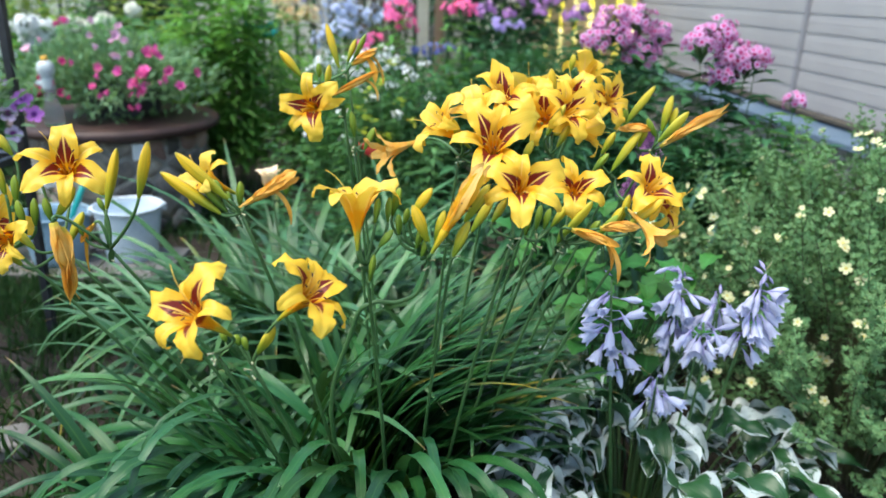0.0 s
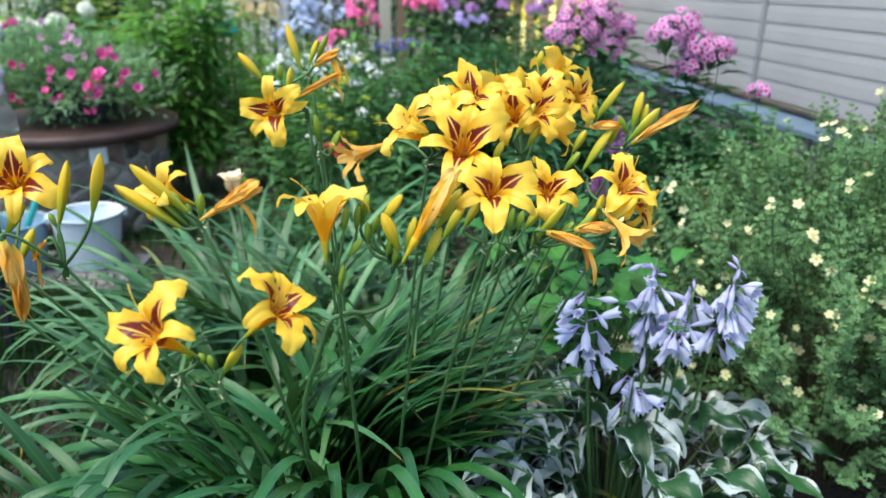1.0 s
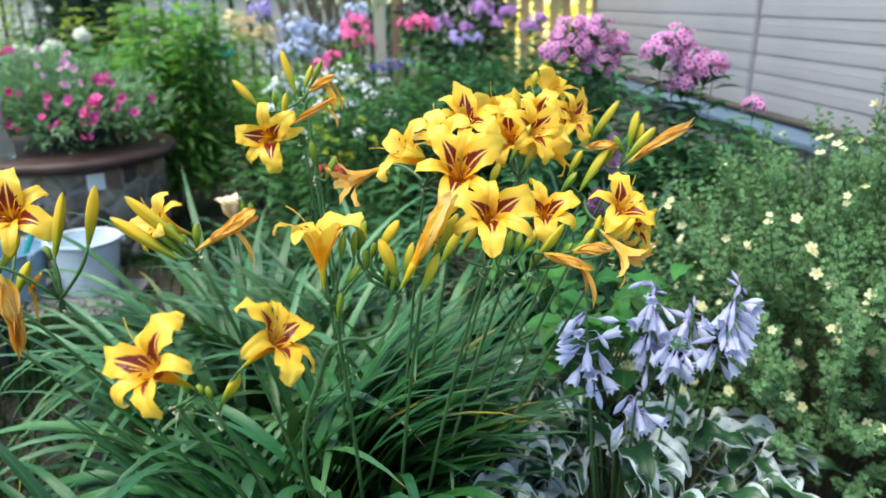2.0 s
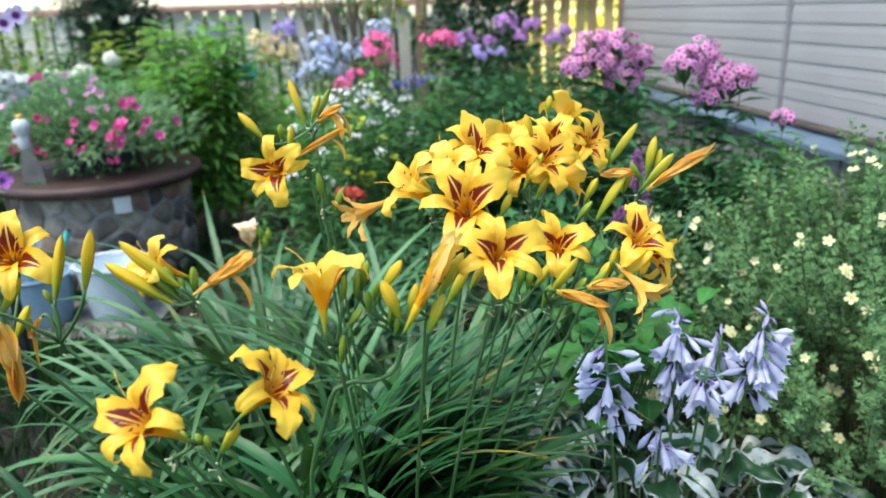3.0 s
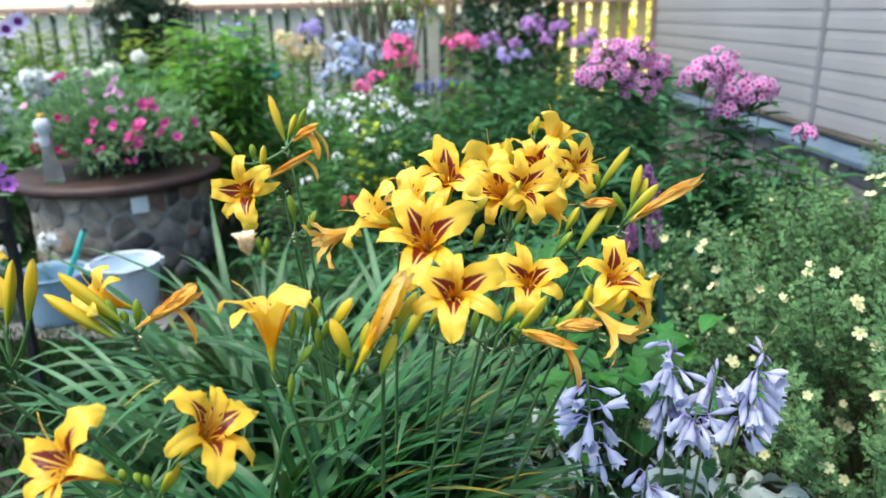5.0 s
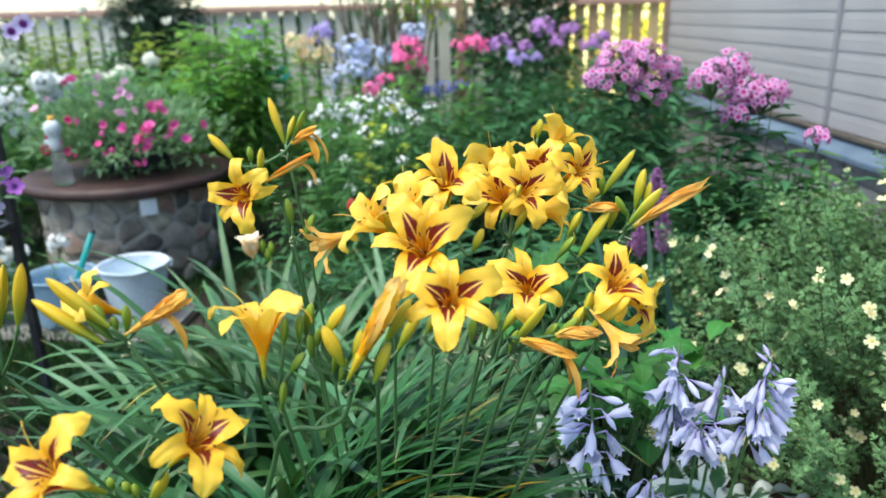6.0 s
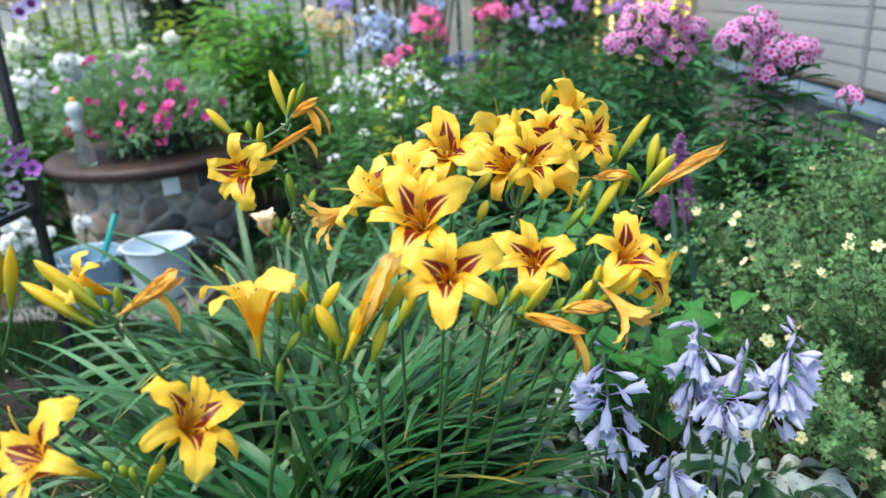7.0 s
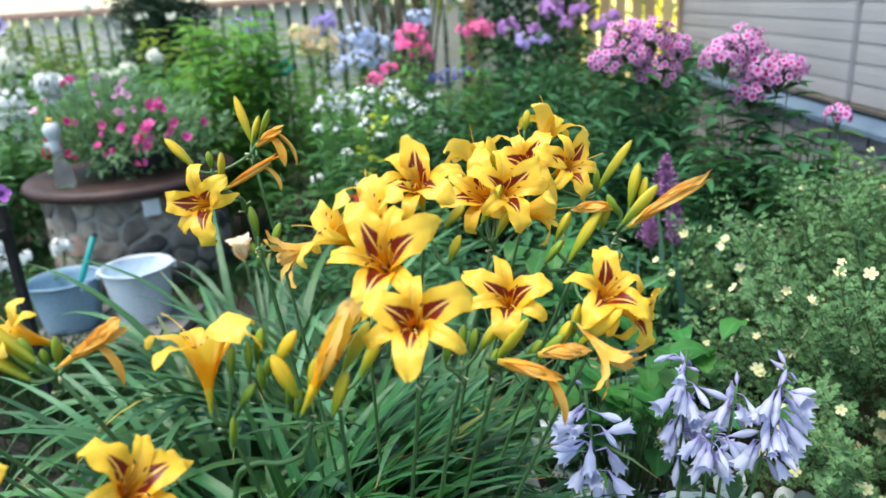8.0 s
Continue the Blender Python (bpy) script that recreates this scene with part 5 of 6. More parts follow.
                    along.append(leaf * math.cos(s) + cross * math.sin(s) + g.normal(size=3) * 0.10)
                    ups.append(flat)
                    size.append(long * (1.0 - 0.18 * abs(s)))
    part("twig", twigs, M["green_twig"], ob, "", Matrix(), "stuff")
    size = np.array(size)
    finger = np.array([(0, 0, 0), (0.40, 0.5, 0.07), (0.40, -0.5, 0.07), (0.76, 0.36, 0.04), (0.76, -0.36, 0.04), (1, 0, -0.06)])
    shape = (finger, [(0, 2, 4, 5), (0, 5, 3, 1)], np.stack([finger[:, 0], finger[:, 1] + 0.5], 1))
    part("foliage", scatter(Soup(), shape, pos, along, ups, size, size * 0.31), M["cinq_leaf"], ob, "", Matrix(), "stuff")
    data, half = Soup().add(*ROSE).mesh("flower"), Soup().add(*CUP).mesh("half_open_flower")
    spot = lathe([(0.0, 0.10), (0.13, 0.07), (0.17, 0.01)], 8).mesh("flower_eye")
    knob = lathe([(0.0, 0.0), (0.30, 0.10), (0.38, 0.40), (0.22, 0.70), (0.0, 0.80)], 7).mesh("bud")
    for me, key in ((data, "cinq_flower"), (half, "cinq_flower"), (spot, "cinq_eye"), (knob, "cinq_bud")):
        me.materials.append(M[key])
    open_tips = [tip for tip in tips if (tip[2] > 0.70 and tip[3] > 0.55) or tip[3] > 0.96]
    for k in range(360):
        tip, grow, rad, t = open_tips[int(g.integers(len(open_tips)))]
        outward = np.array(((tip[0] - bx) / rx, (tip[1] - by) / ry, 0.5))
        d = grow * 0.5 + outward * 0.5 + np.array((-0.25, -0.45, 0.30)) + g.normal(size=3) * 0.45
        for j in range(1 if g.uniform() < 0.68 else int(g.integers(2, 5))):
            p = tip + g.normal(size=3) * (0.004 + 0.010 * j) + unit(d) * 0.012 + outward * 0.018
            kind = g.uniform()
            m = Matrix.Translation(p) @ aim(d + g.normal(size=3) * 0.25, g.uniform(0, 6)) @ Matrix.Scale(0.0112 * g.uniform(0.6, 1.25), 4)
            if kind < 0.62:
                flower = part("flower", data, None, ob, "", m)
                part("eye", spot, None, flower, "", m)
            else:
                part("flower" if kind < 0.84 else "bud", half if kind < 0.84 else knob, None, ob, "", m)


cinquefoil()


def broadleaf():
    ob = thing("broadleaf_plant", (0.40, 1.55, 0), "bright green plant with broad heart-shaped leaves", "plant")
    g = seeded(81)
    for k in range(84):
        x, y, z = 0.40 + g.normal() * 0.11, max(1.42, 1.52 + g.normal() * 0.09), g.uniform(0.44, 0.65)
        x = max(0.30, x)
        if k % 4 == 0:
            x, y, z = 0.26 + g.normal() * 0.07, 1.66 + g.normal() * 0.06, g.uniform(0.58, 0.78)
        a = g.uniform(0, 360)
        stalk = tube(bezier((0.40 + (x - 0.4) * 0.3, 1.55, z * 0.5), (x, y, z * 0.9), (x, y, z), 5), 0.0015, 4)
        part("stalk", stalk, M["stem"], ob)
        part("leaf", blade((x, y, z), a if k % 3 else 250 + g.normal() * 30, g.uniform(5, 35), g.uniform(-60, -20), g.uniform(0.050, 0.085), g.uniform(0.019, 0.031), 7, 0.22, 1.2, g.uniform(-25, 25), shape=1, wave=0.16, sway=g.normal() * 12), M["heart_leaf"], ob)


broadleaf()


# ---- hosta ----
def hosta_leaf(p, azimuth, rise, fall, length, half, twist, sway, phase, wave):
    """A pointed oval leaf with a folded midrib and a strongly waved margin."""
    n, rows = 18, (-1, -0.66, -0.33, 0, 0.33, 0.66, 1)
    p, verts, uvs = np.array(p, float), [], []
    for i in range(n + 1):
        u = i / n
        a, el = radians(azimuth + sway * u * u), radians(rise + (fall - rise) * u ** 1.2)
        d = np.array((math.cos(a) * math.cos(el), math.sin(a) * math.cos(el), math.sin(el)))
        if i:
            p = p + d * length / n
        side = np.array((-math.sin(a), math.cos(a), 0.0))
        up = np.cross(d, side)
        w = radians(twist) * u ** 1.5
        side, up = math.cos(w) * side + math.sin(w) * up, math.cos(w) * up - math.sin(w) * side
        span = half * (math.sin(math.pi * min(1.0, u ** 0.62 * 0.98 + 0.01)) ** 0.8) * (1 - 0.25 * u) + 0.0008
        for v in rows:
            lift = span * (0.28 * abs(v) + wave * abs(v) ** 1.6 * math.sin(u * 11.5 + phase + (1.9 if v > 0 else 0)))
            verts.append(p + side * span * v + up * lift)
            uvs.append((u, 0.5 + 0.5 * v))
    k = len(rows)
    return Soup().add(verts, [(i * k + j, i * k + j + 1, (i + 1) * k + j + 1, (i + 1) * k + j) for i in range(n) for j in range(k - 1)], uvs)


def hosta():
    hx, hy = 0.41, 1.34
    ob = thing("hosta", (hx, hy, 0), "hosta with wavy white-edged leaves and lavender bell flowers", "plant")
    g = seeded(91)
    count = 150
    for k in range(count + 45):
        a = k * 137.5 + g.uniform(-25, 25)
        t = min(1.0, (k + 0.5) / count)
        r = 0.33 * math.sqrt(t)
        ca, sa = math.cos(radians(a)), math.sin(radians(a))
        p0 = np.array((hx + 0.25 * r * ca, hy + 0.25 * r * sa, 0.02))
        p1 = np.array((hx + r * 1.10 * ca, hy + 0.03 + 0.85 * r * sa, 0.385 - 0.5 * r * r + g.uniform(-0.16, 0.02) - 0.05 * max(0.0, r * ca) / 0.33))
        if k >= count:
            # more leaves on the side of the daylilies
            p1 = np.array((g.uniform(0.14, 0.36), g.uniform(1.22, 1.50), g.uniform(0.26, 0.39)))
            p0, a = np.array((0.30, 1.34, 0.02)), g.uniform(150, 300)
        ln, half = g.uniform(0.10, 0.17), g.uniform(0.020, 0.034)
        leaf = part("leaf", hosta_leaf(p1, a + g.normal() * 38, g.uniform(5, 55), g.uniform(-95, -15), ln, half, g.uniform(-120, 120), g.uniform(-45, 45), g.uniform(0, 6), g.uniform(0.45, 1.0)), M["hosta"], ob, "white-edged wavy leaf" if k == 0 else "")
        part("stalk", tube(bezier(p0, (p0[0] * 0.4 + p1[0] * 0.6, p0[1] * 0.4 + p1[1] * 0.6, p1[2] * 0.75), p1, 6), np.linspace(0.0040, 0.0025, 6), 5), M["stem"], leaf)
    n = 12
    bells = []
    for flare, long in ((1.0, 0.96), (0.65, 1.05), (0.3, 1.05)):
        verts, uvs = [], []
        rings = [(0.0018, 0.0), (0.0026, 0.009), (0.0042, 0.017), (0.0084, 0.024), (0.0108, 0.033), (0.0116, 0.043)]
        for r, z in rings:
            for k in range(n):
                q = r * (0.55 + 0.45 * flare if z > 0.03 else 1.0) * (1 + (0.10 if k % 2 == 0 else -0.06) * (z > 0.025))
                verts.append((q * math.cos(2 * math.pi * k / n), q * math.sin(2 * math.pi * k / n), z * long))
                uvs.append((z / 0.060, k / n))
        for k in range(n):
            r, z = (0.0100 + 0.0085 * flare, 0.054) if k % 2 == 0 else (0.0115 * (0.55 + 0.45 * flare), 0.0475)
            verts.append((r * math.cos(2 * math.pi * k / n), r * math.sin(2 * math.pi * k / n), z * long))
            uvs.append((z / 0.060, k / n))
        me = Soup().add(verts, [(i * n + k, i * n + (k + 1) % n, (i + 1) * n + (k + 1) % n, (i + 1) * n + k) for i in range(len(rings)) for k in range(n)], uvs).mesh("bell")
        me.materials.append(M["hosta_bell"])
        bells.append(me)
    closed = lathe([(0.0005, 0.0), (0.0022, 0.012), (0.0060, 0.028), (0.0064, 0.040), (0.0030, 0.050), (0.0004, 0.055)], 8).mesh("closed_bell")
    closed.materials.append(M["hosta_bell"])
    tip_bud = lathe([(0.0005, 0.0), (0.0036, 0.008), (0.0045, 0.016), (0.0005, 0.030)], 6).mesh("bud")
    tip_bud.materials.append(M["hosta_bud"])
    # tops of the flower stalks, the length of the flowering part and the number of bells
    stalks = (((0.292, 1.21, 0.725), 0.150, 23), ((0.461, 1.365, 0.706), 0.160, 36), ((0.483, 1.28, 0.622), 0.065, 20), ((0.537, 1.36, 0.646), 0.045, 9), ((0.565, 1.25, 0.735), 0.145, 36), ((0.400, 1.24, 0.530), 0.055, 14))
    for (x, y, z), ln, num in stalks:
        foot, top = np.array((0.44 + (x - 0.44) * 0.35, hy - 0.02, 0.03)), np.array((x, y, z))
        path = bezier(foot, foot * 0.35 + top * 0.65 + np.array((0, 0.01, -0.03)), top, 9)
        stalk = part("flower_stalk", tube(path, np.linspace(0.0042, 0.002, 9), 6), M["scape"], ob, "upright stalk of nodding lavender bells")
        d = unit(top - np.asarray(path[-3]))
        for k in range(num):
            t = k / num
            p = top - d * ln * (1 - t + g.uniform(-0.12, 0.12))
            a = k * 2.4 + g.normal() * 1.2
            out = np.array((math.cos(a) * 1.2, math.sin(a) * 0.8 - 0.5, -1.5 + 0.9 * t + g.normal() * 0.9))
            q = p + g.uniform(0.006, 0.022) * unit((out[0], out[1], 0.25))
            data, sc = (bells[int(g.integers(3))], g.uniform(0.62, 0.86)) if t < 0.74 and k % 4 else (closed, g.uniform(0.70, 0.95))
            if t > 0.80:
                data, sc, out = tip_bud, g.uniform(0.5, 0.9), np.array((math.cos(a) * 0.7, math.sin(a) * 0.7, g.uniform(-1.1, 0.9)))
                q = p + g.uniform(0.002, 0.008) * unit((out[0], out[1], 0.25))
            part("bell_flower" if data is not tip_bud else "bud", data, None, stalk, "", Matrix.Translation(q) @ aim(out, a) @ Matrix.Scale(sc, 4))
            part("flower_stem", tube([p, q], 0.0009, 3), M["hosta_bud"], stalk)


hosta()


# ---- the big daylily clump ----
LILY = thing("daylily_clump", (0.03, 1.32, 0), "large daylily clump with yellow maroon-eyed blooms, buds and arching leaves", "flower")
CX, CY = 0.03, 1.32
PETALS = {}


def petal_mesh(kind, opened, variant):
    """One petal, growing along z and bending out along x. kind: petal, sepal or fading."""
    key = (kind, opened, variant)
    if key in PETALS:
        return PETALS[key]
    g = seeded(1000 + variant * 17 + len(kind) + int(opened * 100))
    n, length = 16, (0.106 if kind == "petal" else 0.106) * g.uniform(0.96, 1.05)
    rec = g.uniform(-20, 18) + (22 if kind == "sepal" else 0)
    us = (0, 0.2, 0.34, 0.48, 0.65, 0.84, 1.0)
    turn = np.array((4, 7, 16, 34, 66, 108 + rec, 158 + rec * 1.4)) * (1, 1, opened, opened, opened, opened, opened)
    if kind == "plain":
        turn = np.array((6, 17, 23, 27, 44, 96 + rec, 172 + rec)) * (1, 1, opened, opened, opened, opened, opened)
    if opened < 0.3:
        turn = turn * 0.4
    half = np.array((0.0042, 0.0088, 0.0146, 0.0178, 0.0184, 0.0134, 0.0012)) * {"petal": 1.0, "sepal": 0.58, "fading": 0.56, "plain": 0.98, "closing": 0.56}[kind]
    rows = np.linspace(-1, 1, 9)
    r, h = 0.004, 0.0
    ph, amp = g.uniform(0, 6), g.uniform(0.0036, 0.0064) * (1.0 if kind == "petal" else 0.4)
    side_bend, tw = g.normal() * 0.007, g.uniform(-0.9, 0.9)
    verts, uvs = [], []
    for i in range(n + 1):
        u = i / n
        th = radians(float(np.interp(u, us, turn)))
        if i:
            r, h = r + math.sin(th) * length / n, h + math.cos(th) * length / n
        w = float(np.interp(u, us, half))
        if u > 0.84:
            w = float(half[5]) * max(0.0, 1 - ((u - 0.84) / 0.163) ** 1.6) ** 0.68 + 0.0005
        for v in rows:
            cup = 0.55 * w * v * v * (1 - min(1, max(0, (u - 0.3) / 0.4))) - 0.16 * w * v * v * max(0, (u - 0.6) / 0.4)
            twist_lift = tw * v * w * max(0.0, u - 0.3)
            ruffle = amp * abs(v) ** 2.5 * math.sin(u * 27 + ph + (1.3 if v > 0 else 0)) * min(1, max(0, (u - 0.4) * 4))
            groove = -0.0016 * math.exp(-(v / 0.20) ** 2) * min(1, u * 3)
            lift = cup + ruffle + groove + twist_lift
            verts.append((r - math.cos(th) * lift, w * v + side_bend * u * u, h + math.sin(th) * lift))
            uvs.append((u, 0.5 + 0.5 * v))
    k = len(rows)
    me = Soup().add(verts, [(i * k + j, i * k + j + 1, (i + 1) * k + j + 1, (i + 1) * k + j) for i in range(n) for j in range(k - 1)], uvs).mesh(kind)
    me.materials.append(M["spent"] if kind == "fading" else M[{"plain": "outer"}.get(kind, kind)])
    PETALS[key] = me
    return me


def stamen_mesh(k):
    key = ("stamen", k)
    if key not in PETALS:
        ln = 0.050 + 0.004 * (k % 3)
        path = bezier((0.003, 0, 0.012), (0.006, 0, ln * 0.75), (0.011 + 0.003 * (k % 3), 0, ln), 8)
        PETALS[key] = tube(path, np.linspace(0.0010, 0.0006, 8), 4).mesh("stamen")
        PETALS[key].materials.append(M["filament"])
        e = np.asarray(path[-1])
        PETALS["anther", k] = tube([e + (-0.0025, 0, -0.001), e, e + (0.0025, 0, 0.001)], (0.0006, 0.0011, 0.0006), 5).mesh("anther")
        PETALS["anther", k].materials.append(M["anther"])
    return PETALS[key]


PISTIL = tube(bezier((0, 0, 0.010), (0.008, 0, 0.070), (0.040, 0, 0.086), 10), np.linspace(0.0008, 0.0005, 10), 4).mesh("pistil")
PISTIL.materials.append(M["filament"])
JOINTS = []


def scape(top, foot, bend, via=()):
    """A bare flower stalk from the clump to its fork; via: places that a kinked one passes."""
    a, b = np.array((0.5 * foot[0] + 0.15 * top[0] - 0.06, foot[1] + 0.02, 0.0)), np.array(top, float)
    mid = a * 0.5 + b * 0.5
    mid[2] = b[2] * 0.56
    mid[:2] += np.array((bend if b[0] > a[0] else -bend, 0.0)) * -0.6
    path = bezier(a, mid, b, 14)
    if via:
        knots = [a, *(np.array(q, float) for q in via), b]
        path = []
        for k in range(len(knots) - 1):
            q0, q1, q2, q3 = knots[max(0, k - 1)], knots[k], knots[k + 1], knots[min(len(knots) - 1, k + 2)]
            for t in np.linspace(0, 1, 6)[:-1]:
                path.append(0.5 * (2 * q1 + (q2 - q0) * t + (2 * q0 - 5 * q1 + 4 * q2 - q3) * t * t + (3 * q1 - q0 - 3 * q2 + q3) * t ** 3))
        path.append(b)
    ob = part("scape", tube(path, np.linspace(0.0037 if via or b[1] < 0.96 else 0.0030, 0.0023, len(path)), 8), M["scape"], LILY)
    JOINTS.append(b)
    for k in range(3):
        d = np.array((rnd.uniform(-1, 1), rnd.uniform(-1, 0.5), rnd.uniform(-0.3, 0.8)))
        p = b + unit(d) * 0.007 - np.array((0, 0, 0.008 * k))
        part("scar", tube([b - np.array((0, 0, 0.008 * k)), p, p + unit(d) * 0.003], (0.0012, 0.0010, 0.0019), 5), M["pale_tip"], ob)
    part("bract", blade(b - np.array((0, 0, 0.02)), rnd.uniform(0, 360), 75, 40, 0.03, 0.004, 4, 0.4), M["scape"], ob)


def stalk_to(p, direction, parent, r=0.0021):
    """A thin side stalk from the nearest fork to the foot of a bud or bloom."""
    p = np.asarray(p, float)
    j = min(JOINTS, key=lambda q: np.linalg.norm(q - p) + (0.25 if q[2] > p[2] + 0.05 else 0))
    gap = np.linalg.norm(p - j)
    if gap < 0.004:
        return
    mid = p - unit(direction) * min(gap * 0.4, 0.03)
    part("side_stalk", tube(bezier(j, mid, p, 8), np.linspace(r * 1.15, r, 8), 5), M["scape"], parent)


BLOOMS = [0]


def bloom(x, y, z, yaw, elev, roll, size, opened, kind):
    """An open flower whose throat is at x, y, z. yaw 0 looks along -y, positive towards +x; one petal points at angle roll."""
    BLOOMS[0] += 1
    i = BLOOMS[0]
    a, e = radians(yaw), radians(elev)
    nrm = Vector((math.sin(a) * math.cos(e), -math.cos(a) * math.cos(e), math.sin(e)))
    right = Vector((math.cos(a), math.sin(a), 0))
    up = nrm.cross(right)
    rot = Matrix((right, up, nrm)).transposed().to_4x4()
    m = Matrix.Translation(Vector((x, y, z)) - nrm * 0.036 * size) @ rot @ Matrix.Scale(size, 4)
    fading = kind == "fading"
    throat = part("flower", lathe([(0.0022, -0.022), (0.0030, -0.012), (0.0046, 0.0), (0.0058, 0.010), (0.0052, 0.014)], 10), M["spent"] if fading else M["bud_ripe"], LILY, "withered orange bloom" if fading else "open yellow bloom with maroon eye", m)
    for k in range(6):
        pet = k % 2 == 0
        name = "petal" if pet else "sepal"
        wob = rnd.uniform(-7, 7)
        turn = Matrix.Rotation(radians(roll + 60 * k + wob), 4, "Z") @ Matrix.Rotation(radians(rnd.uniform(-5, 7) if opened > 0.3 else rnd.uniform(-2, 1)), 4, "Y")
        off = Matrix.Translation((0, 0, 0.0 if pet else -0.002))
        part(name, petal_mesh("fading" if fading else kind if kind in ("plain", "closing") and pet else name, opened, (i * 3 + k) % 7), None, throat, "", m @ off @ turn)
    if not fading:
        for k in range(6):
            turn = m @ Matrix.Rotation(radians(roll + 60 * k + 30 + rnd.uniform(-15, 15)), 4, "Z")
            part("stamen", stamen_mesh(k), None, throat, "", turn)
            part("anther", PETALS["anther", k], None, throat, "", turn)
        part("pistil", PISTIL, None, throat, "", m @ Matrix.Rotation(radians(roll + rnd.uniform(-60, 60)), 4, "Z"))
    foot = np.asarray(m @ Vector((0, 0, -0.022)))
    stalk_to(foot, nrm, throat)


def frame_to(a, b, width):
    a, b = Vector(a), Vector(b)
    return Matrix.Translation(a) @ aim(b - a, rnd.uniform(0, 6)) @ Matrix.Diagonal((width, width, (b - a).length, 1))


def lobed(profile, lobes, depth, n=15):
    verts, uvs = [], []
    for r, z in profile:
        for k in range(n):
            w = 2 * math.pi * k / n
            q = r * (1 + depth * math.cos(lobes * w))
            verts.append((q * math.cos(w), q * math.sin(w), z))
            uvs.append((z, k / n))
    return Soup().add(verts, [(i * n + k, i * n + (k + 1) % n, (i + 1) * n + (k + 1) % n, (i + 1) * n + k) for i in range(len(profile) - 1) for k in range(n)], uvs)


BUD_SHAPES = {}
for key in ("bud_green", "bud_mid", "bud_ripe"):
    me = lobed([(0.001, 0), (0.30, 0.02), (0.46, 0.10), (0.64, 0.22), (0.84, 0.36), (0.96, 0.50), (0.97, 0.64), (0.84, 0.78), (0.60, 0.89), (0.34, 0.96), (0.14, 0.99), (0.02, 1.0)], 3, 0.13).mesh("bud")
    me.materials.append(M[key])
    BUD_SHAPES[key] = me

def bud(foot, tip, width, ripe):
    """A closed bud from foot to tip."""
    ob = part("bud", BUD_SHAPES["bud_green" if ripe < 0.35 else "bud_mid" if ripe < 0.65 else "bud_ripe"], None, LILY, "", frame_to(foot, tip, 0.0062 * width))
    stalk_to(foot, np.array(tip) - np.array(foot), ob)


def spent(foot, tip, droop, width, threads=0):
    """A withered, folded bloom of six narrow petals; droop: how many limp petals hang from it."""
    a, b = np.array(foot, float), np.array(tip, float)
    d = b - a
    ln = np.linalg.norm(d)
    az, el = math.degrees(math.atan2(d[1], d[0])), math.degrees(math.asin(d[2] / ln))
    ob = part("withered_bloom", tube([a, a + d * 0.12, a + d * 0.3, a + d * 0.6, a + d * 0.8], np.array((0.0028, 0.0036, 0.0055, 0.0060, 0.002)) * width, 8), M["spent"], LILY, "withered orange bloom")
    stalk_to(foot, d, ob)
    for k in range(threads):
        e = b + np.array((rnd.uniform(-0.012, 0.010), rnd.uniform(-0.008, 0.008), rnd.uniform(-0.030, -0.010)))
        part("thread", tube(bezier(a + d * 0.6, b + np.array((rnd.uniform(-0.01, 0.01), 0.0, 0.0)), e, 7), np.linspace(0.0016, 0.0007, 7), 4), M["spent"], ob)
    for k in range(6):
        if k < droop:
            part("limp_petal", blade(a + d * rnd.uniform(0.45, 0.75), az + rnd.uniform(-50, 50), min(el, 20) + rnd.uniform(-30, 10), -86, rnd.uniform(0.045, 0.065), 0.006 * width, 9, 0.6, 0.55, rnd.uniform(-60, 60)), M["spent"], ob)
        else:
            off = np.array((rnd.uniform(-1, 1), rnd.uniform(-1, 1), rnd.uniform(-1, 1))) * 0.003 * width
            part("folded_petal", blade(a + d * 0.10 + off * 0.4, az + rnd.uniform(-5, 5), el + rnd.uniform(-3, 3), el + rnd.uniform(-16, 12), ln * rnd.uniform(0.80, 0.98), 0.0058 * width, 9, 0.75, 2.5, rnd.uniform(-150, 150)), M["spent"], ob)


scape((-0.237, 0.93, 0.909), (-0.02, 1.2), 0.05)
scape((-0.158, 1.27, 0.989), (-0.06, 1.4), 0.03)
scape((-0.159, 1.33, 1.04), (-0.02, 1.42), 0.03)
scape((-0.087, 0.95, 0.838), (0.0, 1.22), 0.02)
scape((-0.221, 0.88, 0.729), (-0.03, 1.15), 0.03)
scape((0.104, 1.0, 0.864), (0.07, 1.3), 0.02)
scape((0.142, 1.05, 0.845), (0.1, 1.35), 0.02)
scape((0.182, 1.06, 0.84), (0.14, 1.35), 0.03)
scape((0.33, 1.2, 0.949), (0.18, 1.42), 0.05)
scape((0.175, 1.22, 0.932), (0.12, 1.45), 0.03)
scape((0.03, 1.12, 0.946), (0.05, 1.4), 0.02)
scape((0.281, 1.22, 0.897), (0.16, 1.42), 0.05)
scape((-0.006, 0.965, 0.850), (0.03, 1.26), 0.02, ((-0.150, 1.06, 0.50), (-0.109, 0.99, 0.732), (-0.080, 0.98, 0.773), (-0.050, 0.98, 0.775), (-0.022, 0.975, 0.791), (-0.009, 0.97, 0.824)))
scape((-0.513, 1.02, 0.822), (-0.16, 1.3), 0.08)
scape((-0.437, 1.0, 0.831), (-0.12, 1.28), 0.08)
scape((-0.255, 0.85, 0.759), (-0.08, 1.12), 0.05)
scape((-0.602, 1.05, 0.808), (-0.2, 1.3), 0.08)
scape((0.235, 1.36, 0.984), (0.15, 1.5), 0.03)
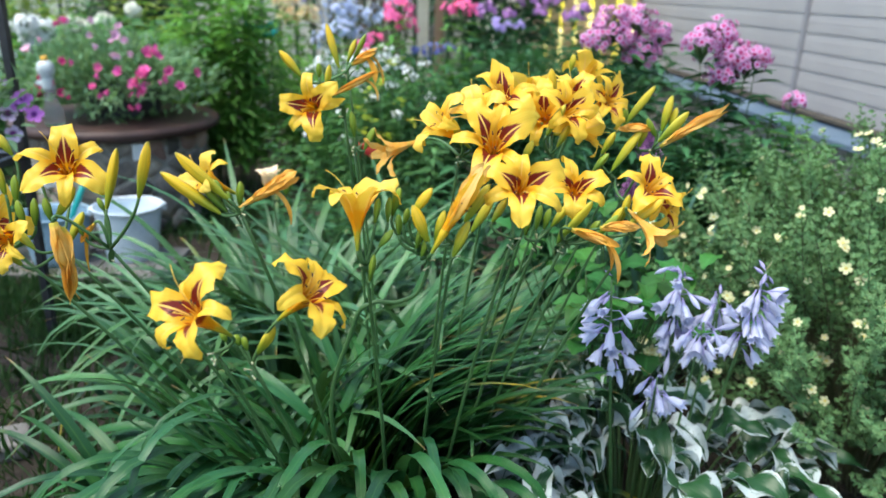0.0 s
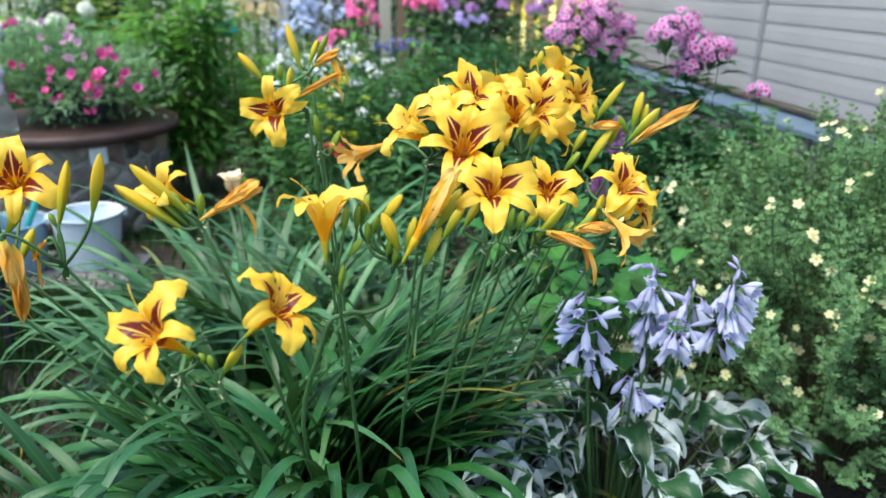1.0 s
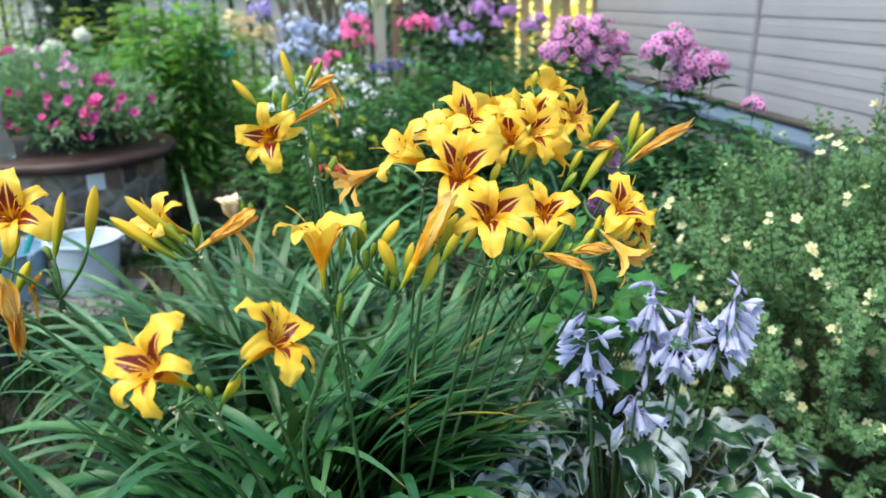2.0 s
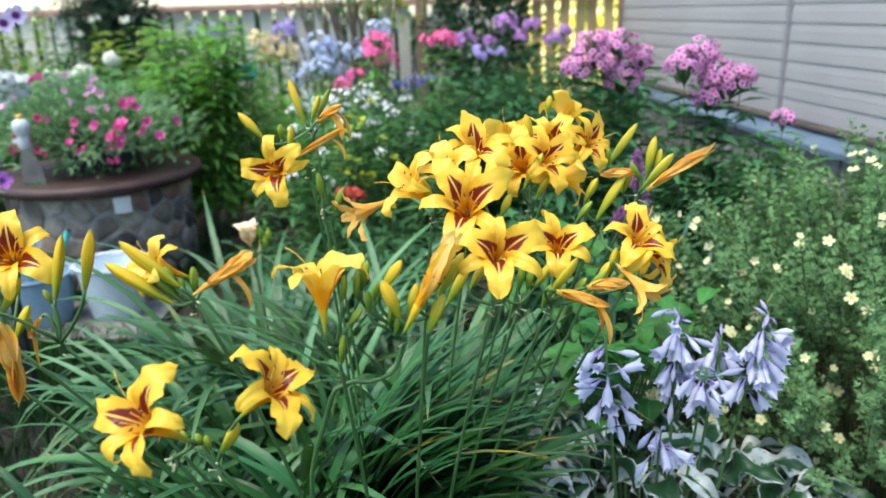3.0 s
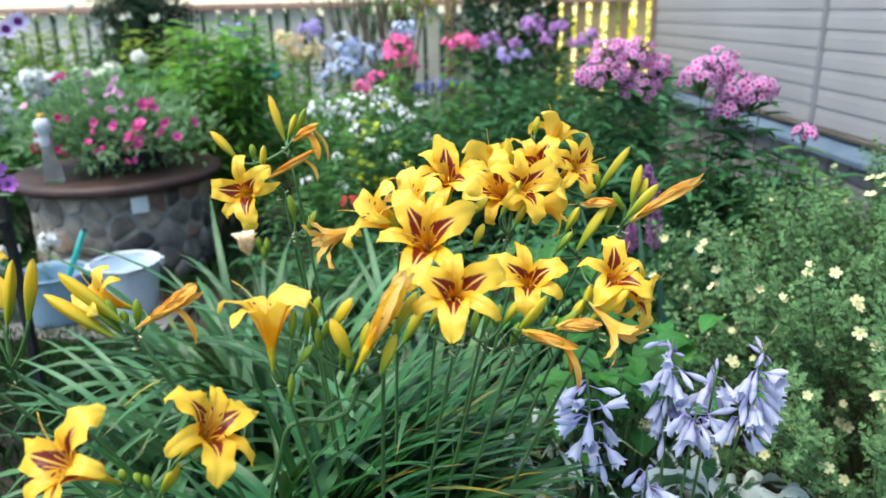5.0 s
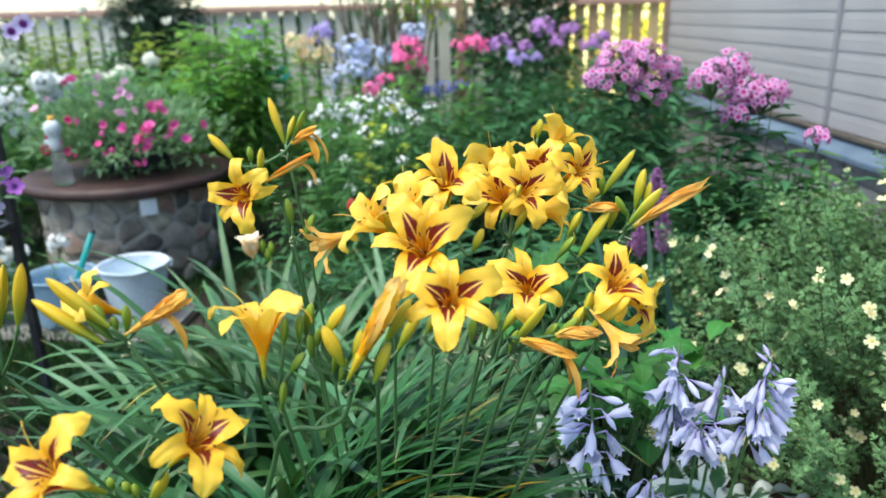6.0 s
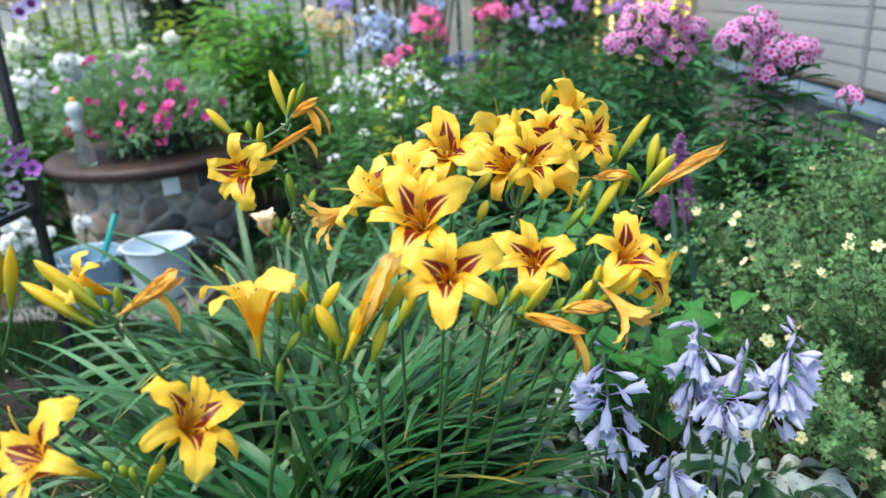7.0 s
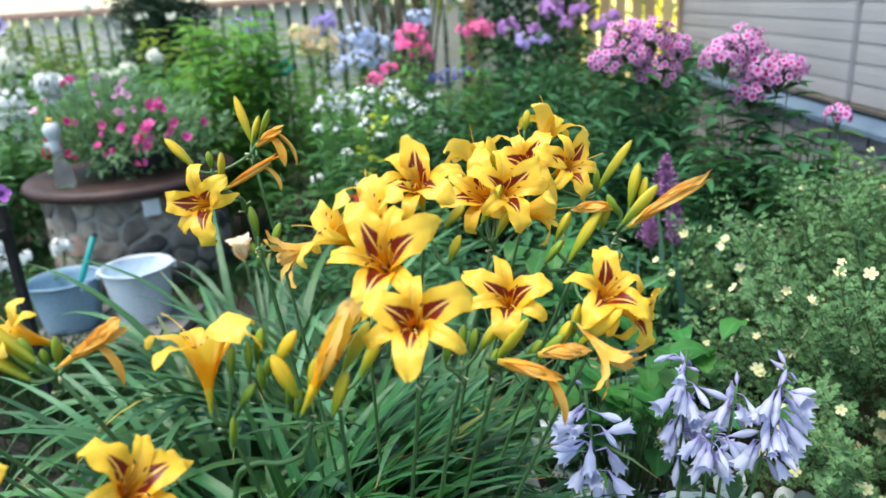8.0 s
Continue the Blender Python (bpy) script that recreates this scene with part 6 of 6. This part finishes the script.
scape((-0.139, 1.25, 0.929), (-0.05, 1.38), 0.03)
scape((0.094, 1.2, 0.971), (0.08, 1.42), 0.02)
scape((0.025, 0.96, 0.868), (0.04, 1.28), 0.02)
scape((0.281, 1.06, 0.859), (0.17, 1.36), 0.04)
bloom(-0.204, 1.250, 0.990, -10, 12, 52, 0.90, 1.0, "bloom")
bloom(0.073, 1.02, 0.984, -1, 40, 252, 0.97, 1.0, "bloom")
bloom(0.105, 0.965, 0.94, 3, 40, 272, 0.92, 1.0, "bloom")
bloom(0.195, 1.09, 0.906, -3, 46, 265, 0.88, 1.0, "bloom")
bloom(0.301, 1.09, 0.913, 17, 42, 88, 0.82, 1.05, "bloom")
bloom(0.332, 1.12, 0.882, 59, 4, 20, 0.76, 1.0, "bloom")
bloom(-0.146, 0.860, 0.832, 72, 44, 100, 0.95, 1.06, "bloom")
bloom(-0.254, 0.798, 0.832, -40, 44, 75, 0.97, 1.05, "bloom")
bloom(0.093, 1.178, 1.021, 2, 50, 322, 0.95, 1.0, "bloom")
bloom(0.164, 1.25, 0.985, -20, 32, 90, 0.9, 1.0, "bloom")
bloom(0.228, 1.36, 1.002, -17, 40, 65, 0.9, 1.0, "bloom")
bloom(0.28, 1.35, 0.997, 30, 26, 40, 0.85, 1.0, "bloom")
bloom(0.155, 1.38, 1.007, -152, 60, 20, 0.85, 1.0, "plain")
bloom(0.194, 1.22, 0.996, 26, 35, 270, 0.9, 1.0, "bloom")
bloom(0.232, 1.26, 0.962, 82, 8, 30, 0.9, 0.9, "plain")
bloom(0.256, 1.42, 1.036, 144, 55, 80, 0.85, 1.0, "plain")
bloom(0.056, 1.1, 1.008, -56, 55, 150, 0.85, 1.0, "plain")
bloom(0.008, 1.1, 0.992, -71, 38, 170, 0.85, 1.0, "plain")
bloom(-0.098, 0.95, 0.915, 190, 78, 5, 0.94, 0.92, "plain")
bloom(-0.276, 0.95, 0.941, -52, 32, 100, 0.66, 0.9, "plain")
bloom(-0.512, 1.06, 0.927, 26, 40, 90, 0.98, 1.0, "bloom")
bloom(-0.633, 1.06, 0.842, 43, 15, 100, 0.95, 1.0, "bloom")
bloom(-0.575, 1.0, 0.839, 2, 10, 160, 0.7, 0.7, "bloom")
bloom(-0.066, 1.2, 0.938, -62, -14, 250, 0.80, 0.6, "fading")
bloom(0.293, 1.04, 0.87, 48, -32, 250, 0.7, 0.6, "fading")
spent((-0.176, 1.26, 1.007), (-0.094, 1.26, 1.05), 1, 0.8)
spent((-0.151, 1.33, 1.05), (-0.109, 1.33, 1.075), 2, 1.1)
spent((-0.228, 0.94, 0.921), (-0.191, 0.94, 0.942), 1, 0.9)
bloom(-0.21, 0.94, 0.933, 99, 32, 10, 0.66, 0.12, "fading")
spent((0.182, 1.01, 0.876), (0.246, 1.01, 0.853), 2, 1.1)
spent((0.224, 1.03, 0.872), (0.279, 1.03, 0.878), 0, 1.1)
spent((0.341, 1.2, 0.954), (0.432, 1.2, 1.018), 0, 1.05)
spent((0.326, 1.2, 0.98), (0.277, 1.2, 0.982), 0, 1.0)
spent((-0.484, 0.956, 0.880), (-0.471, 0.956, 0.800), 3, 1.9, 6)
spent((-0.453, 1.0, 0.867), (-0.476, 1.0, 0.84), 1, 0.6)
bloom(0.024, 0.93, 0.915, 88, 62, 20, 0.98, 0.1, "closing")
bud((-0.029, 0.95, 0.907), (-0.004, 0.95, 0.943), 1, 0.8)
bud((-0.009, 0.94, 0.876), (-0.028, 0.94, 0.923), 1.25, 0.9)
bud((0.037, 0.95, 0.9), (0.066, 0.95, 0.95), 1.1, 0.5)
bud((0.024, 0.94, 0.857), (0.043, 0.94, 0.905), 1.05, 0.6)
bud((0.014, 0.95, 0.887), (0.02, 0.95, 0.907), 0.7, 0.1)
bud((-0.075, 0.95, 0.894), (-0.07, 0.95, 0.928), 0.7, 0.2)
bud((-0.06, 0.96, 0.893), (-0.057, 0.96, 0.927), 0.7, 0.2)
bud((-0.07, 0.95, 0.863), (-0.052, 0.95, 0.887), 0.8, 0.2)
bud((-0.081, 0.94, 0.82), (-0.075, 0.94, 0.857), 0.7, 0.15)
bud((-0.039, 0.95, 0.894), (-0.034, 0.95, 0.916), 0.7, 0.2)
bud((-0.016, 0.95, 0.852), (-0.007, 0.95, 0.88), 0.75, 0.3)
bud((-0.055, 0.97, 0.899), (-0.045, 0.97, 0.937), 0.9, 0.3)
bud((0.001, 0.95, 0.873), (0.012, 0.95, 0.915), 0.9, 0.35)
bud((-0.045, 0.95, 0.88), (-0.046, 0.95, 0.908), 0.75, 0.2)
bud((-0.023, 0.95, 0.863), (-0.015, 0.95, 0.894), 0.8, 0.25)
bud((-0.098, 0.95, 0.873), (-0.101, 0.95, 0.898), 0.7, 0.2)
bud((0.047, 0.97, 0.881), (0.073, 0.97, 0.926), 1.0, 0.4)
bud((0.075, 1.0, 0.886), (0.092, 1.0, 0.918), 0.9, 0.35)
bud((0.125, 1.05, 0.852), (0.13, 1.05, 0.887), 0.85, 0.3)
bud((0.171, 1.05, 0.841), (0.182, 1.05, 0.87), 0.85, 0.2)
bud((0.211, 1.06, 0.848), (0.23, 1.06, 0.874), 0.9, 0.3)
bud((0.244, 1.07, 0.855), (0.262, 1.07, 0.892), 1.0, 0.45)
bud((0.256, 1.22, 0.935), (0.274, 1.22, 0.971), 1.0, 0.4)
bud((0.31, 1.21, 0.95), (0.32, 1.21, 0.987), 0.95, 0.35)
bud((0.126, 1.16, 0.933), (0.14, 1.16, 0.965), 0.95, 0.35)
bud((0.176, 1.05, 0.851), (0.215, 1.05, 0.905), 1.1, 0.5)
bud((0.225, 1.05, 0.854), (0.252, 1.05, 0.886), 0.9, 0.3)
bud((0.27, 1.06, 0.869), (0.315, 1.06, 0.908), 1.3, 0.8)
bud((0.263, 1.08, 0.866), (0.272, 1.08, 0.908), 0.95, 0.4)
bud((0.141, 1.06, 0.858), (0.146, 1.06, 0.894), 0.8, 0.2)
bud((0.162, 1.06, 0.863), (0.185, 1.06, 0.897), 1, 0.4)
bud((0.152, 1.06, 0.859), (0.159, 1.06, 0.89), 0.8, 0.2)
bud((0.27, 1.2, 0.913), (0.311, 1.2, 0.981), 1.15, 0.6)
bud((0.327, 1.4, 0.949), (0.377, 1.4, 1.023), 1.1, 0.6)
bud((0.346, 1.22, 0.974), (0.356, 1.22, 1.03), 1.1, 0.6)
bud((0.331, 1.18, 0.965), (0.371, 1.18, 1.012), 1.1, 0.5)
bud((0.332, 1.2, 0.969), (0.316, 1.2, 0.997), 0.8, 0.3)
bud((0.164, 1.2, 0.965), (0.19, 1.2, 1.014), 1.1, 0.55)
bud((0.217, 1.3, 0.987), (0.239, 1.3, 1.027), 1.3, 0.7)
bud((0.182, 1.2, 0.948), (0.198, 1.2, 0.982), 0.9, 0.4)
bud((0.224, 1.4, 1.043), (0.229, 1.4, 1.073), 0.9, 0.6)
bud((0.182, 1.28, 1.008), (0.174, 1.28, 1.059), 1.15, 0.75)
bud((0.12, 1.18, 0.969), (0.146, 1.18, 0.995), 1, 0.6)
bud((0.24, 1.2, 0.91), (0.263, 1.2, 0.941), 0.9, 0.3)
bud((0.325, 1.38, 0.954), (0.325, 1.38, 0.988), 0.8, 0.2)
bud((0.358, 1.22, 0.972), (0.365, 1.22, 1.012), 0.9, 0.4)
bud((0.033, 1.1, 0.966), (0.016, 1.1, 1.005), 1.05, 0.5)
bud((-0.227, 1.29, 1.031), (-0.263, 1.29, 1.073), 1.1, 0.8)
bud((-0.186, 1.27, 1.014), (-0.179, 1.27, 1.055), 0.85, 0.4)
bud((-0.186, 1.42, 1.034), (-0.209, 1.43, 1.110), 1.1, 0.7)
bud((-0.16, 1.34, 1.053), (-0.145, 1.34, 1.091), 0.8, 0.4)
bud((-0.149, 1.34, 1.059), (-0.129, 1.34, 1.099), 0.8, 0.3)
bud((-0.138, 1.25, 0.943), (-0.143, 1.25, 0.985), 0.9, 0.3)
bud((-0.122, 1.25, 0.923), (-0.105, 1.25, 0.961), 0.9, 0.3)
bud((-0.196, 1.27, 1.034), (-0.197, 1.27, 1.057), 0.8, 0.3)
bud((-0.258, 0.92, 0.91), (-0.327, 0.92, 0.96), 1.2, 0.75)
bud((-0.248, 0.92, 0.929), (-0.307, 0.92, 0.984), 1.2, 0.8)
bud((-0.257, 0.93, 0.926), (-0.267, 0.93, 0.95), 0.8, 0.1)
bud((-0.241, 0.94, 0.915), (-0.238, 0.94, 0.946), 0.8, 0.15)
bud((-0.253, 0.94, 0.913), (-0.255, 0.94, 0.933), 0.75, 0.1)
bud((-0.369, 0.95, 0.917), (-0.35, 0.95, 0.99), 1.1, 0.8)
bud((-0.253, 0.93, 0.909), (-0.282, 0.93, 0.943), 0.9, 0.2)
bud((-0.214, 0.88, 0.743), (-0.19, 0.88, 0.782), 1.1, 0.6)
bud((-0.234, 0.88, 0.754), (-0.24, 0.88, 0.769), 0.75, 0.2)
bud((-0.225, 0.88, 0.747), (-0.229, 0.88, 0.767), 0.7, 0.2)
bud((-0.251, 0.88, 0.759), (-0.255, 0.88, 0.774), 0.7, 0.2)
bud((-0.445, 1.02, 0.879), (-0.421, 1.02, 0.965), 1.1, 0.8)
bud((-0.526, 1.04, 0.858), (-0.494, 1.04, 0.905), 1.1, 0.5)
bud((-0.533, 1.04, 0.854), (-0.538, 1.04, 0.888), 0.9, 0.2)
bud((-0.562, 1.05, 0.842), (-0.558, 1.05, 0.884), 0.9, 0.3)
bud((-0.584, 1.05, 0.874), (-0.58, 1.05, 0.916), 0.9, 0.3)
bud((-0.539, 1.0, 0.826), (-0.569, 1.0, 0.861), 1, 0.4)
bud((-0.492, 1.0, 0.836), (-0.466, 1.0, 0.882), 1, 0.5)
bud((-0.597, 1.05, 0.887), (-0.604, 1.05, 0.931), 1, 0.6)
bud((-0.596, 1.08, 0.936), (-0.615, 1.08, 0.968), 1, 0.6)
bud((-0.571, 1.04, 0.846), (-0.577, 1.04, 0.883), 0.9, 0.2)
bud((-0.544, 1.05, 0.901), (-0.548, 1.05, 0.925), 0.8, 0.3)
bud((-0.469, 1.0, 0.846), (-0.474, 1.0, 0.866), 0.8, 0.3)
bud((-0.438, 1.0, 0.883), (-0.445, 1.0, 0.902), 0.6, 0.1)
bud((-0.56, 1.0, 0.803), (-0.582, 1.0, 0.827), 1, 0.6)


def side_clump(x, y, number, low, high, label, seed, skin="strap"):
    """A small fan of strap leaves beside the main clump."""
    g = seeded(seed)
    ob = thing("daylily_leaves", (x, y, 0), label, "plant", "leaf fans round the daylilies")
    for k in range(number):
        a, r = g.uniform(0, 6.283), math.sqrt(g.uniform(0, 1))
        part("leaf", blade((x + 0.14 * r * math.cos(a), y + 0.10 * r * math.sin(a), 0), math.degrees(a) + g.normal() * 16, 88 - 22 * r, g.uniform(-110, 30), g.uniform(low, high), g.uniform(0.0090, 0.0132), 14, 0.25, 1.9, g.uniform(-16, 16), sway=g.normal() * 9), M[skin], ob)


side_clump(-0.56, 1.46, 12, 0.40, 0.58, "spreading daylily leaves at the edge of the grass", 205)
side_clump(-0.42, 1.98, 135, 0.62, 0.92, "upright fan of narrow daylily leaves by the grass, sky sheen painted pale green", 201, "strap_sheen")
side_clump(-0.40, 1.16, 12, 0.45, 0.72, "low arching daylily leaves in front of the grass", 204)
side_clump(-0.02, 1.78, 130, 0.64, 0.92, "arching daylily leaves behind the yellow blooms, sky sheen painted pale green", 202, "strap_sheen")
side_clump(-0.34, 1.55, 78, 0.62, 0.86, "arching daylily leaves beside the big clump, sky sheen painted pale green", 203, "strap_sheen")


def lily_leaves():
    """A fountain of arching strap leaves from one narrow crown: the nearest singly, the rest joined."""
    g = seeded(123)
    rest = Soup()
    for k in range(560):
        single = k < 300
        fan = g.uniform(2.7, 5.9) if single and k % 7 else g.uniform(0, 6.283)
        r = math.sqrt(g.uniform(0, 1)) if single else math.sqrt(g.uniform(0, 0.9))
        x, y = CX - 0.09 + 0.24 * r * math.cos(fan), CY + 0.19 * r * math.sin(fan)
        az = (math.degrees(fan) + g.normal() * 11) % 360
        if (az > 284 or az < 75) and k % 9:
            continue
        kind = g.uniform()
        rise = 85 - 26 * r - 6 * g.uniform()
        if kind < 0.12:
            fall, power, ln = g.uniform(10, 55), 1.6, g.uniform(0.50, 0.66)
        elif kind < 0.38:
            fall, power, ln = g.uniform(-80, -30), 1.6, g.uniform(0.60, 0.82)
        elif kind < 0.74:
            fall, power, ln = g.uniform(-150, -95), 2.2, g.uniform(0.70, 0.94)
        else:
            fall, power, ln = g.uniform(-190, -125), 3.6, g.uniform(0.60, 0.84)
        if math.cos(radians(az)) > 0.35 and math.sin(radians(az)) < 0.5:
            ln *= 0.62
            fall = max(fall, -45)

        if 115 < az < 255 and kind > 0.12:
            fall, power, ln, rise = g.uniform(-145, -85), g.uniform(1.3, 1.9), g.uniform(0.66, 0.92), g.uniform(54, 76)
        width = g.uniform(0.0095, 0.0140)
        if 115 < az < 255 and kind > 0.12:
            width *= 1.12
        dry = single and k % 53 == 7 and kind > 0.4
        s = blade((x, y, 0.0), az, rise, fall, ln, width, 20, 0.22, power, g.uniform(-16, 16), sway=g.normal() * 9, soup=None if single else rest)
        if single:
            part("leaf", s, M["strap_dry"] if dry else M["strap"], LILY, "withered brown leaf" if dry else "")
    # ribbons that fold over at the front edge
    for k in range(120):
        x, y = CX + g.uniform(-0.34, -0.04), CY - 0.15 + g.normal() * 0.04
        blade((x, y, 0.0), min(282, 266 + 100 * (x - CX + 0.10) + g.normal() * 16), g.uniform(68, 84), g.uniform(-185, -115), g.uniform(0.66, 0.96), g.uniform(0.0090, 0.0130), 22, 0.22, g.uniform(2.6, 4.6), g.uniform(-14, 14), sway=g.normal() * 11, soup=rest)
    # the middle of the clump leans over to the house side as one sheaf
    for k in range(215):
        t = g.uniform(-1, 1)
        x, y = CX - 0.16 + g.normal() * 0.06, CY + 0.01 + 0.08 * t + g.normal() * 0.03
        rise = g.uniform(77, 88)
        blade((x, y, 0.0), 6 + 26 * t + g.normal() * 9, rise, g.uniform(-20, 40), (0.64 + 0.012 * (rise - 77)) * g.uniform(0.86, 1.06), g.uniform(0.0100, 0.0140), 16, 0.22, g.uniform(1.8, 3.0), g.uniform(-14, 14), sway=g.normal() * 8, soup=rest)
    # a few broad ribbons beside the hosta
    for k in range(20):
        blade((CX + g.uniform(-0.09, 0.06), CY - 0.14 + g.normal() * 0.03, 0.0), g.uniform(268, 320), g.uniform(80, 88), g.uniform(-185, -150), g.uniform(0.58, 0.74), g.uniform(0.012, 0.015), 22, 0.2, g.uniform(3.2, 4.6), g.uniform(-20, 20), sway=g.normal() * 12, soup=rest)
    part("inner_foliage", rest, M["strap"], LILY, "", Matrix(), "stuff")


lily_leaves()
